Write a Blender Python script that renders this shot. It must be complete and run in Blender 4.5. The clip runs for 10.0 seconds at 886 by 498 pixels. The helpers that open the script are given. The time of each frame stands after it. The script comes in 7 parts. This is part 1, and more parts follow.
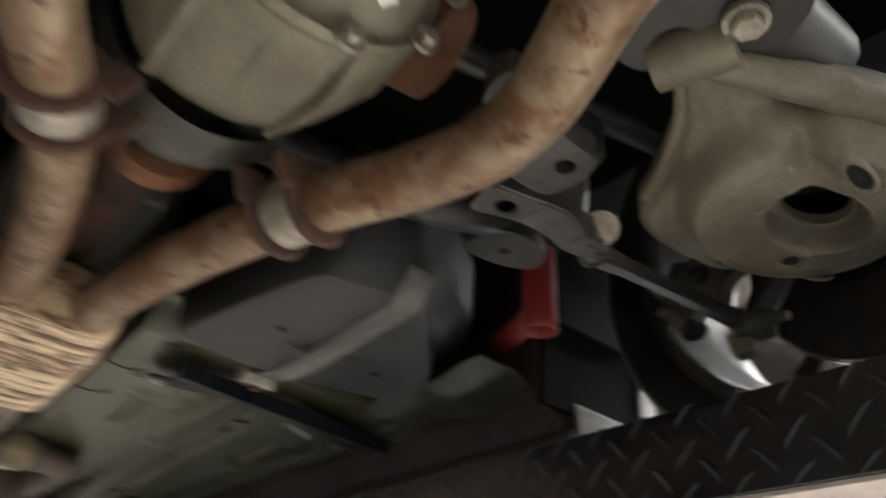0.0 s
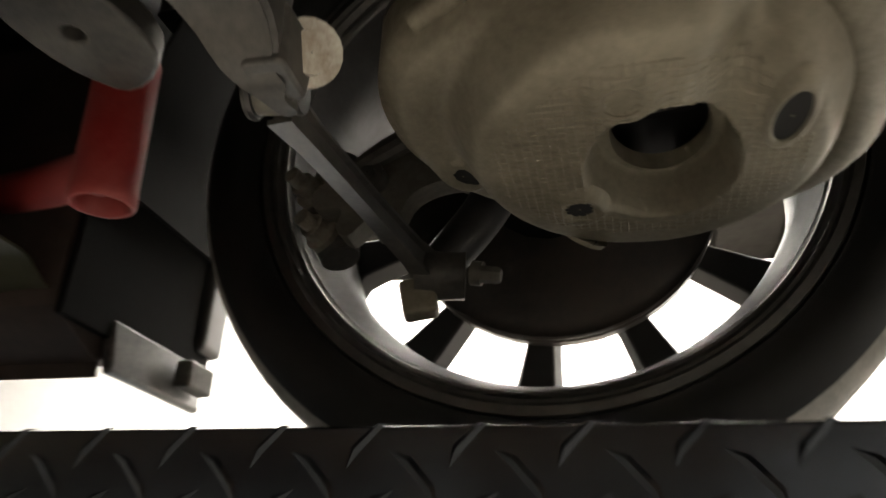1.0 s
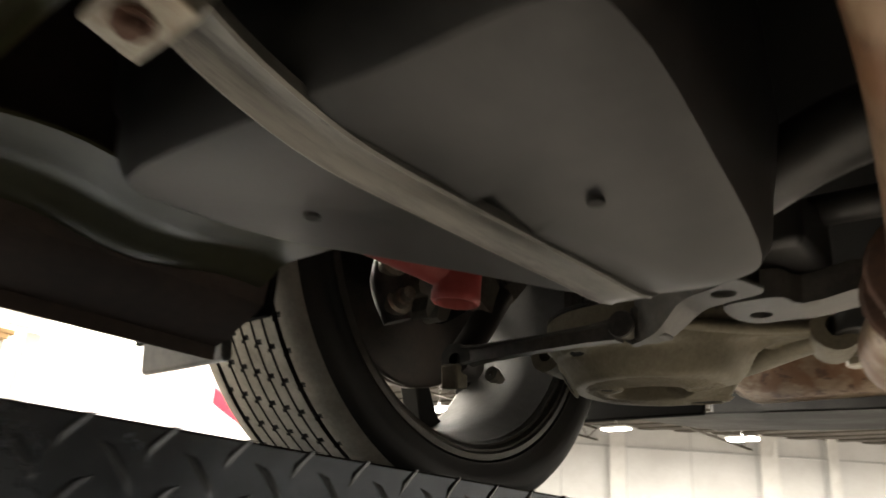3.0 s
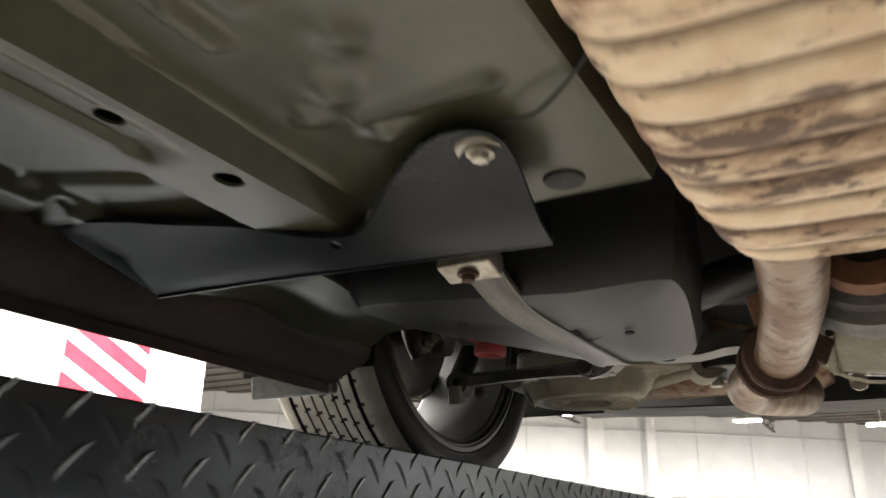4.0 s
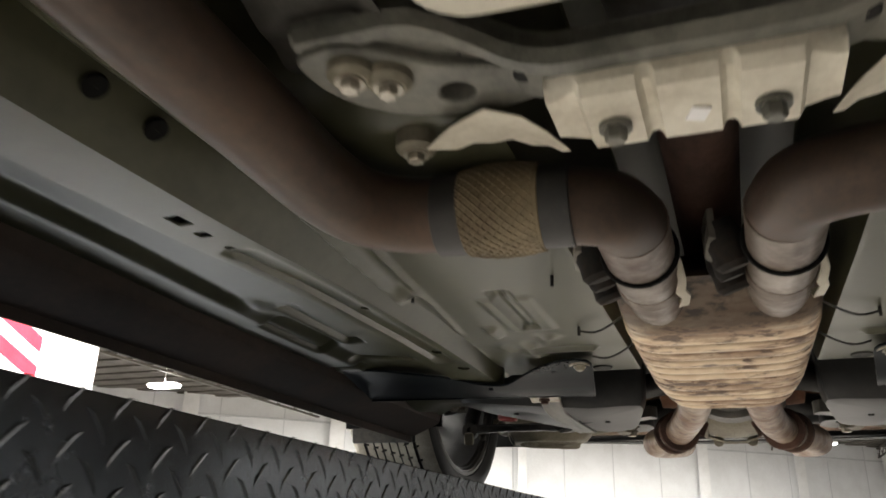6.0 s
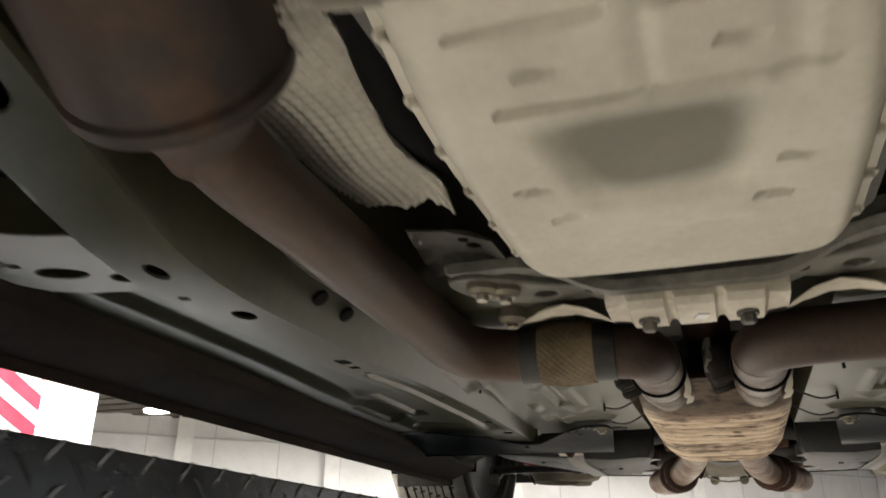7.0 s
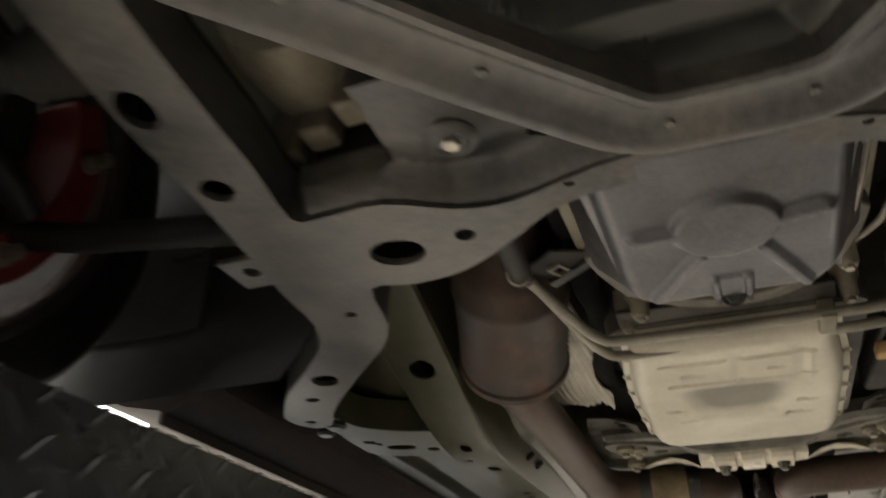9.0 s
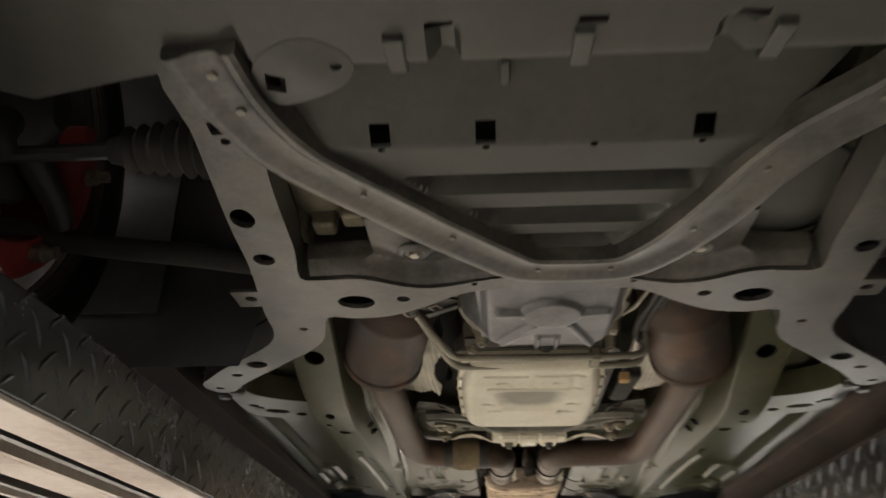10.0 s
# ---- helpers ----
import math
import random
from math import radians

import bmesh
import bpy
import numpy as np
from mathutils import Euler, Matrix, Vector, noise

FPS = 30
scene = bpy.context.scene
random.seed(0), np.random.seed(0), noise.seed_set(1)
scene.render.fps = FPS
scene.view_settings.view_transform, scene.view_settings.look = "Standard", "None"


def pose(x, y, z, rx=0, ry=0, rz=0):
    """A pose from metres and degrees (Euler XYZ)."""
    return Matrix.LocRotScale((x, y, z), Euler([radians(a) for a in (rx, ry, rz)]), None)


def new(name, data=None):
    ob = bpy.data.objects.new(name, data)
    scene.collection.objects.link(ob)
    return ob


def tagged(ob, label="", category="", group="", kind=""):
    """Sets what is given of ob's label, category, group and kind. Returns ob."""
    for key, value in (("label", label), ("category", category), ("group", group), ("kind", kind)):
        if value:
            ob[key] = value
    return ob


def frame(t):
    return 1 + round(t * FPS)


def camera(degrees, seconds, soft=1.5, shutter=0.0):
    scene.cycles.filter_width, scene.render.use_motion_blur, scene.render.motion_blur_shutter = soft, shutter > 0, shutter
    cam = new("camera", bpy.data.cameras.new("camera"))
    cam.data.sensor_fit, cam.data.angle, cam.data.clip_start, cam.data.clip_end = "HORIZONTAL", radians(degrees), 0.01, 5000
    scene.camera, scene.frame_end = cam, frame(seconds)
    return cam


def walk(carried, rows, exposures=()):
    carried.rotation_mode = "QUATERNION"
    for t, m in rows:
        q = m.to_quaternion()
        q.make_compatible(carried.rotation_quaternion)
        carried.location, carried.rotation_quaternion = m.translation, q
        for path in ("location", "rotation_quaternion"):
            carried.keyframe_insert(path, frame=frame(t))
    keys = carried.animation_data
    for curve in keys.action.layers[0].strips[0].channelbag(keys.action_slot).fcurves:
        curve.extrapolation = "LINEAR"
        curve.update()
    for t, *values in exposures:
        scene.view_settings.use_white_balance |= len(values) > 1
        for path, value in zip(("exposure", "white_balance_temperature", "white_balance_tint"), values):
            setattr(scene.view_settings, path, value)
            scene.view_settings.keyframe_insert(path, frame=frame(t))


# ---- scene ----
cam = camera(59.96, 10.0, soft=1.6, shutter=0.5)
PATH = [
    (0, 0.1256, 2.9708, -0.3008, 122.48, -5.51, 141.05),
    (0.3, 0.0870, 2.8490, -0.2390, 120.20, -4.50, 126.38),
    (0.5, 0.0433, 2.7897, -0.1913, 117.63, -4.17, 118.43),
    (0.8, -0.0470, 2.7170, -0.1270, 115.10, -1.35, 108.60),
    (1, -0.1057, 2.6702, -0.0909, 115.47, -2.24, 103.33),
    (1.3, -0.1475, 2.5650, -0.0728, 115.55, -2.75, 93.10),
    (1.5, -0.1532, 2.4670, -0.0655, 114.15, -2.69, 84.25),
    (1.8, -0.1605, 2.3348, -0.0600, 113.60, -3.10, 70.90),
    (2, -0.1596, 2.2457, -0.0461, 112.47, -2.89, 63.07),
    (2.5, -0.1085, 2.0234, -0.0547, 112.73, -2.54, 49.22),
    (2.7, -0.0787, 1.9266, -0.0548, 112.10, -3.42, 45.73),
    (3.8, -0.0081, 1.3785, -0.0935, 110.98, -1.36, 31.50),
    (4, -0.0060, 1.2900, -0.0909, 110.42, -1.23, 29.83),
    (4.5, 0.0137, 1.0710, -0.0944, 110.05, -1.59, 26.69),
    (5, -0.0024, 0.8350, -0.1032, 110.06, -1.54, 23.31),
    (5.2, -0.0048, 0.7501, -0.1038, 110.00, -1.33, 22.44),
    (6.3, 0.0102, 0.3822, -0.1125, 111.05, -1.26, 20.14),
    (6.5, 0.0112, 0.3164, -0.1097, 111.31, -1.08, 20.04),
    (7, 0.0164, 0.1336, -0.0893, 112.10, -0.61, 20.08),
    (7.5, 0.0305, -0.0312, -0.0962, 113.21, -0.13, 20.67),
    (8, 0.0371, -0.1782, -0.0886, 114.89, 0.25, 20.95),
    (8.5, 0.0481, -0.3281, -0.1101, 116.68, 0.49, 21.50),
    (9, -0.0164, -0.5153, -0.2052, 120.25, -0.33, 21.24),
    (9.2, -0.0378, -0.5980, -0.2580, 122.25, -2.80, 19.96),
    (9.5, -0.0567, -0.7164, -0.2866, 119.08, -1.07, 13.77),
    (9.8, -0.0635, -0.8530, -0.2858, 118.17, -1.05, 6.80),
    (10, -0.0764, -0.9392, -0.2841, 117.18, -0.47, 3.89),
]
EXPOSURES = [(0.0, 1.45, 6250, 10), (1.0, 1.4, 6850, 10), (2.0, 1.3, 7050, 10), (2.6, 0.97, 7250, 10), (3.9, 1.36, 6550, 10), (5.2, 1.24, 6350, 10), (6.6, 1.15, 6500, 10), (7.5, 1.0, 6600, 10), (8.5, 0.88, 6750, 10), (9.0, 1.13, 6850, 10), (10.0, 1.25, 6850, 10)]
walk(cam, [(t, pose(x, y, z, a, b, c)) for t, x, y, z, a, b, c in PATH], EXPOSURES)

# ---- light ----
HALL_WATTS = 1500.0
world = bpy.data.worlds.new("hall_air")
scene.world = world
world.use_nodes = True
world.node_tree.nodes["Background"].inputs[0].default_value = (0.9, 0.93, 1.0, 1)
world.node_tree.nodes["Background"].inputs[1].default_value = 0.05


def area_lamp(name, at, size_x, size_y, watts, colour=(1.0, 0.965, 0.90), rot=(0, 0, 0)):
    data = bpy.data.lights.new(name, "AREA")
    data.shape, data.size, data.size_y, data.energy, data.color = "RECTANGLE", size_x, size_y, watts, colour
    ob = new(name, data)
    ob.matrix_world = pose(*at, *rot)
    return ob


# ---- materials ----
def principled(name):
    m = bpy.data.materials.new(name)
    m.use_nodes = True
    nt = m.node_tree
    return m, nt, nt.nodes["Principled BSDF"]


def tex(nt, kind, **inputs):
    node = nt.nodes.new(kind)
    for k, v in inputs.items():
        node.inputs[k].default_value = v
    return node


def ramp(nt, fac, stops):
    node = nt.nodes.new("ShaderNodeValToRGB")
    els = node.color_ramp.elements
    while len(els) < len(stops):
        els.new(0.5)
    for e, (p, c) in zip(els, stops):
        e.position, e.color = p, (*c, 1)
    nt.links.new(fac, node.inputs[0])
    return node.outputs[0]


def surface(name, colour, worn, rough=0.5, metal=0.0, coarse=6.0, fine=90.0, mix=0.5, rough_var=0.15, bump=0.15, coat=0.0, stretch=None):
    """Base colour that drifts towards a worn or dusty one at a coarse and at a fine scale, with uneven gloss and fine relief."""
    m, nt, b = principled(name)
    co = nt.nodes.new("ShaderNodeTexCoord")
    src = co.outputs["Object"]
    if stretch:
        mp = nt.nodes.new("ShaderNodeMapping")
        mp.inputs["Scale"].default_value = stretch
        nt.links.new(src, mp.inputs[0])
        src = mp.outputs[0]
    n1 = tex(nt, "ShaderNodeTexNoise", Scale=coarse, Detail=6.0, Roughness=0.62)
    n2 = tex(nt, "ShaderNodeTexNoise", Scale=fine, Detail=3.0, Roughness=0.7)
    for n in (n1, n2):
        nt.links.new(src, n.inputs["Vector"])
    add = nt.nodes.new("ShaderNodeMath")
    add.operation = "MULTIPLY_ADD"
    nt.links.new(n2.outputs[0], add.inputs[0])
    add.inputs[1].default_value = 0.35
    nt.links.new(n1.outputs[0], add.inputs[2])
    lo = 0.68 - 0.32 * mix
    col = ramp(nt, add.outputs[0], [(lo, colour), (min(lo + 0.3, 1.0), worn)])
    nt.links.new(col, b.inputs["Base Color"])
    mr = nt.nodes.new("ShaderNodeMapRange")
    nt.links.new(add.outputs[0], mr.inputs[0])
    mr.inputs[1].default_value, mr.inputs[2].default_value = 0.4, 0.95
    mr.inputs[3].default_value, mr.inputs[4].default_value = max(rough - rough_var, 0.05), min(rough + rough_var, 1)
    nt.links.new(mr.outputs[0], b.inputs["Roughness"])
    b.inputs["Metallic"].default_value = metal
    b.inputs["Coat Weight"].default_value = coat
    bp = nt.nodes.new("ShaderNodeBump")
    bp.inputs["Strength"].default_value = bump
    bp.inputs["Distance"].default_value = 0.004
    nt.links.new(add.outputs[0], bp.inputs["Height"])
    nt.links.new(bp.outputs[0], b.inputs["Normal"])
    return m


def plain(name, colour, rough=0.5, metal=0.0, emit=0.0):
    m, nt, b = principled(name)
    b.inputs["Base Color"].default_value = (*colour, 1)
    b.inputs["Roughness"].default_value = rough
    b.inputs["Metallic"].default_value = metal
    if emit:
        b.inputs["Emission Color"].default_value = (*colour, 1)
        b.inputs["Emission Strength"].default_value = emit
    return m


FLOOR_PAINT = surface("underbody_paint", (0.044, 0.0448, 0.0235), (0.074, 0.0735, 0.043), 0.34, coarse=4, fine=60, mix=0.4, rough_var=0.04, bump=0.02)
FRAME_PAINT = surface("chassis_paint", (0.022, 0.0228, 0.0232), (0.094, 0.088, 0.078), 0.36, coarse=9, fine=140, mix=0.46, rough_var=0.1, bump=0.05)
DARK_PAINT = surface("dark_chassis_paint", (0.016, 0.0165, 0.017), (0.038, 0.036, 0.034), 0.45, coarse=7, fine=120, mix=0.45, bump=0.08)
TANK = surface("tank_plastic", (0.0145, 0.0155, 0.0168), (0.034, 0.0338, 0.034), 0.45, coarse=3, fine=50, mix=0.4, rough_var=0.05, bump=0.015)
TANK.node_tree.nodes["Principled BSDF"].inputs["Specular IOR Level"].default_value = 0.35
BLACK_PLASTIC = surface("black_plastic", (0.005, 0.005, 0.0054), (0.014, 0.0135, 0.0125), 0.68, coarse=5, fine=80, mix=0.45, bump=0.1)
TRAY = surface("undertray_plastic", (0.0195, 0.0205, 0.0195), (0.048, 0.0488, 0.0435), 0.5, coarse=4, fine=70, mix=0.5, bump=0.1)
EXHAUST = surface("rusty_exhaust_steel", (0.33, 0.245, 0.165), (0.145, 0.078, 0.041), 0.45, metal=0.35, coarse=12, fine=38, mix=0.5, bump=0.12)
INLET = surface("grey_tan_exhaust_steel", (0.205, 0.168, 0.135), (0.088, 0.06, 0.045), 0.42, metal=0.4, coarse=16, fine=70, mix=0.47, bump=0.15)


def rust_patches(m, scale, lo, hi, amount, colour):
    """Ragged rust patches over a bare steel surface, rougher than the steel."""
    nt = m.node_tree
    b = nt.nodes["Principled BSDF"]
    co = nt.nodes.new("ShaderNodeTexCoord")
    nz = tex(nt, "ShaderNodeTexNoise", Scale=scale, Detail=3.5, Roughness=0.6)
    nt.links.new(co.outputs["Object"], nz.inputs["Vector"])
    mr = nt.nodes.new("ShaderNodeMapRange")
    nt.links.new(nz.outputs[0], mr.inputs[0])
    mr.inputs[1].default_value, mr.inputs[2].default_value, mr.inputs[3].default_value, mr.inputs[4].default_value = lo, hi, 0.0, amount
    mx = nt.nodes.new("ShaderNodeMix")
    mx.data_type = "RGBA"
    nt.links.new(mr.outputs[0], mx.inputs[0])
    nt.links.new(b.inputs["Base Color"].links[0].from_socket, mx.inputs[6])
    mx.inputs[7].default_value = (*colour, 1)
    nt.links.new(mx.outputs[2], b.inputs["Base Color"])


rust_patches(EXHAUST, 16.0, 0.50, 0.60, 0.85, (0.16, 0.072, 0.03))
rust_patches(EXHAUST, 46.0, 0.57, 0.66, 0.8, (0.07, 0.03, 0.016))
rust_patches(INLET, 40.0, 0.56, 0.66, 0.7, (0.075, 0.04, 0.025))
FRONT_PIPE = surface("brown_exhaust_steel", (0.052, 0.0365, 0.028), (0.105, 0.066, 0.044), 0.5, metal=0.3, coarse=6, fine=120, mix=0.45, bump=0.1)
RUST = surface("rust", (0.1, 0.048, 0.032), (0.045, 0.027, 0.02), 0.8, coarse=14, fine=160, mix=0.5, bump=0.4)
def stained_sheet(name, cream, tan, brown, dark, period, y0):
    """Pale ribbed sheet with rusty blotches, small dark specks, dark lines along the grooves and a burnt front end."""
    m, nt, b = principled(name)
    co = nt.nodes.new("ShaderNodeTexCoord")
    sep = nt.nodes.new("ShaderNodeSeparateXYZ")
    nt.links.new(co.outputs["Object"], sep.inputs[0])

    def op(kind, a, c=None):
        nd = nt.nodes.new("ShaderNodeMath")
        nd.operation = kind
        for k, v in enumerate((a, c)):
            if v is None:
                continue
            if isinstance(v, (int, float)):
                nd.inputs[k].default_value = v
            else:
                nt.links.new(v, nd.inputs[k])
        return nd.outputs[0]

    def noise(scale, detail, rough, stretch=(1, 1, 1)):
        mp = nt.nodes.new("ShaderNodeMapping")
        mp.inputs["Scale"].default_value = stretch
        nt.links.new(co.outputs["Object"], mp.inputs[0])
        nd = tex(nt, "ShaderNodeTexNoise", Scale=scale, Detail=detail, Roughness=rough)
        nt.links.new(mp.outputs[0], nd.inputs["Vector"])
        return nd.outputs[0]

    def band(v, lo, hi, top=1.0, bottom=0.0):
        nd = nt.nodes.new("ShaderNodeMapRange")
        nd.interpolation_type = "SMOOTHSTEP"
        nt.links.new(v, nd.inputs[0])
        nd.inputs[1].default_value, nd.inputs[2].default_value, nd.inputs[3].default_value, nd.inputs[4].default_value = lo, hi, bottom, top
        return nd.outputs[0]

    def over(fac, under, colour):
        mx = nt.nodes.new("ShaderNodeMix")
        mx.data_type = "RGBA"
        nt.links.new(fac, mx.inputs[0])
        nt.links.new(under, mx.inputs[6])
        mx.inputs[7].default_value = (*colour, 1)
        return mx.outputs[2]

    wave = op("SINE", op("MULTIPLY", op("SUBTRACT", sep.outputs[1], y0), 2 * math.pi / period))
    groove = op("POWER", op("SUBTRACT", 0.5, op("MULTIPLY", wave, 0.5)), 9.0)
    cloud = noise(13.0, 5.0, 0.62, (0.4, 1.3, 1.0))
    spots = noise(46.0, 4.0, 0.66, (0.6, 1.1, 1.0))
    grain = noise(260.0, 2.0, 0.6)
    col = ramp(nt, noise(30.0, 4.0, 0.6), [(0.38, cream), (0.62, tan)])
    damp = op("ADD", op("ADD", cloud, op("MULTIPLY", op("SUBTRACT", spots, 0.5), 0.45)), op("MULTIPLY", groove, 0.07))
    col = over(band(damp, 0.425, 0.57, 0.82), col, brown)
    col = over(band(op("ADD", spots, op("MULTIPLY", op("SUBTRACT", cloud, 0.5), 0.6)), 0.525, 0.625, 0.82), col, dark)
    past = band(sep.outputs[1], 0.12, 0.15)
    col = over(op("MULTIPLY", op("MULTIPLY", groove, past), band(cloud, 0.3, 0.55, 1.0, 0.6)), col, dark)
    burnt = band(op("ADD", sep.outputs[1], op("MULTIPLY", op("SUBTRACT", spots, 0.5), 0.10)), 0.085, 0.125, 0.0, 0.9)
    col = over(burnt, col, (0.058, 0.037, 0.024))
    col = over(op("MULTIPLY", burnt, band(spots, 0.47, 0.62, 0.9)), col, (0.022, 0.015, 0.012))
    nt.links.new(col, b.inputs["Base Color"])
    nt.links.new(band(damp, 0.4, 0.7, 0.62, 0.42), b.inputs["Roughness"])
    b.inputs["Metallic"].default_value = 0.15
    bp = nt.nodes.new("ShaderNodeBump")
    bp.inputs["Strength"].default_value, bp.inputs["Distance"].default_value = 0.25, 0.002
    nt.links.new(op("ADD", op("MULTIPLY", grain, 0.4), spots), bp.inputs["Height"])
    nt.links.new(bp.outputs[0], b.inputs["Normal"])
    return m


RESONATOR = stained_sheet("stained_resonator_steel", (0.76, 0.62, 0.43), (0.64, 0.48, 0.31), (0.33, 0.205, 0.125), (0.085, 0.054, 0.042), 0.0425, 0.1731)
CAT = surface("heat_tinted_steel", (0.024, 0.017, 0.0128), (0.068, 0.039, 0.0255), 0.6, metal=0.2, coarse=10, fine=110, mix=0.42, bump=0.12)
rust_patches(CAT, 11.0, 0.50, 0.64, 0.75, (0.098, 0.050, 0.026))
CAST = surface("dusty_cast_aluminium", (0.25, 0.228, 0.172), (0.15, 0.134, 0.098), 0.55, metal=0.35, coarse=7, fine=170, mix=0.45, bump=0.3)
OIL_PAN = surface("cast_oil_pan_aluminium", (0.125, 0.125, 0.133), (0.08, 0.08, 0.084), 0.38, metal=0.85, coarse=7, fine=200, mix=0.4, bump=0.25)
TRANS_PAN = surface("beige_pan_steel", (0.6, 0.575, 0.485), (0.46, 0.43, 0.35), 0.5, metal=0.1, coarse=5, fine=120, mix=0.45, bump=0.08)
LINE = surface("coated_line_steel", (0.28, 0.262, 0.215), (0.19, 0.176, 0.145), 0.45, metal=0.2, coarse=10, fine=120, bump=0.06)
BAR_PAINT = surface("blue_black_paint", (0.0055, 0.0075, 0.0098), (0.014, 0.0175, 0.021), 0.36, coarse=5, fine=90, mix=0.42, bump=0.04)
BAR_PAINT.node_tree.nodes["Principled BSDF"].inputs["Specular IOR Level"].default_value = 0.14
# Liner felt; the same near-black also paints shade into cavities.
FELT_SHADE = surface("black_felt_and_shade", (0.004, 0.004, 0.004), (0.009, 0.0088, 0.0083), 0.95, coarse=8, fine=150, mix=0.4, bump=0.1)
FELT_SHADE.node_tree.nodes["Principled BSDF"].inputs["Specular IOR Level"].default_value = 0.12
JOINT = surface("grey_joint_paint", (0.62, 0.63, 0.64), (0.55, 0.56, 0.57), 0.6, coarse=1, fine=9, mix=0.4, bump=0.02)
CERAMIC = surface("pale_shield_sheet", (0.70, 0.665, 0.56), (0.50, 0.46, 0.37), 0.6, coarse=12, fine=120, mix=0.42, bump=0.15)
LINER = surface("grey_liner_plastic", (0.088, 0.088, 0.095), (0.125, 0.125, 0.132), 0.8, coarse=6, fine=90, mix=0.4, bump=0.06)
LINER.node_tree.nodes["Principled BSDF"].inputs["Specular IOR Level"].default_value = 0.15
CASE = surface("oily_cast_case", (0.075, 0.070, 0.06), (0.035, 0.033, 0.028), 0.55, metal=0.1, coarse=9, fine=150, mix=0.5, bump=0.25)
ORANGE_RUST = surface("orange_rust", (0.20, 0.085, 0.038), (0.09, 0.038, 0.02), 0.75, coarse=12, fine=150, mix=0.45, bump=0.3)
KNUCKLE = surface("dusty_cast_iron", (0.17, 0.16, 0.135), (0.09, 0.084, 0.07), 0.6, metal=0.1, coarse=9, fine=150, mix=0.5, bump=0.25)
STRAP = surface("scuffed_strap_steel", (0.045, 0.045, 0.043), (0.17, 0.165, 0.15), 0.42, metal=0.3, coarse=14, fine=130, mix=0.42, bump=0.15, stretch=(2.5, 0.4, 1))
SILL = surface("dark_maroon_sill", (0.036, 0.025, 0.0205), (0.086, 0.062, 0.050), 0.72, coarse=6, fine=80, mix=0.4, bump=0.05)
DUSTY_STEEL = surface("dusty_crossmember_steel", (0.066, 0.067, 0.056), (0.185, 0.18, 0.152), 0.45, metal=0.1, coarse=14, fine=120, mix=0.5, bump=0.1)
ZINC = surface("zinc_bolt", (0.46, 0.44, 0.38), (0.27, 0.23, 0.18), 0.4, metal=0.6, coarse=40, fine=300, bump=0.1)
RUBBER = surface("black_rubber", (0.012, 0.012, 0.012), (0.035, 0.033, 0.03), 0.65, coarse=10, fine=150, bump=0.15)
MOUNT = surface("perished_mount_rubber", (0.004, 0.0038, 0.0035), (0.026, 0.018, 0.013), 0.9, coarse=45, fine=200, mix=0.42, bump=0.4)
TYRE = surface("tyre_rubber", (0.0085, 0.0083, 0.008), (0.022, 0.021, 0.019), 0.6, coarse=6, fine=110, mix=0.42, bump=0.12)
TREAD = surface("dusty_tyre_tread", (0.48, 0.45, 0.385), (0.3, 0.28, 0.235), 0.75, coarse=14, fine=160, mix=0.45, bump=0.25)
RIM_LIP = surface("dark_rim_lip", (0.07, 0.068, 0.062), (0.13, 0.125, 0.11), 0.4, metal=0.5, coarse=8, fine=90, mix=0.4, bump=0.06)
RIM = surface("alloy_rim", (0.075, 0.074, 0.072), (0.055, 0.054, 0.052), 0.68, metal=0.1, coarse=6, fine=90, mix=0.4, bump=0.04)
RIM.node_tree.nodes["Principled BSDF"].inputs["Specular IOR Level"].default_value = 0.15
DISC = surface("brake_disc_iron", (0.05, 0.048, 0.046), (0.09, 0.075, 0.065), 0.4, metal=0.6, coarse=8, fine=90, bump=0.06)
RED = surface("faded_red_paint", (0.23, 0.016, 0.015), (0.3, 0.055, 0.048), 0.5, coarse=9, fine=110, mix=0.4, bump=0.1)
FOIL = surface("aluminium_foil_shield", (0.56, 0.54, 0.47), (0.38, 0.36, 0.31), 0.45, metal=0.25, coarse=12, fine=150, mix=0.4, bump=0.15)
PLATE = surface("black_diamond_plate", (0.0045, 0.005, 0.0064), (0.0115, 0.0124, 0.0152), 0.24, coarse=6, fine=80, mix=0.42, rough_var=0.10, bump=0.06)
PLATE.node_tree.nodes["Principled BSDF"].inputs["Specular IOR Level"].default_value = 1.0
PLATE.node_tree.nodes["Principled BSDF"].inputs["Specular Tint"].default_value = (0.80, 0.89, 1.0, 1)
LIFT_STEEL = surface("lift_underside_steel", (0.50, 0.44, 0.40), (0.34, 0.27, 0.24), 0.55, coarse=5, fine=70, mix=0.4, bump=0.06)
HALL_WALL = surface("white_wall_panel", (0.8, 0.81, 0.82), (0.72, 0.725, 0.73), 0.6, coarse=0.7, fine=9, mix=0.4, bump=0.02)
HALL_FLOOR = surface("sealed_concrete_floor", (0.3, 0.278, 0.25), (0.21, 0.195, 0.178), 0.4, coarse=0.5, fine=6, mix=0.45, bump=0.02)
ROOF_STEEL = surface("roof_deck_steel", (0.135, 0.122, 0.106), (0.095, 0.086, 0.075), 0.6, coarse=0.8, fine=9, mix=0.45, bump=0.03)
TIMBER = surface("raw_timber", (0.56, 0.37, 0.18), (0.42, 0.26, 0.12), 0.7, coarse=2, fine=30, mix=0.45, bump=0.1, stretch=(1, 0.15, 6))
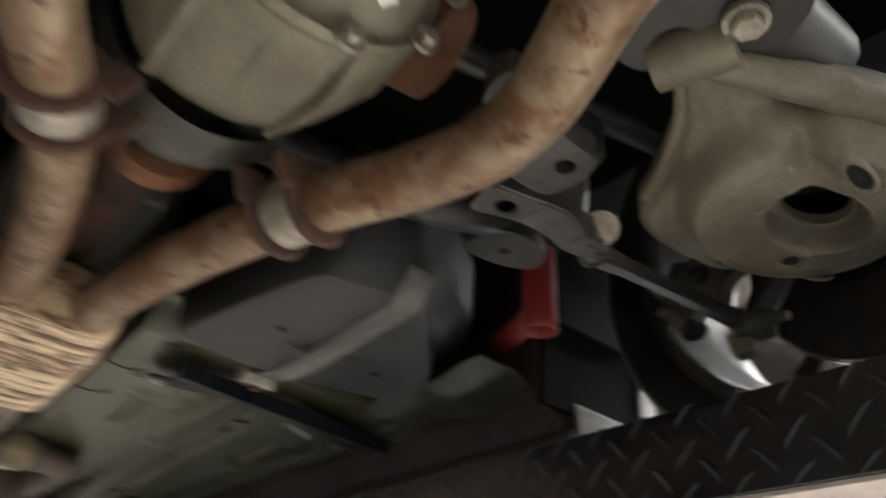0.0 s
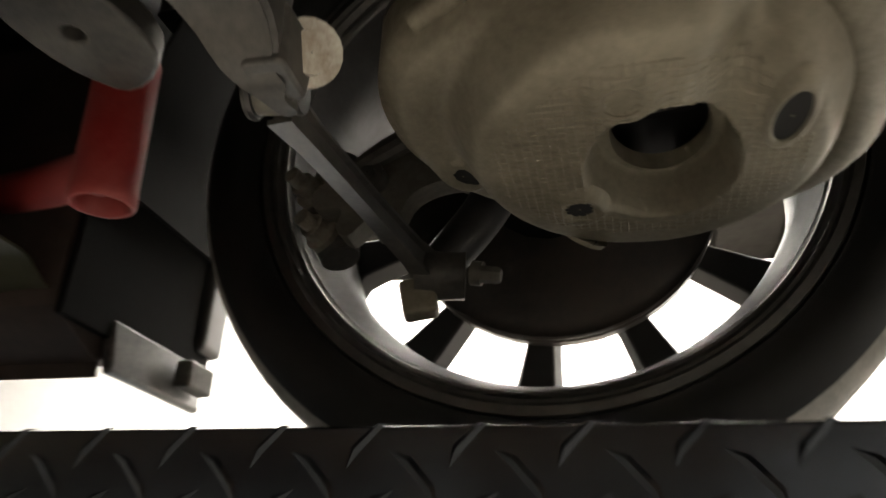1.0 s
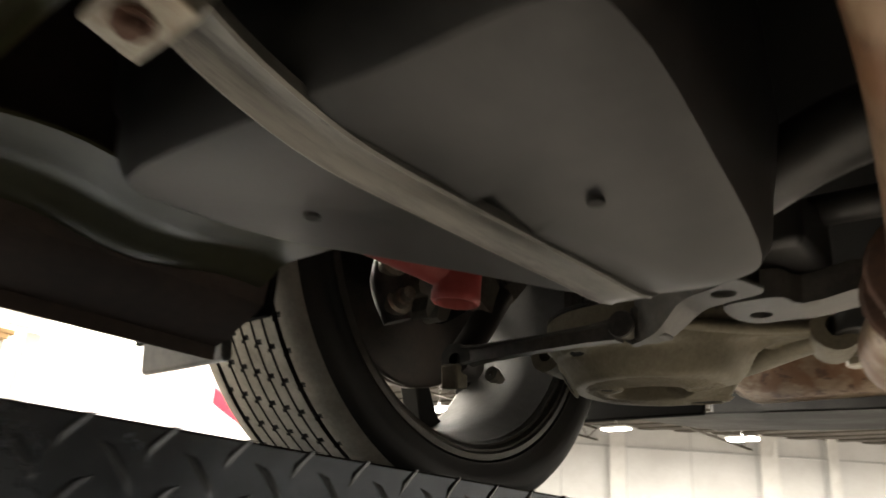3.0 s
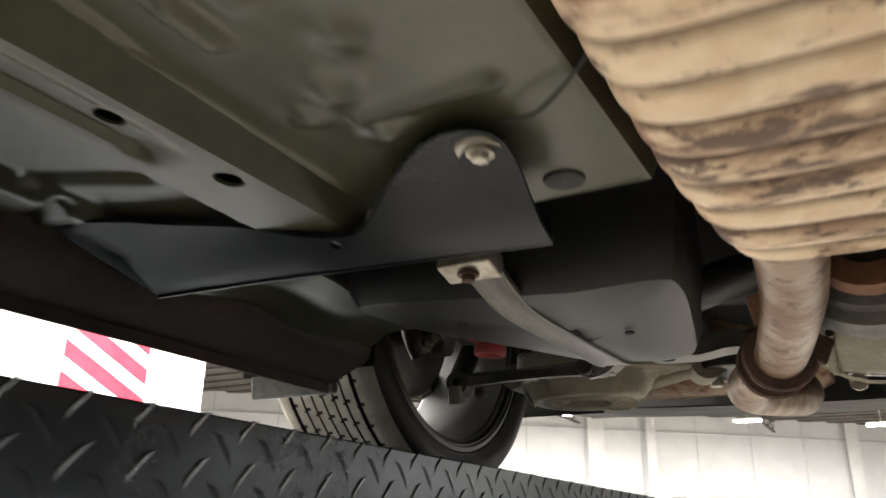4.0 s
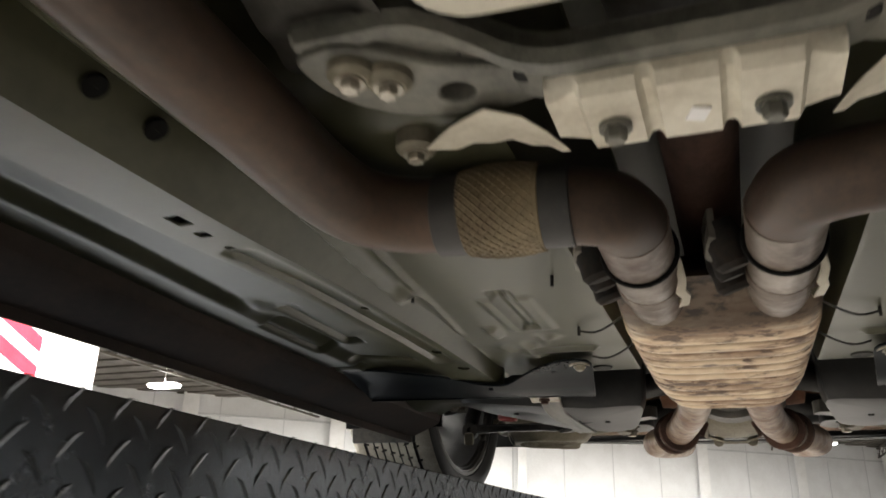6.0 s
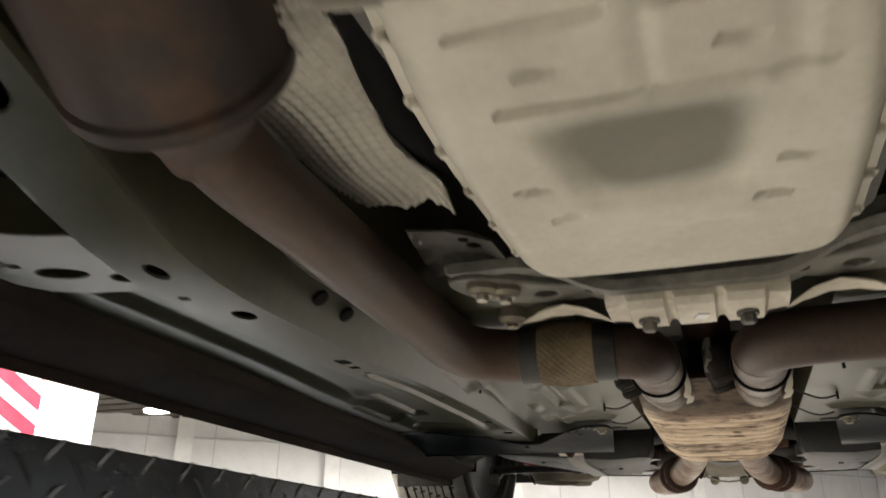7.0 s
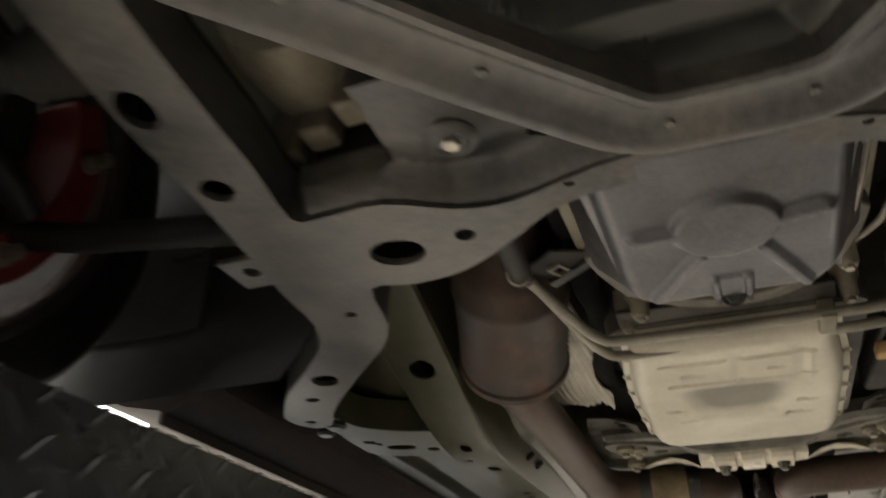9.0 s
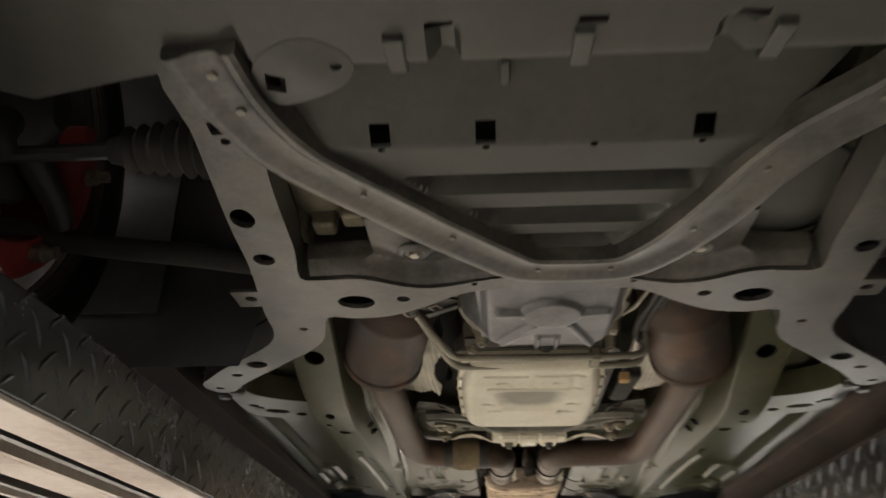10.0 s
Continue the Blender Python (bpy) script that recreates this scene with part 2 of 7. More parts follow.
WHITE_STEEL = surface("white_painted_steel", (0.86, 0.86, 0.86), (0.78, 0.78, 0.77), 0.5, coarse=2, fine=20, mix=0.4, bump=0.02)
BRAID = surface("woven_flex_steel", (0.26, 0.21, 0.13), (0.15, 0.115, 0.07), 0.5, metal=0.4, coarse=20, fine=200, bump=0.1)


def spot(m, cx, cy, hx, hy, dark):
    """A darker patch with a soft ragged edge, at a place of its own on the pan."""
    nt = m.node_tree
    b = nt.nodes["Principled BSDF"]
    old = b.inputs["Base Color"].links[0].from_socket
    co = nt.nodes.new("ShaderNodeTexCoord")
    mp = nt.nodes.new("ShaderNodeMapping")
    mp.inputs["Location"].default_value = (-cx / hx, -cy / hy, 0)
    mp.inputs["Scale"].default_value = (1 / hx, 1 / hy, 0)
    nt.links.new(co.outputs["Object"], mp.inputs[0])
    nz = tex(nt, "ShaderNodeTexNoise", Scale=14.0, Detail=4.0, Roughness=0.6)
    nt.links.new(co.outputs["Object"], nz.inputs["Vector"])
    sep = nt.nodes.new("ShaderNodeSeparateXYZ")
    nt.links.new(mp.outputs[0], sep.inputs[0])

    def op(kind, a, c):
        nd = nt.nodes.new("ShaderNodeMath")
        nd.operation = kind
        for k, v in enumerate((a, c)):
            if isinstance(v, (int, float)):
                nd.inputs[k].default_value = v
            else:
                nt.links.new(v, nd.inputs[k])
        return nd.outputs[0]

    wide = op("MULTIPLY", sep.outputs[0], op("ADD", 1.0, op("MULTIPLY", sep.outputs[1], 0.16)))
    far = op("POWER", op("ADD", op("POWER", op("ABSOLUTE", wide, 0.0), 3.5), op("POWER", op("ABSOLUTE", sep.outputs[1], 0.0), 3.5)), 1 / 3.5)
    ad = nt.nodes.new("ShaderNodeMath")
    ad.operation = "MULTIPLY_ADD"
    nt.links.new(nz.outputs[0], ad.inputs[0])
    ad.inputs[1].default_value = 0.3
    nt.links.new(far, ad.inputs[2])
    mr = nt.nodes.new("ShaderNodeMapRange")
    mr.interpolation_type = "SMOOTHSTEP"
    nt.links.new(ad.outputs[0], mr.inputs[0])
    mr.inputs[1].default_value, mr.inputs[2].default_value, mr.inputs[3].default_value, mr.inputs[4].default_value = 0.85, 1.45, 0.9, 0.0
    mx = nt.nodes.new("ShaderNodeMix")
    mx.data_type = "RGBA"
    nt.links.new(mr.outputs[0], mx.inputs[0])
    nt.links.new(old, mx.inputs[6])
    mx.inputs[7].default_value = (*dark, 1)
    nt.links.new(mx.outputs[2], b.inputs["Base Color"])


PAN_SHEET = surface("pressed_pan_steel", (0.62, 0.595, 0.495), (0.5, 0.475, 0.39), 0.5, metal=0.1, coarse=5, fine=120, mix=0.45, bump=0.08)
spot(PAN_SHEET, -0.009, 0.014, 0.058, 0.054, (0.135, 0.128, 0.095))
TAG_YELLOW = surface("yellow_tag", (0.75, 0.62, 0.03), (0.62, 0.5, 0.04), 0.5, coarse=8, fine=60, bump=0.04)
FLAG_RED = surface("flag_red_cloth", (0.52, 0.02, 0.05), (0.42, 0.015, 0.04), 0.7, coarse=3, fine=40, bump=0.05)
FLAG_BLUE = surface("flag_blue_cloth", (0.035, 0.06, 0.22), (0.03, 0.045, 0.17), 0.7, coarse=3, fine=40, bump=0.05)
LAMP_GLOW = plain("lamp_diffuser", (1.0, 0.96, 0.88), 0.5, emit=25.0)
# Flat dark colour painted in place of the shade inside holes and cavities.
CAVITY_SHADE = plain("cavity_shade", (0.012, 0.012, 0.012), 0.9)

# ---- builders ----
from mathutils import geometry


def part(name, bm, mat, parent=None, label="", bevel=0.0, sharp=35, segments=2):
    """Links a bmesh as one mesh object under a thing or under a part."""
    bmesh.ops.recalc_face_normals(bm, faces=bm.faces[:])
    me = bpy.data.meshes.new(name)
    bm.to_mesh(me)
    bm.free()
    me.materials.append(mat)
    me.shade_smooth()
    me.set_sharp_from_angle(angle=radians(sharp))
    ob = new(name, me)
    if parent is not None:
        ob.parent = parent
    if label:
        ob["label"] = label
    if bevel:
        md = ob.modifiers.new("edge", "BEVEL")
        md.width, md.segments, md.limit_method, md.angle_limit = bevel, segments, "ANGLE", radians(40)
        md.harden_normals = True
    return ob


def thing(name, label, category, at=(0, 0, 0), group="", kind=""):
    ob = new(name)
    ob.empty_display_size = 0.05
    ob.location = at
    return tagged(ob, label, category, group, kind)


def mirrored(pts):
    return [(-p[0], *p[1:]) for p in reversed(pts)]


def curve2(pts, n=5, closed=True):
    """Catmull-Rom through points of any dimension."""
    P = [np.array(p, float) for p in pts]
    out, k = [], len(P)
    for i in range(k if closed else k - 1):
        if closed:
            a, b, c, d = P[i - 1], P[i], P[(i + 1) % k], P[(i + 2) % k]
        else:
            a, b, c, d = P[max(i - 1, 0)], P[i], P[i + 1], P[min(i + 2, k - 1)]
        for j in range(n):
            u = j / n
            out.append(0.5 * (2 * b + (c - a) * u + (2 * a - 5 * b + 4 * c - d) * u * u + (3 * b - a - 3 * c + d) * u ** 3))
    if not closed:
        out.append(P[-1])
    return [tuple(float(x) for x in p) for p in out]


def circle(x, y, rx, ry=None, n=18, turn=0.0):
    ry = rx if ry is None else ry
    c, s = math.cos(radians(turn)), math.sin(radians(turn))
    return [(x + c * rx * math.cos(a) - s * ry * math.sin(a), y + s * rx * math.cos(a) + c * ry * math.sin(a)) for a in [2 * math.pi * i / n for i in range(n)]]


def rect(x, y, w, h, turn=0.0):
    c, s = math.cos(radians(turn)), math.sin(radians(turn))
    return [(x + c * a - s * b, y + s * a + c * b) for a, b in ((-w / 2, -h / 2), (w / 2, -h / 2), (w / 2, h / 2), (-w / 2, h / 2))]


def inside(p, poly):
    hit, j = False, len(poly) - 1
    for i in range(len(poly)):
        a, b = poly[i], poly[j]
        if (a[1] > p[1]) != (b[1] > p[1]) and p[0] < (b[0] - a[0]) * (p[1] - a[1]) / (b[1] - a[1]) + a[0]:
            hit = not hit
        j = i
    return hit


def plate(outline, holes, z, thick, grid=0.0):
    """A sheet with holes over an outline in plan; z is a height or a function of x and y; thick grows upwards."""
    zf = z if callable(z) else (lambda x, y: z)
    verts, edges = [], []
    for loop in [outline] + list(holes):
        s = len(verts)
        verts += [Vector(p[:2]) for p in loop]
        edges += [(s + i, s + (i + 1) % len(loop)) for i in range(len(loop))]
    if grid:
        xs, ys = [p[0] for p in outline], [p[1] for p in outline]
        for i in range(int((max(xs) - min(xs)) / grid)):
            for j in range(int((max(ys) - min(ys)) / grid)):
                p = (min(xs) + (i + 0.5) * grid, min(ys) + (j + 0.5) * grid)
                if inside(p, outline) and not any(inside(p, h) for h in holes):
                    verts.append(Vector(p))
    v2, _, f2, *_ = geometry.delaunay_2d_cdt(verts, edges, [], 0, 1e-6)
    bm = bmesh.new()
    vs = [bm.verts.new((v.x, v.y, zf(v.x, v.y))) for v in v2]
    for f in f2:
        c = (sum(v2[i].x for i in f) / len(f), sum(v2[i].y for i in f) / len(f))
        if inside(c, outline) and not any(inside(c, h) for h in holes):
            bm.faces.new([vs[i] for i in f])
    bmesh.ops.delete(bm, geom=[v for v in bm.verts if not v.link_faces], context="VERTS")
    if thick:
        ex = bmesh.ops.extrude_face_region(bm, geom=bm.faces[:])
        bmesh.ops.translate(bm, vec=(0, 0, thick), verts=[g for g in ex["geom"] if isinstance(g, bmesh.types.BMVert)])
    return bm


def loft(rings, closed=True, caps=True, bm=None):
    bm = bm or bmesh.new()
    rs = [[bm.verts.new(p) for p in r] for r in rings]
    n = len(rs[0])
    for a, b in zip(rs, rs[1:]):
        for i in range(n if closed else n - 1):
            bm.faces.new((a[i], a[(i + 1) % n], b[(i + 1) % n], b[i]))
    if caps and closed:
        bm.faces.new(rs[0][::-1])
        bm.faces.new(rs[-1])
    return bm


def tube(path, r, n=18, sub=8, caps=True, bm=None, flat=1.0, closed=False):
    """A round bar or pipe along a path; r is a radius or a list of radii, one for each point; flat squashes it in height."""
    rs = r if isinstance(r, (list, tuple)) else [r] * len(path)
    pts = curve2([(*p, q) for p, q in zip(path, rs)], sub, closed) if sub > 1 else [(*p, q) for p, q in zip(path, rs)]
    rings, up = [], None
    for i, p in enumerate(pts):
        q = Vector(pts[min(i + 1, len(pts) - 1)][:3]) - Vector(pts[max(i - 1, 0)][:3])
        q.normalize()
        if up is None:
            up = Vector((0, 0, 1)) if abs(q.z) < 0.9 else Vector((1, 0, 0))
        side = q.cross(up).normalized()
        up = side.cross(q).normalized()
        rings.append([tuple(Vector(p[:3]) + p[3] * (math.cos(a) * side + flat * math.sin(a) * up)) for a in [2 * math.pi * k / n for k in range(n)]])
    return loft(rings, caps=caps, bm=bm)


def lathe(profile, n=32, m=None, bm=None, caps=False):
    """profile: (radius, height) pairs turned round z, then laid by the pose m."""
    bm = bm or bmesh.new()
    m = m or Matrix()
    rings = [[tuple(m @ Vector((r * math.cos(a), r * math.sin(a), h))) for a in [2 * math.pi * k / n for k in range(n)]] for r, h in profile]
    return loft(rings, caps=caps, bm=bm)


def block(size, m=None, bm=None):
    bm = bm or bmesh.new()
    m = m or Matrix()
    bmesh.ops.create_cube(bm, size=1.0, matrix=m @ Matrix.Diagonal((*size, 1)))
    return bm


def field(x0, x1, nx, y0, y1, ny, f, thick=0.003):
    bm = bmesh.new()
    rows = [[bm.verts.new((x0 + (x1 - x0) * i / nx, y0 + (y1 - y0) * j / ny, f(x0 + (x1 - x0) * i / nx, y0 + (y1 - y0) * j / ny))) for i in range(nx + 1)] for j in range(ny + 1)]
    for j in range(ny):
        for i in range(nx):
            bm.faces.new((rows[j][i], rows[j][i + 1], rows[j + 1][i + 1], rows[j + 1][i]))
    if thick:
        ex = bmesh.ops.extrude_face_region(bm, geom=bm.faces[:])
        bmesh.ops.translate(bm, vec=(0, 0, thick), verts=[g for g in ex["geom"] if isinstance(g, bmesh.types.BMVert)])
    return bm


def step(a, b, x):
    u = min(max((x - a) / (b - a), 0.0), 1.0)
    return u * u * (3 - 2 * u)


def line(points, x):
    """Piecewise linear function through (x, value) pairs."""
    return float(np.interp(x, [p[0] for p in points], [p[1] for p in points]))


def bolt(name, at, r, h, mat, parent, washer=1.45, rot=(0, 0, 0), label=""):
    """A flanged hexagon head that looks down from at."""
    m = pose(*at, *rot)
    bm = lathe([(0.0005, -h), (r * 0.8, -h), (r, -h * 0.85), (r, -h * 0.25)], 6, m)
    lathe([(r * washer, -h * 0.3), (r * washer, h * 0.1), (r * 0.5, h * 0.12)], 18, m, bm)
    lathe([(r * 0.98, -h * 0.25), (r * washer * 0.98, -h * 0.3)], 18, m, bm)
    return part(name, bm, mat, parent, label, sharp=25)


def flip(bm, s):
    """Mirrors a bmesh across the car's middle when s is -1."""
    if s < 0:
        bmesh.ops.scale(bm, vec=(-1, 1, 1), verts=bm.verts[:])
    return bm


# ---- hall ----
GROUND = -1.75
ROOF = 6.6
HX0, HX1, HY0, HY1 = -34.0, 20.0, -18.0, 66.0

tagged(part("floor", block((HX1 - HX0, HY1 - HY0, 0.2), pose((HX0 + HX1) / 2, (HY0 + HY1) / 2, GROUND - 0.1)), HALL_FLOOR), "smooth sealed concrete workshop floor", "floor", kind="structure")
for n, (sx, sy, cx, cy) in {"wall_south": (HX1 - HX0, 0.3, (HX0 + HX1) / 2, HY0 - 0.15),
                            "wall_west": (0.3, HY1 - HY0 + 0.6, HX0 - 0.15, (HY0 + HY1) / 2), "wall_east": (0.3, HY1 - HY0 + 0.6, HX1 + 0.15, (HY0 + HY1) / 2)}.items():
    tagged(part(n, block((sx, sy, ROOF - GROUND), pose(cx, cy, (ROOF + GROUND) / 2)), HALL_WALL), "white painted hall wall of tall flat panels", "wall", kind="structure")
rib_bm = block((HX1 - HX0, HY1 - HY0, 0.2), pose((HX0 + HX1) / 2, (HY0 + HY1) / 2, ROOF + 0.1))
for i in range(68):
    block((HX1 - HX0 - 0.2, 0.45, 0.08), pose((HX0 + HX1) / 2, HY0 + 0.7 + i * 1.22, ROOF - 0.038), rib_bm)
tagged(part("ceiling", rib_bm, ROOF_STEEL), "ribbed steel roof deck of the hall", "ceiling", kind="structure")


def roof_beam(x):
    b = thing("roof_beam", "painted steel roof beam with a lattice web", "beam", (x, (HY0 + HY1) / 2, ROOF - 0.12), "roof beams", "structure")
    ln = HY1 - HY0 - 0.1
    part("top_chord", block((0.14, ln, 0.08), pose(0, 0, -0.03)), ROOF_STEEL, b)
    part("bottom_chord", block((0.12, ln, 0.08), pose(0, 0, -0.62)), ROOF_STEEL, b)
    web = bmesh.new()
    for i in range(52):
        y = -ln / 2 + 0.8 + i * 1.6
        tube([(0, y, -0.05), (0, y + 0.8, -0.6), (0, y + 1.58, -0.05)], 0.03, 6, 1, bm=web)
    part("web", web, ROOF_STEEL, b)
    return b


for x in (-21.0, -15.0, -6.0, 2.0, 9.0):
    roof_beam(x)


# the rear wall runs aslant to the lift
WALL_AT, WALL_TURN = (-7.2, 48.8), 40.0
WALL = pose(WALL_AT[0], WALL_AT[1], 0, 0, 0, WALL_TURN)
wall_bm = block((72.0, 0.3, ROOF - GROUND), WALL @ pose(0, 0.15, (ROOF + GROUND) / 2))
tagged(part("wall_north", wall_bm, HALL_WALL), "white painted hall wall of tall flat panels", "wall", kind="structure")


def wall_column(u, w=0.55):
    c = thing("wall_column", "white painted steel column against the hall wall", "column", tuple(WALL @ Vector((u, -0.25, GROUND))), "wall columns", "structure")
    c.rotation_euler = (0, 0, radians(WALL_TURN))
    part("flange", block((w, 0.03, ROOF - GROUND - 0.02), pose(0, -0.16, (ROOF - GROUND) / 2)), WHITE_STEEL, c, bevel=0.004)
    part("web", block((0.02, 0.36, ROOF - GROUND - 0.02), pose(0, 0.04, (ROOF - GROUND) / 2)), WHITE_STEEL, c)
    return c


def wall_rail(z, h, d):
    r = thing("wall_rail", "grey steel girt along the white hall wall", "rail", tuple(WALL @ Vector((0, -d / 2 - 0.004, z))), "wall girts", "structure")
    r.rotation_euler = (0, 0, radians(WALL_TURN))
    part("girt", block((70.0, d, h), pose(0, 0, 0)), JOINT, r)
    return r


for u, w in ((-32.0, 0.8), (-24.6, 0.8), (-17.0, 0.8), (-9.4, 0.95), (-6.2, 0.55), (6.2, 0.8), (13.8, 0.8), (21.4, 0.8)):
    wall_column(u, w)
for u in (-4.6, -1.93, 1.6):
    wb = thing("wall_vent", "dark louvred vent panel in the hall wall", "vent", tuple(WALL @ Vector((u, -0.04, 1.2))), "wall vents", "structure")
    wb.rotation_euler = (0, 0, radians(WALL_TURN))
    part("louvre", block((0.95, 0.06, 1.8), pose(0, 0, 0)), HALL_FLOOR, wb, bevel=0.01)
for z in (2.2, 5.6):
    wall_rail(z, 0.10, 0.06)
for u in np.arange(-33.0, 34.0, 3.3):
    j = thing("panel_joint", "narrow grey joint strip between wall panels", "trim", tuple(WALL @ Vector((float(u), -0.012, GROUND))), "panel joints", "structure")
    j.rotation_euler = (0, 0, radians(WALL_TURN))
    part("strip", block((0.06, 0.02, ROOF - GROUND - 0.02), pose(0, 0, (ROOF - GROUND) / 2)), JOINT, j)

LAMPS = [(-21.3, 25.3), (-16.7, 31.6), (-12.9, 35.8), (-6.0, 40.8), (-0.5, 44.4), (4.5, 49.0), (-25.0, 20.0), (-17.0, 12.0), (-3.0, 18.0), (6.0, 14.0), (-3.0, 2.0), (6.0, 2.0), (-7.5, -6.0), (3.0, -8.0), (-18.0, 0.0), (12.0, 28.0)]


def high_bay(x, y):
    b = thing("high_bay_lamp", "white oblong high-bay ceiling lamp with a lit diffuser", "lamp", (x, y, ROOF - 1.25), "ceiling lamps")
    part("housing", block((1.26, 0.56, 0.10), pose(0, 0, 0.045)), WHITE_STEEL, b, bevel=0.02)
    part("diffuser", block((1.20, 0.50, 0.05), pose(0, 0, -0.028)), LAMP_GLOW, b, "glowing oblong diffuser", bevel=0.02)
    part("hanger", tube([(0, 0, 0.09), (0, 0, 1.25)], 0.015, 8, 1), WHITE_STEEL, b)


for x, y in LAMPS:
    high_bay(x, y)
# Unseen broad fill lights; the last is added to brighten the partition.
for i, (x, y) in enumerate([(-19.0, 22.0), (-10.0, 33.0), (2.0, 40.0), (11.0, 36.0), (6.0, 18.0), (-7.0, 9.0), (-7.8, 0.5)]):
    area_lamp("hall_fill_light", (x, y, ROOF - 0.95), 7.0, 7.0, HALL_WATTS)

# partition with the flag, and the timber shelf beside it
partition = thing("partition_wall", "white boxed-in partition wall with a large flag", "wall", (-11.1, 6.0, GROUND), kind="structure")
part("panel", block((0.2, 23.0, 6.5), pose(0, -6.1, 3.25)), HALL_WALL, partition)

flag = thing("flag", "red, white and blue flag with slanting stripes on the partition", "flag", (-10.99, 9.3, 3.0))


def slant(y, k):
    return 2.53 + 0.5 * k - 0.44 * (y - 8.5)


def cloth(pts, x, mat, name):
    bm = bmesh.new()
    f = bm.faces.new([bm.verts.new((x, y - 9.3, z - 3.0)) for y, z in pts])
    ex_ = bmesh.ops.extrude_face_region(bm, geom=[f])
    bmesh.ops.translate(bm, vec=(0.006, 0, 0), verts=[g for g in ex_["geom"] if isinstance(g, bmesh.types.BMVert)])
    return part(name, bm, mat, flag)


cloth([(8.5, 1.2), (10.1, 1.2), (10.1, 4.4), (8.5, 4.4)], 0.0, HALL_WALL, "ground_cloth")
for k in range(-1, 5):
    cloth([(8.5, slant(8.5, k) - 0.13), (10.1, slant(10.1, k) - 0.13), (10.1, slant(10.1, k) + 0.13), (8.5, slant(8.5, k) + 0.13)], 0.010, FLAG_RED, "stripe")
cloth([(8.5, 3.75), (9.15, 3.45), (9.45, 4.0), (9.4, 4.4), (8.5, 4.4)], 0.020, FLAG_BLUE, "canton")

rack = thing("timber_rack", "white steel storage rack with stacked timber boards", "rack", (-7.0, 2.0, GROUND))
for y in (-2.1, 0.0, 2.05):
    for x in (-0.5, 0.45):
        part("post", block((0.09, 0.12, 3.1), pose(x, y, 1.55)), WHITE_STEEL, rack, bevel=0.006)
for x in (-0.5, 0.5):
    part("beam", block((0.06, 4.3, 0.16), pose(x, -0.02, 3.2)), WHITE_STEEL, rack, bevel=0.006)
    part("beam", block((0.06, 4.3, 0.16), pose(x, -0.02, 2.45)), WHITE_STEEL, rack, bevel=0.006)
stack = thing("timber_stack", "stack of raw timber boards on the rack", "timber", (-7.0, 1.9, GROUND + 2.53))
rng = random.Random(4)
for j in range(5):
    for i in range(4):
        part("board", block((0.2, 3.7 + rng.uniform(-0.5, 0.3), 0.045), pose(-0.36 + i * 0.23 + rng.uniform(-0.01, 0.01), rng.uniform(-0.15, 0.15) - 0.1 * j, 0.024 + j * 0.047)), TIMBER, stack, bevel=0.004)

for x in (-6.61, -7.3):
    beam = thing("box_beam", "white painted steel box beam lying on timber boards", "beam", (x, 3.12, GROUND + 2.53 + 0.237), "box beams")
    part("tube", block((0.12, 1.5, 0.225), pose(0, 0, 0.1125)), WHITE_STEEL, beam, bevel=0.012)
    if x > -7:
        part("tag", block((0.006, 0.12, 0.10), pose(0.062, -0.44, 0.105)), TAG_YELLOW, beam, "yellow tag", bevel=0.001)
tops = thing("timber_stack", "few raw timber boards lying across two white beams", "timber", (-6.95, 3.1, GROUND + 2.53 + 0.463))
for j in range(2):
    for i in range(4):
        part("board", block((0.2, 1.62 + rng.uniform(-0.08, 0.08), 0.036), pose(-0.36 + i * 0.26, rng.uniform(-0.04, 0.04), 0.019 + j * 0.038)), TIMBER, tops, bevel=0.004)

# ---- lift ----
LX = 0.501
LIFT_Y0, LIFT_Y1 = -3.2, 4.6


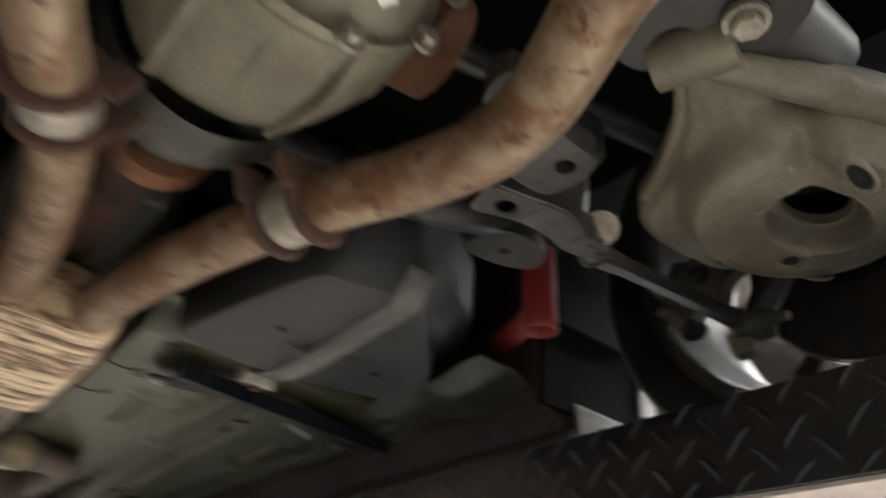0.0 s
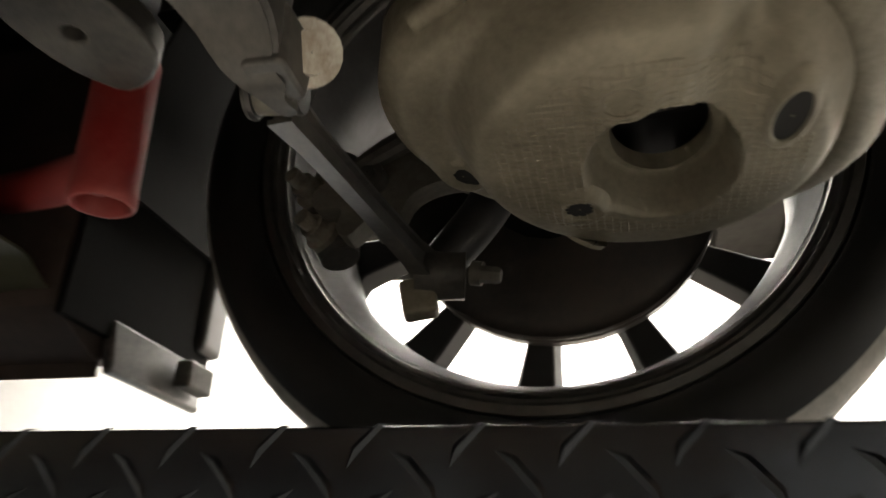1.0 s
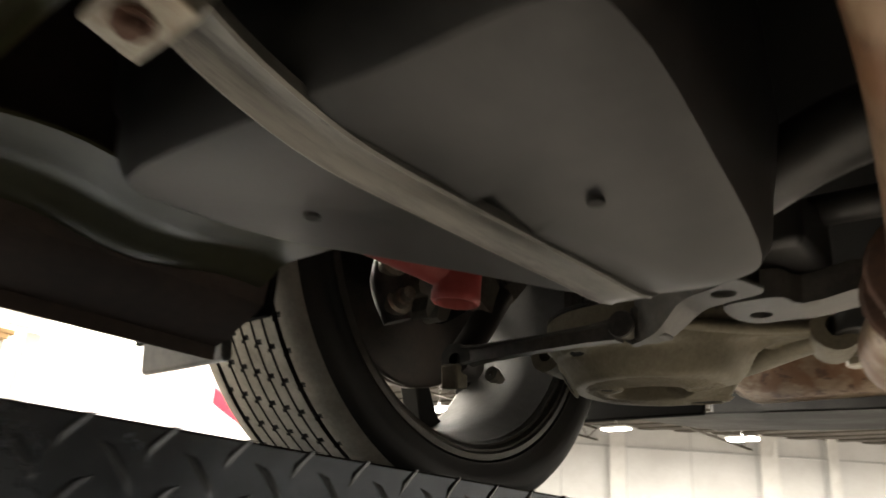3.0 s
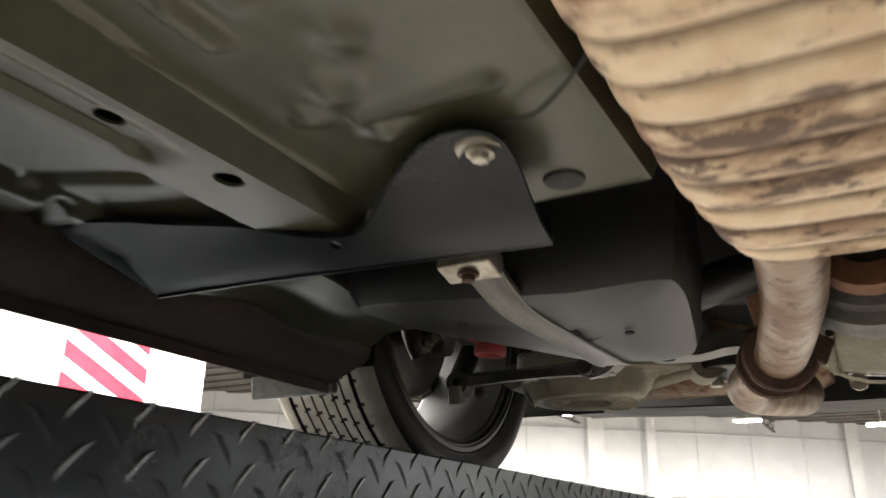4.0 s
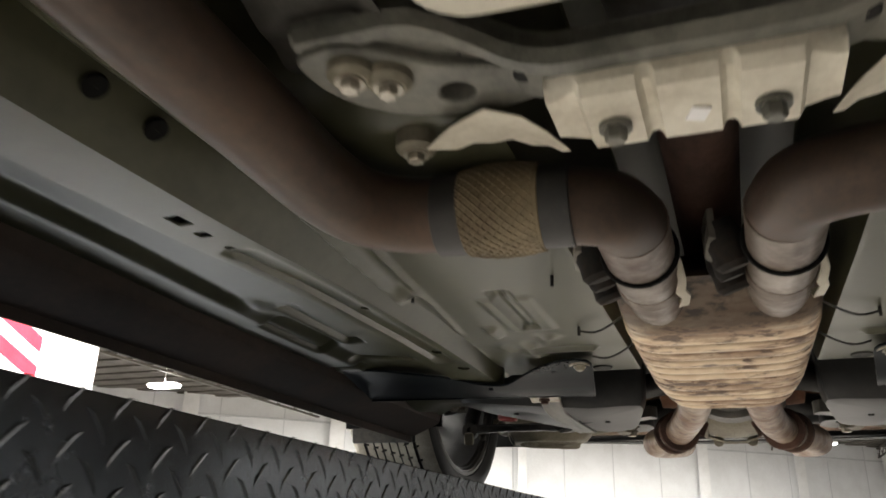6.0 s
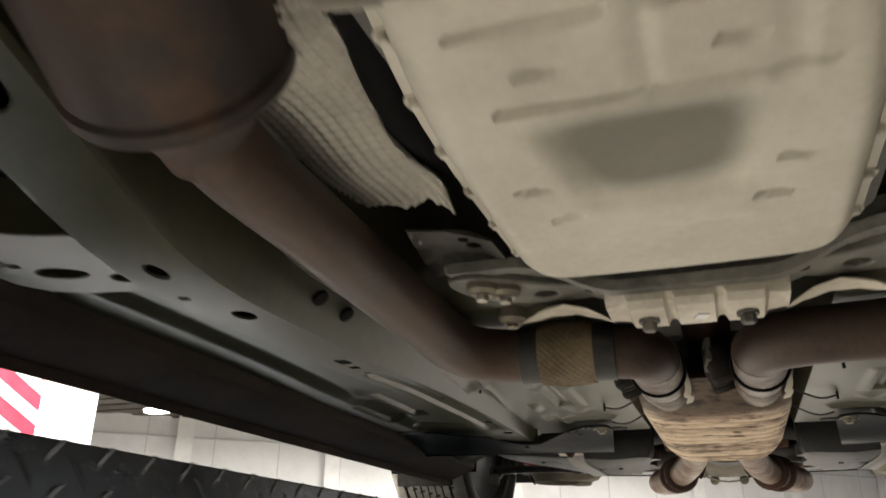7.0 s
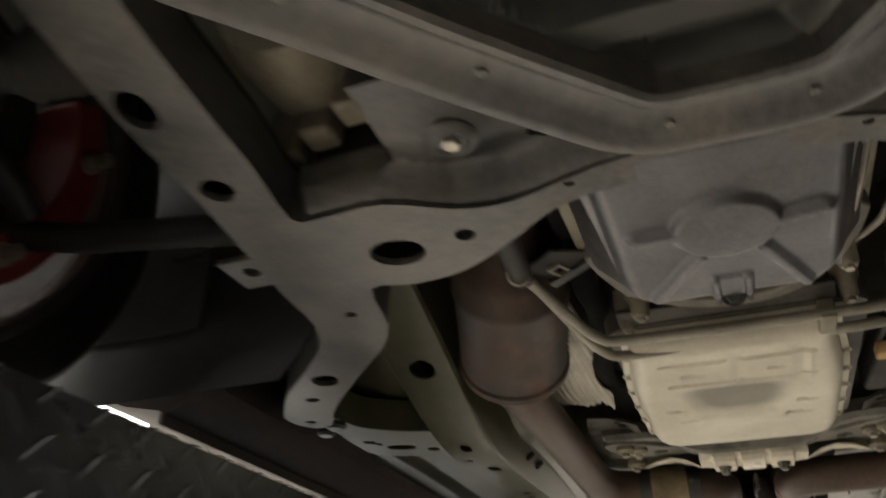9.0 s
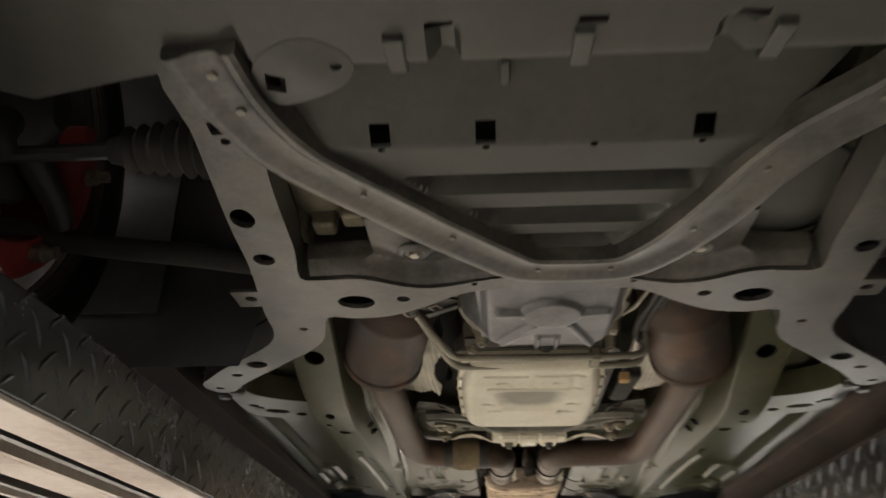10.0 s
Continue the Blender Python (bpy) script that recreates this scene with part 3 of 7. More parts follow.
def runway(s):
    r = thing("lift_runway", "black diamond-plate runway of a four-post car lift", "lift runway", (s * (LX + 0.24), 0, 0), "lift runways")
    ym, ln = (LIFT_Y0 + LIFT_Y1) / 2, LIFT_Y1 - LIFT_Y0
    X = lambda a: s * (a - (LX + 0.24))
    part("deck", block((0.47, ln, 0.006), pose(0, ym, -0.019)), PLATE, r)
    part("side_plate", block((0.006, ln, 0.094), pose(X(LX + 0.003), ym, -0.047)), PLATE, r, bevel=0.002)
    part("side_plate", block((0.006, ln, 0.094), pose(X(LX + 0.477), ym, -0.047)), PLATE, r, bevel=0.002)
    part("flange", block((0.062, ln, 0.005), pose(X(LX + 0.034), ym, -0.0965)), LIFT_STEEL, r, "pale bare steel bottom flange", bevel=0.001)
    part("flange", block((0.062, ln, 0.005), pose(X(LX + 0.446), ym, -0.0965)), LIFT_STEEL, r, "pale bare steel bottom flange", bevel=0.001)
    for k, a in enumerate((0.13, 0.18, 0.30, 0.35)):
        part("stiffener", block((0.012, ln, 0.06), pose(X(LX + a), ym, -0.052)), LIFT_STEEL if k % 2 else DARK_PAINT, r)
    part("cable_tray", block((0.07, ln, 0.012), pose(X(LX + 0.24), ym, -0.07)), LIFT_STEEL, r)
    # raised lozenges of the tread plate on the inner side
    verts, faces = [], []
    pitch = 0.056
    for i in range(int(ln / pitch)):
        for j in range(5):
            z = -0.006 - j * 0.0205
            y = LIFT_Y0 + 0.02 + i * pitch + (j % 2) * pitch / 2
            a = radians(48 if j % 2 else -48) * s
            c, q = math.cos(a), math.sin(a)
            b = len(verts)
            for u, v, h in ((-0.0205, -0.003, 0), (-0.010, -0.0022, 0), (0.010, -0.0022, 0), (0.0205, -0.003, 0), (0.010, 0.0040, 0), (-0.010, 0.0040, 0), (-0.010, 0.001, 0.0013), (0.010, 0.001, 0.0013)):
                zz = max(min(z + q * u + c * v, 0.0006), -0.0935)
                verts.append((X(LX - 0.0001 - h), y + c * u - q * v, zz))
            faces += [tuple(b + k for k in f) for f in ((0, 1, 6), (1, 2, 7, 6), (2, 3, 7), (3, 4, 7), (4, 5, 6, 7), (5, 0, 6))]
    bm = bmesh.new()
    vs = [bm.verts.new(v) for v in verts]
    for f in faces:
        bm.faces.new([vs[k] for k in f])
    tagged(part("tread_pattern", bm, PLATE, r, "raised lozenge pattern of the plate"), kind="stuff")
    return r


def pedestal(s, y):
    d = thing("lift_pedestal", "plain dark steel pedestal under the lift runway", "lift support", (s * (LX + 0.24), y, GROUND), "lift pedestals")
    part("base_plate", block((0.55, 0.6, 0.03), pose(0, 0, 0.015)), PLATE, d, bevel=0.004)
    part("column", block((0.22, 0.26, -GROUND - 0.135), pose(0, 0, 0.03 + (-GROUND - 0.135) / 2)), PLATE, d, bevel=0.01)
    part("head_plate", block((0.42, 0.4, 0.02), pose(0, 0, -GROUND - 0.111)), PLATE, d, bevel=0.004)


for s in (-1, 1):
    runway(s)
    pedestal(s, -2.6)
    pedestal(s, 4.0)

# ---- car body ----
body = thing("car_body", "painted steel car body raised on the lift, seen from below", "car", (0, 1.3, 0.17))


def local(bm):
    bmesh.ops.translate(bm, vec=(0, -1.3, -0.17), verts=bm.verts[:])
    return bm


def rib(x, y, x0, x1, y0, y1, h, soft=0.008):
    return h * step(x0 - soft, x0 + soft, x) * (1 - step(x1 - soft, x1 + soft, x)) * step(y0 - soft, y0 + soft, y) * (1 - step(y1 - soft, y1 + soft, y))


def floor_z(x, y):
    a = abs(x)
    z = 0.176 + 0.006 * step(1.35, 1.0, y)
    z += 0.2 * (1 - step(0.112, 0.142, a))
    z += 0.2 * (1 - step(0.25, 0.31, a)) * (1 - step(0.80, 0.95, y))
    z += 0.16 * (1 - step(0.35, 0.75, y)) * step(0.15, 0.2, a)
    crease = line([(0.9, 0.350), (1.08, 0.359), (1.26, 0.371), (1.45, 0.381), (1.8, 0.380)], y)
    seam = line([(0.9, 0.330), (1.09, 0.335), (1.24, 0.344), (1.36, 0.348), (1.5, 0.361), (1.6, 0.368)], y)
    ends = step(0.72, 0.76, y) * step(1.78, 1.74, y)
    z -= 0.010 * ends * math.exp(-((a - crease) / 0.008) ** 2) + 0.004 * step(crease - 0.004, crease + 0.004, a)
    z -= 0.0042 * ends * step(1.56, 1.50, y) * math.exp(-((a - seam) / 0.0042) ** 2)
    z -= 0.011 * math.exp(-((a - 0.360) / 0.011) ** 2 - ((y - 1.312) / 0.016) ** 2)
    z -= rib(a, y, 0.222, 0.288, 1.375, 1.535, 0.003, 0.006)
    z += rib(a, y, 0.243, 0.269, 1.345, 1.53, 0.010, 0.005) - rib(a, y, 0.254, 0.258, 1.345, 1.53, 0.004, 0.003)
    z -= rib(a, y, 0.186, 0.295, 1.652, 1.664, 0.008, 0.006)
    z -= rib(a, y, 0.306, 0.322, 1.505, 1.555, 0.008, 0.007)
    for bx, by in ((0.318, 1.64), (0.286, 1.624), (0.284, 1.683), (0.245, 1.575)):
        z -= 0.008 * math.exp(-((a - bx) ** 2 + (y - by) ** 2) / 0.00022)
    z += rib(a, y, 0.523, 0.553, 1.32, 1.525, 0.009, 0.004) + rib(a, y, 0.566, 0.604, 1.36, 1.525, 0.009, 0.004)
    z += 0.008 * math.exp(-((y - 1.612 - 0.5 * (0.578 - a)) / 0.008) ** 2) * step(0.490, 0.500, a) * step(0.590, 0.580, a)
    z += rib(a, y, 0.585, 0.65, 1.638, 1.652, 0.008, 0.006)
    z -= 0.006 * math.exp(-((a - 0.57) / 0.02) ** 2 - ((y - 1.30) / 0.03) ** 2)
    z -= 0.012 * step(0.57, 0.60, a)
    z += 0.05 * step(1.845, 1.885, y)
    return z


part("floor_pan", local(field(-0.66, 0.66, 440, 0.33, 1.89, 300, floor_z)), FLOOR_PAINT, body, "olive-grey painted floor pan with pressed ribs")


def rail_z(y):
    return sum(line(RAIL_LINE, y + 0.014 * k) for k in range(-5, 6)) / 11


RAIL_LINE = [(-0.6, 0.36), (0.0, 0.335), (0.2, 0.275), (0.43, 0.196), (0.56, 0.142), (0.64, 0.127), (0.76, 0.129), (1.0, 0.135), (1.2, 0.147), (1.5, 0.152), (1.9, 0.150)]


def rail(s):
    """Box rail along the floor with round and square holes in its underside."""
    hx = -0.418
    holes = [circle(hx, 0.43, 0.019), circle(hx + 0.007, 0.736, 0.011, 0.016), circle(hx - 0.003, 0.62, 0.009, 0.014), circle(hx - 0.016, 0.675, 0.006, n=10), rect(hx + 0.002, 0.955, 0.016, 0.022), rect(hx, 0.99, 0.013, 0.013),
             circle(hx, 1.03, 0.005), circle(hx + 0.008, 1.30, 0.007), circle(hx + 0.003, 1.558, 0.008, 0.012), circle(hx + 0.015, 1.654, 0.010, 0.013), circle(hx, 0.20, 0.014)]
    w = lambda y: line([(-0.6, 0.055), (0.3, 0.046), (0.6, 0.038), (0.8, 0.034), (1.2, 0.031), (1.8, 0.036)], y)
    ys = np.linspace(-0.6, 1.78, 60)
    outline = [(hx - w(y), float(y)) for y in ys] + [(hx + w(y), float(y)) for y in ys[::-1]]
    bm = plate(outline, holes, lambda x, y: rail_z(y) + 0.006 * step(0.017, 0.012, abs(x - hx)) * step(1.03, 1.06, y) * step(1.62, 1.58, y), 0.003, grid=0.006)
    part("chassis_rail", local(flip(bm, s)), FLOOR_PAINT, body)
    top = lambda y: max(rail_z(y) + 0.02, line([(-0.6, 0.5), (0.2, 0.45), (0.5, 0.32), (0.75, 0.215), (0.95, 0.186), (1.8, 0.186)], y))
    spread = lambda y: line([(-0.6, 0.002), (0.5, 0.004), (0.7, 0.034), (1.2, 0.034), (1.8, 0.016)], y)
    for side in (-1, 1):
        bm = bmesh.new()
        prev = None
        for y in ys:
            x = hx + side * w(y)
            row = [bm.verts.new(p) for p in ((x, y, rail_z(y)), (x + side * 0.004, y, rail_z(y) + 0.006), (x + side * spread(y), y, top(y)))]
            if prev:
                for k in range(2):
                    bm.faces.new((prev[k], row[k], row[k + 1], prev[k + 1]))
            prev = row
        part("rail_web", local(flip(bm, s)), FLOOR_PAINT, body)
    for y in (0.80, 0.86):
        # Black disc laid on the web as the shade of a hole.
        part("web_hole_disc", local(flip(lathe([(0.0005, 0.0), (0.009, 0.0), (0.0095, -0.004)], 12, pose(hx + w(y) + 0.020, y, 0.160, 0, 140, 0)), s)), FELT_SHADE, body)
    part("rail_end_plate", local(flip(block((0.085, 0.004, 0.03), pose(hx + 0.004, 1.782, 0.160, -12)), s)), FLOOR_PAINT, body, bevel=0.001)
    # torque box between the rail and the sill
    box = [(-0.622, 0.40), (-0.628, 0.50), (-0.612, 0.57), (-0.585, 0.665), (-0.47, 0.69), (-0.445, 0.64), (-0.448, 0.57), (-0.50, 0.545), (-0.55, 0.505), (-0.57, 0.44)]
    bm = plate(curve2(box, 3), [circle(-0.535, 0.628, 0.024, 0.013, turn=18), rect(-0.573, 0.585, 0.018, 0.010, 20), circle(-0.562, 0.60, 0.005, n=8), circle(-0.49, 0.655, 0.010, n=14)], lambda x, y: 0.148 + 0.02 * step(-0.60, -0.63, x), 0.05, grid=0.03)
    part("torque_box", local(flip(bm, s)), FLOOR_PAINT, body, bevel=0.004)
    bm = field(-0.70, -0.45, 16, 0.20, 0.66, 16, lambda x, y: 0.215 + 0.10 * step(0.55, 0.25, y) + 0.01 * math.sin(x * 40), 0.003)
    part("toe_board", local(flip(bm, s)), FLOOR_PAINT, body)
    # sill with pinch flange
    ys2 = np.linspace(0.262, 2.18, 24)
    sec = [(-0.640, 0.165), (-0.644, 0.140), (-0.650, 0.134), (-0.704, 0.110), (-0.714, 0.108), (-0.714, 0.094), (-0.7175, 0.094), (-0.7175, 0.112), (-0.78, 0.125), (-0.90, 0.17), (-0.92, 0.30), (-0.88, 0.5), (-0.70, 0.5), (-0.640, 0.25)]
    part("sill", local(flip(loft([[(x, float(y), z + 0.005) for x, z in sec] for y in ys2]), s)), SILL, body, "dark maroon underside of the door sill with pinch-weld flange")


for s in (1, -1):
    rail(s)
    part("rear_corner", local(flip(field(-0.66, -0.535, 10, 1.80, 2.17, 20, lambda x, y: 0.172 - 0.018 * step(-0.60, -0.64, x) + 0.006 * math.sin(y * 30), 0.003), s)), FLOOR_PAINT, body, "olive-grey floor corner beside the tank")
    for y, r in ((1.80, 0.007), (1.86, 0.013), (1.93, 0.007), (1.45, 0.006)):
        # Dark disc painted on the sill for each shaded hole, no opening cut.
        part("sill_hole_disc", local(flip(lathe([(0.0005, -0.0008), (r, -0.0008), (r * 1.1, 0.001)], 14, pose(-0.676, y, 0.1285, 0, -24, 0) @ Matrix.Diagonal((0.6, 1.0, 1.0, 1.0))), s)), CAVITY_SHADE, body)
# upper body, which shades the underside
def body_ring(y, zb, zw, zt, hw, ht):
    """Cross-section of the upper body: sill line, waist and roof."""
    half = [(hw * 0.97, zb), (hw, zb + 0.12), (hw, zw - 0.06), (hw * 0.96, zw), (ht, zt - 0.05), (ht * 0.86, zt)]
    return [(x, y, z) for x, z in half] + [(-x, y, z) for x, z in half[::-1]]


upper = [body_ring(*r) for r in ((-1.26, 0.50, 0.72, 0.78, 0.72, 0.62), (-1.10, 0.60, 0.80, 0.86, 0.84, 0.74), (-0.6, 0.72, 0.92, 0.98, 0.90, 0.80), (0.15, 0.72, 0.98, 1.04, 0.91, 0.80), (0.95, 0.72, 1.0, 1.42, 0.91, 0.62), (1.5, 0.72, 1.0, 1.47, 0.91, 0.62), (2.2, 0.72, 1.02, 1.44, 0.91, 0.62), (3.0, 0.72, 1.04, 1.14, 0.91, 0.70), (3.6, 0.70, 1.03, 1.08, 0.88, 0.72), (3.86, 0.50, 0.98, 1.02, 0.82, 0.70))]
part("upper_body", local(loft(upper)), DARK_PAINT, body, "dark painted upper body of the car", sharp=50)
# Unseen dark lid, coloured as the shade of the engine bay.
part("engine_bay_top", local(block((1.5, 1.5, 0.02), pose(0, -0.35, 0.70))), CAVITY_SHADE, body)
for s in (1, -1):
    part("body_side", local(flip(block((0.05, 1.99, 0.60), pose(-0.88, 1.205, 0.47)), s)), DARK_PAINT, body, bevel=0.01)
# Painted near-black in place of the shade above the rear axle.
part("rear_floor", local(field(-0.62, 0.62, 40, 1.96, 3.4, 40, lambda x, y: 0.42 + 0.05 * math.sin(x * 9))), FELT_SHADE, body)

# ---- front subframe ----
front_subframe = thing("front_subframe", "dusty grey pressed-steel front subframe bolted under the engine", "subframe", (0, 0, 0.122))


def fs(bm):
    bmesh.ops.translate(bm, vec=(0, 0, -0.122), verts=bm.verts[:])
    return bm


right_edge = [(-0.001, -0.029), (-0.05, -0.030), (-0.095, -0.027), (-0.13, -0.012), (-0.170, 0.020), (-0.220, 0.050), (-0.270, 0.057), (-0.310, 0.053)]
leg_in = [(-0.329, 0.127), (-0.356, 0.178), (-0.416, 0.243), (-0.484, 0.323), (-0.539, 0.402), (-0.572, 0.458)]
leg_end = [(-0.602, 0.468), (-0.618, 0.44), (-0.612, 0.395)]
leg_out = [(-0.585, 0.348), (-0.538, 0.280), (-0.482, 0.222), (-0.422, 0.156), (-0.400, 0.10), (-0.394, 0.03)]
arm_out = [(-0.372, -0.119), (-0.366, -0.218), (-0.361, -0.30), (-0.356, -0.369), (-0.354, -0.45)]
arm_in = [(-0.30, -0.45), (-0.296, -0.356), (-0.302, -0.275), (-0.306, -0.161), (-0.318, -0.08)]
front_edge = [(-0.29, -0.072), (-0.241, -0.073), (-0.188, -0.046), (-0.144, -0.042), (-0.078, -0.060), (-0.001, -0.068)]
half = curve2(right_edge + leg_in + leg_end + leg_out + arm_out + arm_in + front_edge, 3, closed=False)
outline = half[1:-1] + [(-x, y) for x, y in half[1:-1]][::-1]
holes = []
for s in (1, -1):
    h = [circle(-0.26, 0.0, 0.025, 0.0215), circle(-0.196, -0.008, 0.009), circle(-0.349, -0.133, 0.013, 0.015), circle(-0.348, -0.225, 0.0135, 0.018), rect(-0.329, -0.369, 0.018, 0.018),
         circle(-0.328, -0.35, 0.005), circle(-0.468, 0.251, 0.019, 0.016, turn=-40), circle(-0.522, 0.315, 0.011, 0.009, turn=-40), circle(-0.354, 0.095, 0.006), circle(-0.10, -0.048, 0.004), circle(-0.592, 0.43, 0.008)]
    holes += [[(s * x, y) for x, y in q] for q in h]
holes.append(circle(0, -0.056, 0.004))
sub_z = lambda x, y: 0.122 + 0.02 * step(0.25, 0.5, y) + 0.02 * step(-0.15, -0.4, y) + 0.004 * step(0.16, 0.0, abs(x))
part("cradle", fs(plate(outline, holes, sub_z, 0.007, grid=0.03)), FRAME_PAINT, front_subframe, "grey cradle plate with oval and round holes", bevel=0.003)
rim_bm = bmesh.new()
rim_rows = [[rim_bm.verts.new((x, y, sub_z(x, y) + d)) for d in (0.004, 0.0465)] for x, y in outline]
for k in range(len(rim_rows)):
    (a0, a1), (b0, b1) = rim_rows[k - 1], rim_rows[k]
    rim_bm.faces.new((a0, b0, b1, a1))
part("cradle_wall", fs(rim_bm), FRAME_PAINT, front_subframe)
# Added black sheet above the plate, painted shade behind the cradle's holes.
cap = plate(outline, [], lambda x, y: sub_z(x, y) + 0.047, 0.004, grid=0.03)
part("cradle_shade_cap", fs(cap), FELT_SHADE, front_subframe)
# stepped front wall of the crossmember
def wall_top(x, y):
    a = abs(x)
    edge = line([(0.0, -0.066), (0.078, -0.058), (0.144, -0.040), (0.188, -0.044), (0.241, -0.071), (0.31, -0.068)], a)
    return 0.1265 + 0.026 * step(0.0, 0.026, edge - y) - 0.014 * math.exp(-(((a - 0.172) / 0.040) ** 2 + ((y + 0.104) / 0.026) ** 2))
part("crossmember_front", fs(plate([(-0.225, -0.17), (0.225, -0.17), (0.225, -0.088), (0.31, -0.086), (0.31, -0.036), (-0.31, -0.036), (-0.31, -0.086), (-0.225, -0.088)], [rect(-0.111, -0.083, 0.018, 0.015, 20), rect(0.111, -0.083, 0.018, 0.015, -20)], wall_top, 0.02, grid=0.0055)), FRAME_PAINT, front_subframe)
part("crossmember_top", fs(block((0.62, 0.12, 0.06), pose(0, -0.005, 0.205))), DARK_PAINT, front_subframe)
for s in (1, -1):
    part("mount_cup", fs(flip(lathe([(0.008, 0.004), (0.011, 0.001), (0.014, -0.001), (0.017, -0.0005), (0.022, 0.003)], 24, pose(-0.172, -0.104, 0.139)), s)), FRAME_PAINT, front_subframe)
    b = bolt("mount_bolt", (-0.172 * s, -0.104, 0.1425 - 0.122), 0.007, 0.007, ZINC, front_subframe, label="pale zinc bolt")
    part("tab", fs(flip(plate(rect(-0.403, -0.004, 0.045, 0.05), [circle(-0.403, -0.006, 0.008)], 0.127, 0.006), s)), FRAME_PAINT, front_subframe, bevel=0.001)
    part("arm_foot", fs(flip(block((0.075, 0.10, 0.035), pose(-0.325, -0.47, 0.165)), s)), FRAME_PAINT, front_subframe, bevel=0.008)
    for x, y, r in ((-0.575, 0.475, 0.016), (-0.605, 0.50, 0.014)):
        part("foot_boss", fs(flip(lathe([(0.001, -0.004), (r * 0.7, -0.004), (r, 0.0), (r, 0.02)], 20, pose(x, y, 0.142)), s)), FRAME_PAINT, front_subframe)

# V-shaped brace that carries the undertray
brace = thing("undertray_brace", "grey V-shaped steel brace screwed to the subframe", "brace", (0, -0.3, 0.12))
path = [(-0.303, -0.49), (-0.297, -0.435), (-0.281, -0.378), (-0.256, -0.334), (-0.226, -0.302), (-0.182, -0.258), (-0.135, -0.207), (-0.088, -0.157), (-0.058, -0.126), (-0.044, -0.114), (-0.025, -0.107),
        (0.018, -0.105), (0.060, -0.107), (0.079, -0.112), (0.095, -0.125), (0.127, -0.170), (0.162, -0.246), (0.190, -0.312), (0.213, -0.352), (0.241, -0.385), (0.268, -0.42), (0.285, -0.47)]
pts = curve2(path, 3, closed=False)
prof = [(-0.031, 0.022), (-0.031, 0.002), (-0.0295, -0.002), (-0.026, -0.0035), (-0.018, -0.003), (-0.008, 0.001), (0.010, 0.0025), (0.016, 0.000), (0.020, -0.004), (0.026, -0.005), (0.030, -0.002), (0.031, 0.022)]
rings = []
for i, p in enumerate(pts):
    d = Vector(pts[min(i + 1, len(pts) - 1)]) - Vector(pts[max(i - 1, 0)])
    d.normalize()
    nrm = Vector((-d.y, d.x))
    rings.append([(p[0] + nrm.x * -u, p[1] + nrm.y * -u + 0.3, 0.113 + h + 0.01 * step(-0.2, -0.4, p[1]) - 0.12) for u, h in prof])
part("brace_bar", loft(rings), FRAME_PAINT, brace)
for x, y in ((-0.300, -0.463), (-0.291, -0.415), (-0.205, -0.281), (-0.120, -0.191), (-0.022, -0.104), (0.064, -0.105), (0.140, -0.198), (0.187, -0.305), (0.255, -0.405)):
    bolt("brace_bolt", (x, y + 0.3, 0.1165 + 0.01 * step(-0.2, -0.4, y) - 0.12), 0.0052 if y < -0.4 else 0.0038, 0.004, DUSTY_STEEL, brace)

cover = thing("splash_cover", "dark grey plastic splash cover between brace and subframe", "cover", (0.28, -0.16, 0.18))
bowl = curve2([(0.212, -0.09), (0.204, -0.18), (0.238, -0.228), (0.284, -0.248), (0.338, -0.19), (0.346, -0.10), (0.30, -0.066)], 5)
bm = plate(bowl, [], lambda x, y: 0.162 + 0.018 * math.hypot((x - 0.27) / 0.07, (y + 0.15) / 0.09) ** 2, 0.003, grid=0.01)
bmesh.ops.translate(bm, vec=(-0.28, 0.16, -0.18), verts=bm.verts[:])
part("panel", bm, TRAY, cover)
part("rim", tube([(x - 0.28, y + 0.16, 0.001 + 0.018 * math.hypot((x - 0.27) / 0.07, (y + 0.15) / 0.09) ** 2 - 0.018) for x, y in bowl[::3]], 0.0035, 8, 3, closed=True, caps=False), BLACK_PLASTIC, cover, "rounded black edge")

# ---- undertray and front bumper underside ----
undertray = thing("undertray", "dark grey ribbed plastic engine undertray with cooling slots", "undertray", (0, -0.35, 0.135))


def tray_side(y, s):
    """The tray ends a finger's width inside the brace, which is not quite symmetrical."""
    if s < 0:
        return line([(-0.62, -0.27), (-0.385, -0.262), (-0.345, -0.236), (-0.30, -0.186), (-0.225, -0.122), (-0.15, -0.056), (-0.137, -0.040)], y)
    return line([(-0.62, 0.27), (-0.42, 0.235), (-0.36, 0.185), (-0.33, 0.165), (-0.27, 0.138), (-0.20, 0.106), (-0.14, 0.068), (-0.137, 0.062)], y)


def tray_z(x, y):
    z = 0.128
    a = abs(x - 0.026 - 0.13 * (y + 0.06))
    for y0, y1, w in ((-0.297, -0.266, 0.135), (-0.229, -0.199, 0.085), (-0.170, -0.143, 0.045)):
        z += 0.022 * step(y0, y0 + 0.005, y) * step(y1 + 0.003, y1 - 0.002, y) * step(w + 0.018, w, a + 0.7 * (y - (y0 + y1) / 2))
    z += line([(-0.62, 0.0), (-0.47, 0.0), (-0.463, 0.002), (-0.452, 0.050), (-0.440, 0.053), (-0.356, 0.005), (-0.348, 0.0), (-0.1, 0.0)], y)
    z += 0.016 * rib(abs(x), y, 0.10, 0.118, -0.50, -0.455, 1.0, 0.004)
    return z


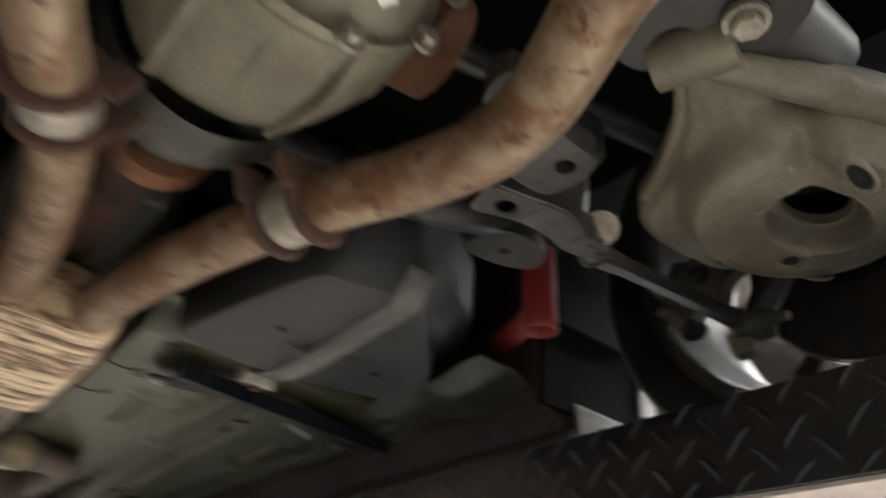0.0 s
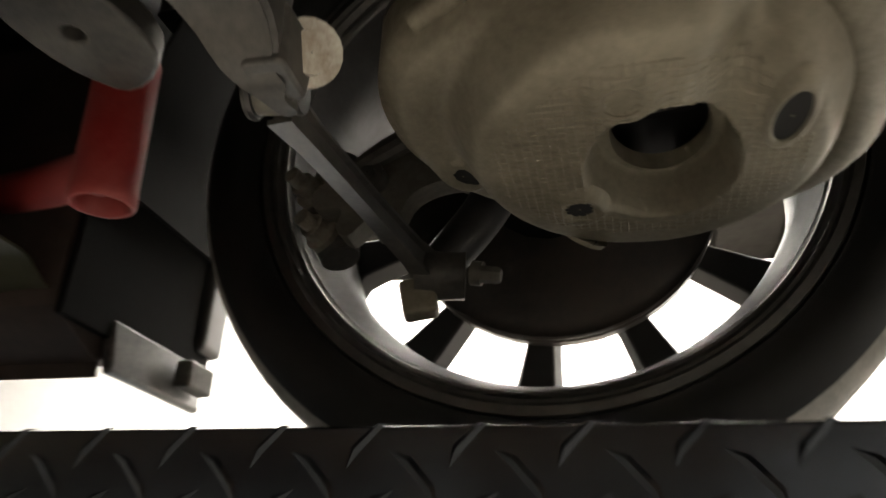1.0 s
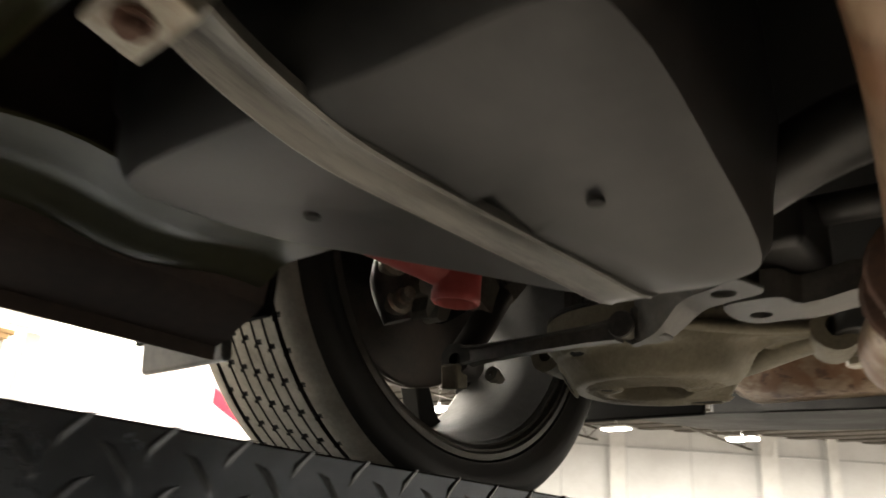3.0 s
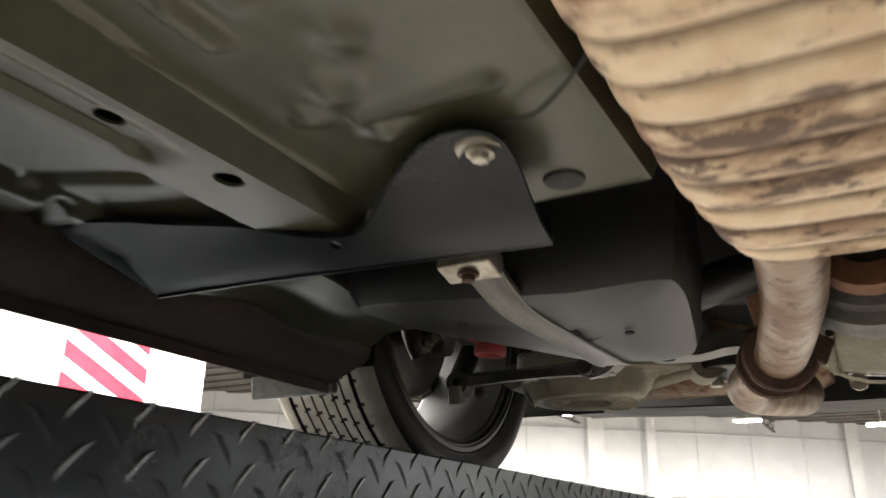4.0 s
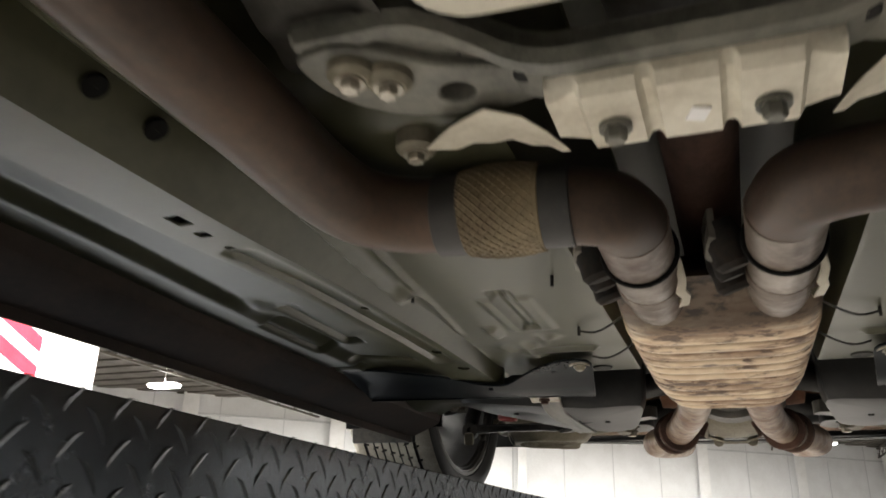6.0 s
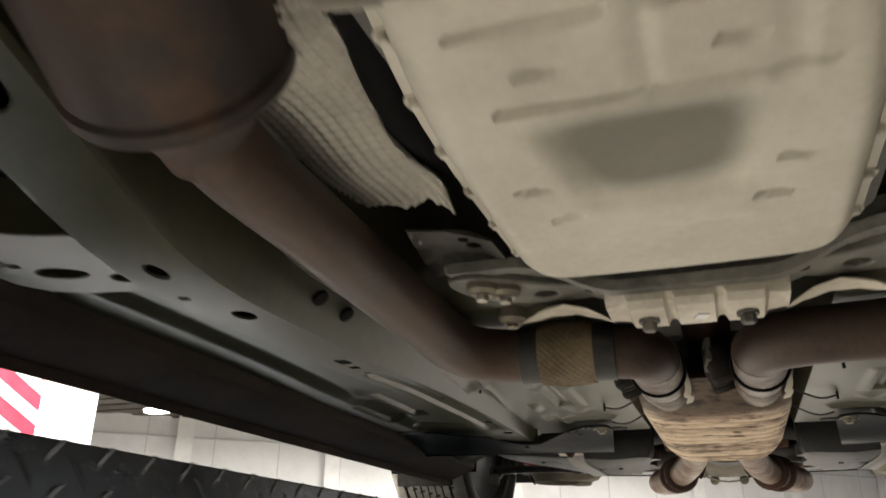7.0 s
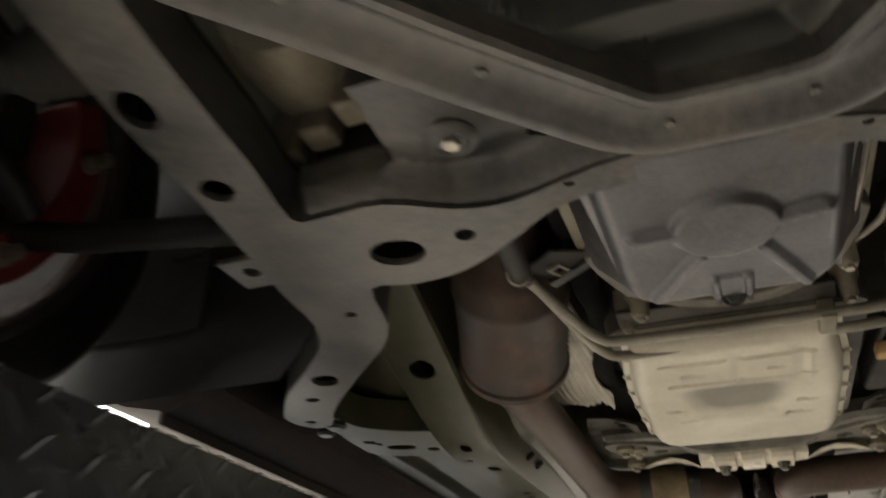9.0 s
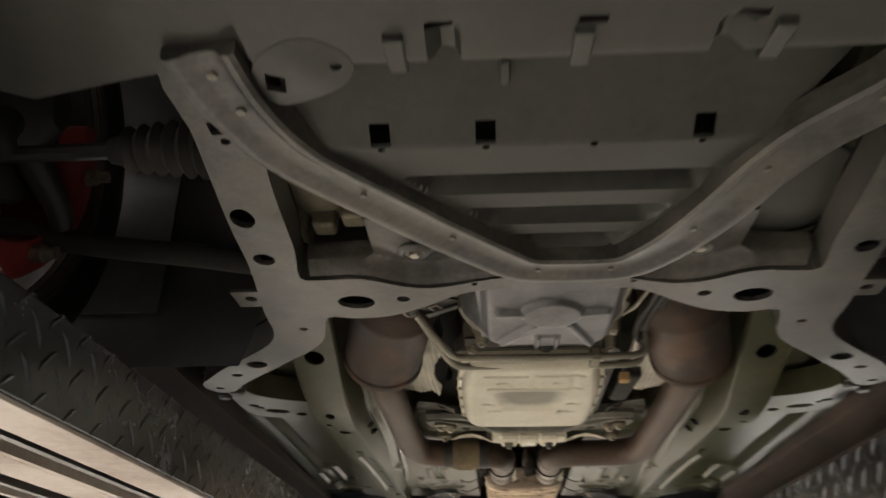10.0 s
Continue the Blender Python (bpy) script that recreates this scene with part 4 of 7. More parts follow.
ys = np.linspace(-0.62, -0.137, 40)
outline = [(tray_side(y, -1), float(y)) for y in ys] + [(tray_side(y, 1), float(y)) for y in ys[::-1]]
holes = [rect(x, -0.359, 0.019, 0.02) for x in (-0.178, -0.08, 0.118)] + [circle(x, -0.344, 0.004, n=8) for x in (-0.178, -0.08, 0.02, 0.118)] + [rect(x, -0.505, 0.022, 0.008) for x in (-0.113, 0.003, 0.12)]
tray = plate(outline, holes, tray_z, 0.004, grid=0.0055)
bmesh.ops.translate(tray, vec=(0, 0.35, -0.135), verts=tray.verts[:])
part("panel", tray, TRAY, undertray)
for x in (-0.149, -0.003, 0.145):
    part("rib_clip", block((0.016, 0.05, 0.014), pose(x, -0.474 + 0.35, 0.133 - 0.135, 12)), TRAY, undertray, bevel=0.002)
part("drain_nib", block((0.008, 0.03, 0.012), pose(-0.062, -0.07, 0.021)), TRAY, undertray, bevel=0.002)

bumper = thing("front_bumper", "dark plastic underside of the front bumper", "bumper", (0, -0.8, 0.15))
def bump_z(x, y):
    a = abs(x)
    return -0.004 + 0.03 * step(-0.62, -0.95, y) - 0.012 * step(0.235, 0.25, a) + 0.012 * (rib(a, y, 0.02, 0.024, -1.1, -0.47, 1, 0.003) + rib(a, y, 0.15, 0.155, -1.1, -0.47, 1, 0.003))
outer = [(-0.80, -0.95), (-0.70, -1.15), (-0.4, -1.28), (0, -1.32), (0.4, -1.28), (0.70, -1.15), (0.80, -0.95), (0.80, -0.62), (0.60, -0.50), (0.47, -0.43), (0.36, -0.455), (0.26, -0.47), (-0.26, -0.47), (-0.36, -0.455), (-0.47, -0.43), (-0.60, -0.50), (-0.80, -0.62)]
bm = plate([(x, y) for x, y in outer], [rect(-0.234, -0.49, 0.02, 0.028, 10), rect(0.234, -0.49, 0.02, 0.028, -10)], bump_z, 0.004, grid=0.02)
bmesh.ops.translate(bm, vec=(0, 0.8, 0), verts=bm.verts[:])
part("lower_panel", bm, TRAY, bumper)
lobe = plate(curve2([(-0.272, -0.45), (-0.252, -0.485), (-0.215, -0.497), (-0.186, -0.474), (-0.192, -0.445), (-0.225, -0.425), (-0.258, -0.418)], 4), [rect(-0.252, -0.447, 0.017, 0.022, 12), circle(-0.198, -0.466, 0.005, n=10)], lambda x, y: 0.128 - 0.006 * math.exp(-((x + 0.225) ** 2 + (y + 0.46) ** 2) / 0.0006), 0.006, grid=0.008)
bmesh.ops.translate(lobe, vec=(0, 0.8, -0.15), verts=lobe.verts[:])
part("tow_lobe", lobe, TRAY, bumper, bevel=0.002)
bm = loft([[(x, y + 0.8, z) for x, y in outer[:7]] for z in (0.0, 0.25, 0.45)], closed=False)
part("bumper_skin", bm, BLACK_PLASTIC, bumper)

# ---- engine ----
engine = thing("engine", "engine block with a cast aluminium oil sump", "engine", (0, 0.08, 0.125))


def en(bm):
    bmesh.ops.translate(bm, vec=(0, -0.08, -0.125), verts=bm.verts[:])
    return bm


def rounded(hw, y0, y1, r, z, n=6, front=None):
    """A rounded rectangle ring in plan."""
    out = []
    fw = front or hw
    for cx, cy, a0 in ((hw - r, y1 - r, 0), (-(hw - r), y1 - r, 90), (-(fw - r), y0 + r, 180), (fw - r, y0 + r, 270)):
        for k in range(n + 1):
            a = radians(a0 + 90 * k / n)
            out.append((cx + r * math.cos(a), cy + r * math.sin(a), z))
    return out


sump = [rounded(0.135, -0.10, 0.245, 0.03, 0.235, front=0.13), rounded(0.128, -0.09, 0.235, 0.035, 0.19, front=0.122), rounded(0.104, -0.075, 0.206, 0.05, 0.150, front=0.106), rounded(0.094, -0.07, 0.196, 0.045, 0.140, front=0.102), rounded(0.075, -0.06, 0.17, 0.045, 0.138, front=0.085), rounded(0.02, 0.0, 0.12, 0.015, 0.136)]
part("oil_sump", en(loft(sump)), OIL_PAN, engine, "grey cast aluminium sump")


def stroke(x, y, ax, ay, bx, by, r):
    """1 on a straight rib from a to b, falling to 0 at r from its middle line."""
    dx, dy = bx - ax, by - ay
    u = min(max(((x - ax) * dx + (y - ay) * dy) / (dx * dx + dy * dy), 0.0), 1.0)
    return 1 - step(r * 0.35, r, math.hypot(x - ax - u * dx, y - ay - u * dy))


def sump_z(x, y):
    boss = 1 - step(0.038, 0.046, math.hypot(x - 0.004, (y - 0.056) * 0.95))
    ribs = max(stroke(x, y, -0.03, 0.056, -0.068, 0.054, 0.010), stroke(x, y, 0.04, 0.057, 0.078, 0.050, 0.010), stroke(x, y, -0.019, 0.098, -0.064, 0.168, 0.0085), stroke(x, y, 0.032, 0.096, 0.067, 0.174, 0.0085))
    pad = step(0.140, 0.150, y) * step(0.0195, 0.0155, abs(x - 0.003))
    ribs = max(ribs, 0.75 * pad * step(0.009, 0.0125, abs(x - 0.003)), 0.35 * pad)
    qx, qy = abs(x - 0.002) - 0.099 + 0.045, abs(y - 0.065) - 0.134 + 0.045
    edge = 0.045 - math.hypot(max(qx, 0), max(qy, 0)) - min(max(qx, qy), 0)
    return 0.1250 - 0.0070 * max(boss, ribs) + 0.020 * (1 - step(-0.004, 0.020, edge)) ** 1.6


part("sump_floor", en(field(-0.097, 0.101, 99, -0.069, 0.199, 134, sump_z, 0.0)), OIL_PAN, engine)
bolt("drain_plug", (0.003, 0.112, 0.0035), 0.0085, 0.010, BLACK_PLASTIC, engine, rot=(-50, 0, 0), label="black drain plug")
for x in (-0.0115, 0.0175):
    part("drain_lug", en(block((0.006, 0.018, 0.012), pose(x, 0.196, 0.131, -35))), OIL_PAN, engine, bevel=0.002)
part("sump_flange", en(loft([rounded(0.148, -0.11, 0.262, 0.03, z) for z in (0.228, 0.24)])), CAST, engine, bevel=0.002)
# Block coloured near-black to stand for the shade in the engine bay.
part("engine_block", en(block((0.34, 0.5, 0.3), pose(0, -0.02, 0.39))), FELT_SHADE, engine, bevel=0.01)
arc = [(-0.134, 0.19), (-0.124, 0.235), (-0.103, 0.283), (-0.06, 0.319), (-0.005, 0.339), (0.045, 0.338), (0.083, 0.319), (0.111, 0.28), (0.129, 0.23), (0.136, 0.18)]
part("bell_flange", en(plate(curve2(arc, 4, closed=False) + curve2([(x * 0.88, y - 0.022) for x, y in arc], 4, closed=False)[::-1], [], lambda x, y: 0.181 + 0.4 * x * x, 0.02)), KNUCKLE, engine, "pale flange of the bell housing", bevel=0.003)
part("bell_housing", en(loft([rounded(0.105, 0.215, 0.315, 0.05, 0.196), rounded(0.125, 0.215, 0.375, 0.05, 0.23), rounded(0.15, 0.215, 0.42, 0.03, 0.40)])), CASE, engine)

# ---- transmission ----
gearbox = thing("transmission", "automatic transmission with a dusty beige oil pan", "transmission", (0, 0.57, 0.165))


def gb(bm):
    bmesh.ops.translate(bm, vec=(0, -0.57, -0.165), verts=bm.verts[:])
    return bm


PX = -0.0075
side_ = [(0.1255, 0.385), (0.129, 0.42), (0.1415, 0.51), (0.1465, 0.61), (0.1465, 0.745), (0.1450, 0.780), (0.136, 0.806), (0.116, 0.821), (0.09, 0.825)]
PAN_EDGE = curve2([(0.112, 0.379)] + side_ + [(0.0, 0.827)] + mirrored(side_) + [(-0.112, 0.379)], 3)


def pan_ring(inset, z):
    """The pan's outline in plan, drawn in by inset, at the height z."""
    return [(PX + x * (1 - inset / 0.146), 0.61 + (y - 0.61) * (1 - inset / 0.232), z) for x, y in PAN_EDGE]


part("pan_flange", gb(loft([pan_ring(0.0, z) for z in (0.178, 0.186)])), TRANS_PAN, gearbox, bevel=0.0015)
PAN_WALL = [p[:2] for p in pan_ring(0.0080, 0)]


def edge_gap(x, y, poly):
    """Distance from a point to the nearest edge of a closed outline."""
    best = 1.0
    for (ax, ay), (bx, by) in zip(poly, poly[1:] + poly[:1]):
        dx, dy = bx - ax, by - ay
        u = min(max(((x - ax) * dx + (y - ay) * dy) / (dx * dx + dy * dy + 1e-12), 0.0), 1.0)
        best = min(best, math.hypot(x - ax - u * dx, y - ay - u * dy))
    return best


def groove(x, y, ax, ay, bx, by, w=0.0055):
    dx, dy = bx - ax, by - ay
    u = min(max(((x - ax) * dx + (y - ay) * dy) / (dx * dx + dy * dy), 0.0), 1.0)
    return 1 - step(w * 0.3, w, math.hypot(x - ax - u * dx, y - ay - u * dy))


GROOVES = ((-0.092, 0.434, -0.018, 0.436), (0.004, 0.436, 0.085, 0.437), (-0.088, 0.512, -0.010, 0.514), (0.001, 0.515, 0.092, 0.514), (-0.102, 0.615, -0.083, 0.620), (-0.089, 0.671, -0.069, 0.664),
           (0.057, 0.668, 0.083, 0.676), (0.072, 0.617, 0.092, 0.620), (-0.067, 0.476, -0.048, 0.480), (0.036, 0.478, 0.053, 0.480))


def pan_z(x, y):
    u = abs(x - PX)
    gap = edge_gap(x, y, PAN_WALL)
    z = 0.180 - 0.026 * math.sqrt(max(0.0, 1 - (1 - min(gap / 0.021, 1.0)) ** 2))
    z += 0.0062 * max(groove(x, y, *g) for g in GROOVES) + 0.0022 * step(0.007, 0.004, abs(x + 0.003)) * step(0.40, 0.42, y) * step(0.53, 0.52, y) + 0.0022 * step(0.008, 0.005, abs(x - 0.072)) * step(0.40, 0.42, y) * step(0.545, 0.53, y)
    z += 0.005 * step(0.525, 0.55, y) * step(0.078, 0.056, u + 0.16 * (y - 0.54)) * step(0.672, 0.63, y)
    z -= 0.003 * step(0.645, 0.66, y) * step(0.07, 0.055, u) * step(0.71, 0.69, y)
    for bx, by in ((-0.01, 0.775), (0.012, 0.752), (-0.03, 0.757), (0.03, 0.772)):
        z -= 0.0022 * math.exp(-((x - bx) ** 2 + (y - by) ** 2) / 0.00004)
    return z


bm = plate(PAN_WALL, [], pan_z, 0.003, grid=0.005)
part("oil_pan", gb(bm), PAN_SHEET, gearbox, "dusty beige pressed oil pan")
PAN_BOLTS = pan_ring(0.0045, 0)
walked, at_ = 0.0, 0.02
for (ax, ay, _), (bx, by, _) in zip(PAN_BOLTS, PAN_BOLTS[1:] + PAN_BOLTS[:1]):
    ln_ = math.hypot(bx - ax, by - ay)
    while at_ < walked + ln_:
        k = (at_ - walked) / ln_
        bolt("pan_bolt", (ax + (bx - ax) * k, ay + (by - ay) * k - 0.57, 0.1785 - 0.165), 0.0042, 0.0055, TRANS_PAN, gearbox, washer=1.6)
        at_ += 0.066
    walked += ln_
part("gear_case", gb(loft([rounded(0.15, 0.37, 0.81, 0.03, 0.187), rounded(0.155, 0.36, 0.80, 0.03, 0.25), rounded(0.12, 0.36, 0.85, 0.03, 0.40)])), CASE, gearbox)
part("tail_housing", gb(lathe([(0.075, 0.0), (0.06, 0.1), (0.05, 0.25)], 24, pose(0, 0.78, 0.27, -90))), CASE, gearbox)
for x, y, r in ((-0.099, 0.338, 0.011), (-0.118, 0.372, 0.010), (0.122, 0.285, 0.011), (0.128, 0.366, 0.010)):
    part("case_lug", gb(lathe([(0.001, -0.012), (r * 0.8, -0.012), (r, -0.009), (r * 1.05, 0.006), (r * 1.5, 0.014), (r * 1.7, 0.04)], 18, pose(x, y, 0.196))), CAST, gearbox)
    bolt("lug_bolt", (x, y - 0.57, 0.184 - 0.165), 0.0055, 0.006, ZINC, gearbox)
part("front_lip", gb(loft([[(PX + x, y + d, z) for d, z in ((0.0, 0.186), (0.0, 0.196), (-0.035, 0.203), (-0.038, 0.196), (-0.006, 0.186))] for x, y in ((-0.122, 0.383), (-0.06, 0.386), (0.0, 0.387), (0.06, 0.386), (0.122, 0.383))])), CASE, gearbox, bevel=0.002)

lines = thing("cooler_lines", "pair of bent steel transmission cooler lines", "pipe", (0, 0.37, 0.165))
for k, off in enumerate((-0.014, 0.034)):
    p = [(-0.215, 0.212, 0.205), (-0.200, 0.245, 0.196), (-0.168, 0.315 + off * 0.8, 0.172), (-0.150, 0.352 + off, 0.1645), (-0.128, 0.364 + off, 0.163), (-0.05, 0.367 + off, 0.163), (0.08, 0.370 + off, 0.164), (0.150, 0.372 + off, 0.166), (0.180, 0.376 + off, 0.172), (0.192, 0.378 + off, 0.19), (0.193, 0.379 + off, 0.23)]
    part("line", tube([(x, y - 0.37, z - 0.165) for x, y, z in p], 0.0064, 14, 6), LINE, lines)
part("clip", block((0.018, 0.05, 0.024), pose(0.10, 0.006, 0.004)), CAST, lines, bevel=0.003)
part("hose_end", tube([(-0.205, 0.120 - 0.37, 0.047), (-0.209, 0.18 - 0.37, 0.042), (-0.212, 0.230 - 0.37, 0.037)], [0.0135, 0.0135, 0.0125], 16, 5), RUBBER, lines, "black rubber hose end")
part("hose_pipe", tube([(-0.196, 0.0 - 0.37, 0.09), (-0.201, 0.07 - 0.37, 0.052), (-0.2065, 0.105 - 0.37, 0.047), (-0.2055, 0.136 - 0.37, 0.046)], 0.0085, 14, 6), TRANS_PAN, lines, "pale bent pipe end")
part("hose_clamp", lathe([(0.0127, -0.005), (0.0142, -0.004), (0.0142, 0.004), (0.0127, 0.005)], 18, pose(-0.213, 0.218 - 0.37, 0.038, -70, 0, 22)), ZINC, lines)

# ---- transmission crossmember ----
tx = thing("transmission_crossmember", "dark steel transmission crossmember with pale bolted mount", "crossmember", (0, 0.9, 0.16))


def tm(bm):
    bmesh.ops.translate(bm, vec=(0, -0.9, -0.16), verts=bm.verts[:])
    return bm


beam = []
for x in np.linspace(-0.24, 0.24, 25):
    a = abs(x)
    yc = 0.905 - 0.045 * step(0.10, 0.17, a)
    zc = 0.165 + 0.02 * step(0.07, 0.14, a)
    hw = 0.020 + 0.012 * step(0.15, 0.22, a)
    beam.append([(float(x), yc + hw * u, zc + v) for u, v in ((-1, 0.03), (-1, 0.006), (-0.8, 0.0), (0.8, 0.0), (1, 0.006), (1, 0.03))])
part("beam", tm(loft(beam)), DUSTY_STEEL, tx, "dusty grey-green pressed beam")
lipped = [[(float(x), 0.905 - 0.045 * step(0.10, 0.17, abs(x)) - 0.022 + u, 0.160 + 0.02 * step(0.07, 0.14, abs(x)) + v) for u, v in ((0.0, 0.0), (-0.010, 0.002), (-0.014, 0.012), (-0.011, 0.013), (-0.008, 0.005), (0.0, 0.004))] for x in np.linspace(-0.235, 0.235, 31)]
part("front_lip", tm(loft(lipped)), DUSTY_STEEL, tx)
for s in (1, -1):
    for x, y in ((-0.10, 0.895), (-0.135, 0.878), (-0.175, 0.866)):
        # Hole shown by a disc in shade colour under the beam.
        part("beam_hole_disc", tm(flip(lathe([(0.0005, -0.0008), (0.0065, -0.0008), (0.0075, 0.0), (0.008, 0.003)], 14, pose(x, y, 0.1655 + 0.02 * step(0.07, 0.14, abs(x)))), s)), CAVITY_SHADE, tx)
def mount_z(x):
    """Castellated underside: two bolt pads and a middle pad between shallow grooves."""
    a = abs(x)
    return 0.152 - 0.007 * (step(0.021, 0.018, a) + step(0.027, 0.030, a) * step(0.068, 0.064, a))


mount = []
for x in np.linspace(-0.088, 0.088, 89):
    z, d = mount_z(float(x)), 0.010 * step(0.06, 0.088, abs(x))
    mount.append([(float(x), y, h) for y, h in ((0.884 + d, 0.172), (0.884 + d, z + 0.008), (0.890 + d, z + 0.001), (0.955 - d, z), (0.962 - d, z + 0.004), (0.962 - d, 0.170))])
part("mount_plate", tm(loft(mount)), CERAMIC, tx, "pale cast mount with bolted pads", sharp=40)
part("mount_label", tm(block((0.012, 0.015, 0.0016), pose(0.004, 0.928, 0.1444, 0, 0, 20))), WHITE_STEEL, tx, "small white sticker")
for x in (-0.048, 0.048):
    bolt("mount_bolt", (x, 0.028, -0.0145), 0.0075, 0.013, DUSTY_STEEL, tx, label="green-grey mount bolt")
for s in (1, -1):
    for x, y in ((-0.207, 0.856), (-0.186, 0.870), (-0.204, 0.962)):
        part("end_boss", tm(flip(lathe([(0.001, -0.004), (0.012, -0.004), (0.016, 0.0), (0.017, 0.02)], 18, pose(x, y, 0.17)), s)), CAST, tx)
        bolt("end_bolt", (s * x, y - 0.9, 0.167 - 0.16), 0.007, 0.008, ZINC, tx)
    part("wing", tm(flip(plate(curve2([(-0.09, 0.92), (-0.13, 0.935), (-0.19, 0.925), (-0.23, 0.89), (-0.24, 0.84), (-0.20, 0.835), (-0.15, 0.87), (-0.10, 0.89)], 3), [circle(-0.15, 0.905, 0.012)], 0.176, 0.02), s)), DUSTY_STEEL, tx, bevel=0.004)
    ragged = [(-0.188, 0.945), (-0.165, 0.930), (-0.135, 0.917), (-0.112, 0.930), (-0.098, 0.955), (-0.088, 0.984), (-0.096, 0.990), (-0.104, 0.981), (-0.118, 0.985), (-0.130, 0.972), (-0.146, 0.975), (-0.158, 0.966), (-0.172, 0.966)]
    part("heat_lip", tm(flip(plate(ragged, [], lambda x, y: 0.158 + 0.012 * math.sin((x + 0.19) / 0.10 * 3.14) + 0.10 * (y - 0.945), 0.0015, grid=0.006), s)), CERAMIC, tx, "bright torn heat shield edge")

# ---- exhaust ----
PIPE_R = 0.0325
exhaust = thing("exhaust_system", "rust-stained twin-pipe exhaust with ribbed resonator", "exhaust", (0, 1.3, 0.15))


def ex(bm):
    bmesh.ops.translate(bm, vec=(0, -1.3, -0.15), verts=bm.verts[:])
    return bm


for s in (1, -1):
    turn = Vector((0.2545, -0.9176, 0.3055)).to_track_quat("Z", "Y").to_matrix().to_4x4()
    lay = pose(-0.2933, 0.469, 0.206) @ turn
    can = [(0.033, -0.070), (0.036, -0.052), (0.043, -0.036), (0.058, -0.017), (0.0715, -0.004), (0.0775, 0.0), (0.0775, 0.010), (0.0742, 0.014), (0.0742, 0.150), (0.0765, 0.154), (0.0765, 0.166), (0.0742, 0.170), (0.0742, 0.196), (0.070, 0.206), (0.058, 0.220)]
    part("catalytic_converter", ex(flip(lathe(can, 48, lay), s)), CAT, exhaust, "heat-tinted brown catalytic converter")
    part("inlet_cone", ex(flip(lathe([(0.0585, 0.219), (0.046, 0.236), (0.036, 0.25), (0.033, 0.29), (0.033, 0.36)], 32, lay), s)), CAT, exhaust, "dark inlet cone")
    part("can_seam", ex(flip(block((0.004, 0.006, 0.13), lay @ pose(0.0745, 0.004, 0.082)), s)), CAT, exhaust, bevel=0.001)
    p = [(-0.3015, 0.515, 0.187), (-0.2985, 0.56, 0.178), (-0.2945, 0.64, 0.1725), (-0.2925, 0.75, 0.1668), (-0.2875, 0.88, 0.1585), (-0.281, 0.955, 0.1500), (-0.266, 1.003, 0.1465), (-0.236, 1.028, 0.146), (-0.20, 1.037, 0.146), (-0.15, 1.042, 0.146), (-0.105, 1.048, 0.146), (-0.073, 1.066, 0.146), (-0.062, 1.105, 0.147), (-0.064, 1.20, 0.150), (-0.066, 1.40, 0.165)]
    part("front_pipe", ex(flip(tube(p[:-2], PIPE_R, 24, 8), s)), FRONT_PIPE, exhaust, "brown stained front pipe")
    part("resonator_inlet", ex(flip(tube([(-0.0622, 1.10, 0.147), (-0.0635, 1.16, 0.1485), (-0.065, 1.25, 0.153), (-0.066, 1.40, 0.165)], PIPE_R + 0.0006, 24, 6), s)), INLET, exhaust, "grey-tan rust-flecked inlet pipe")
    part("pipe_band", ex(flip(lathe([(PIPE_R, -0.004), (PIPE_R + 0.004, -0.003), (PIPE_R + 0.005, 0.0), (PIPE_R + 0.004, 0.003), (PIPE_R, 0.004)], 28, pose(-0.0638, 1.184, 0.150, -92)), s)), FELT_SHADE, exhaust, "black wire band round the pipe")
    part("pipe_seam", ex(flip(lathe([(PIPE_R, -0.003), (PIPE_R + 0.002, -0.001), (PIPE_R + 0.0022, 0.016), (PIPE_R, 0.018)], 28, pose(-0.0652, 1.272, 0.1548, -95)), s)), INLET, exhaust)
    px_ = -0.0645 * s
    # bent pale tab and lobed rubber mount, the same way round on both pipes
    strip = [(0.0, 1.222, 0.150), (0.002, 1.234, 0.132), (-0.001, 1.248, 0.125), (0.003, 1.270, 0.126), (-0.001, 1.292, 0.123), (-0.003, 1.302, 0.133)]
    part("hanger_tab", ex(loft([[(px_ + 0.033 + x - w_, y, z), (px_ + 0.033 + x + w_, y, z + 0.002), (px_ + 0.033 + x + w_, y + 0.002, z + 0.005), (px_ + 0.033 + x - w_, y + 0.002, z + 0.003)] for (x, y, z), w_ in zip(strip, (0.003, 0.004, 0.005, 0.0045, 0.005, 0.004))])), TRANS_PAN, exhaust, "pale bent hanger tab", bevel=0.001)
    for (dx, y, z, r) in ((-0.048, 1.225, 0.158, 0.019), (-0.052, 1.268, 0.162, 0.015), (-0.050, 1.308, 0.160, 0.018)):
        part("rubber_hanger", ex(lathe([(0.001, -0.020), (r * 0.8, -0.019), (r, -0.013), (r * 0.93, 0.0), (r, 0.013), (r * 0.8, 0.03), (0.001, 0.031)], 18, pose(px_ + dx, y, z, 12, -18))), MOUNT, exhaust, "dirty black rubber mount")
    part("hanger_bracket", ex(loft([[(px_ - 0.071 + x, y, z), (px_ - 0.064 + x, y, z - 0.002), (px_ - 0.064 + x, y, z + 0.03), (px_ - 0.071 + x, y, z + 0.03)] for x, y, z in ((0.006, 1.205, 0.166), (0.002, 1.215, 0.160), (0.0, 1.238, 0.156), (0.002, 1.258, 0.160))])), KNUCKLE, exhaust, "pale hanger bracket", bevel=0.001)
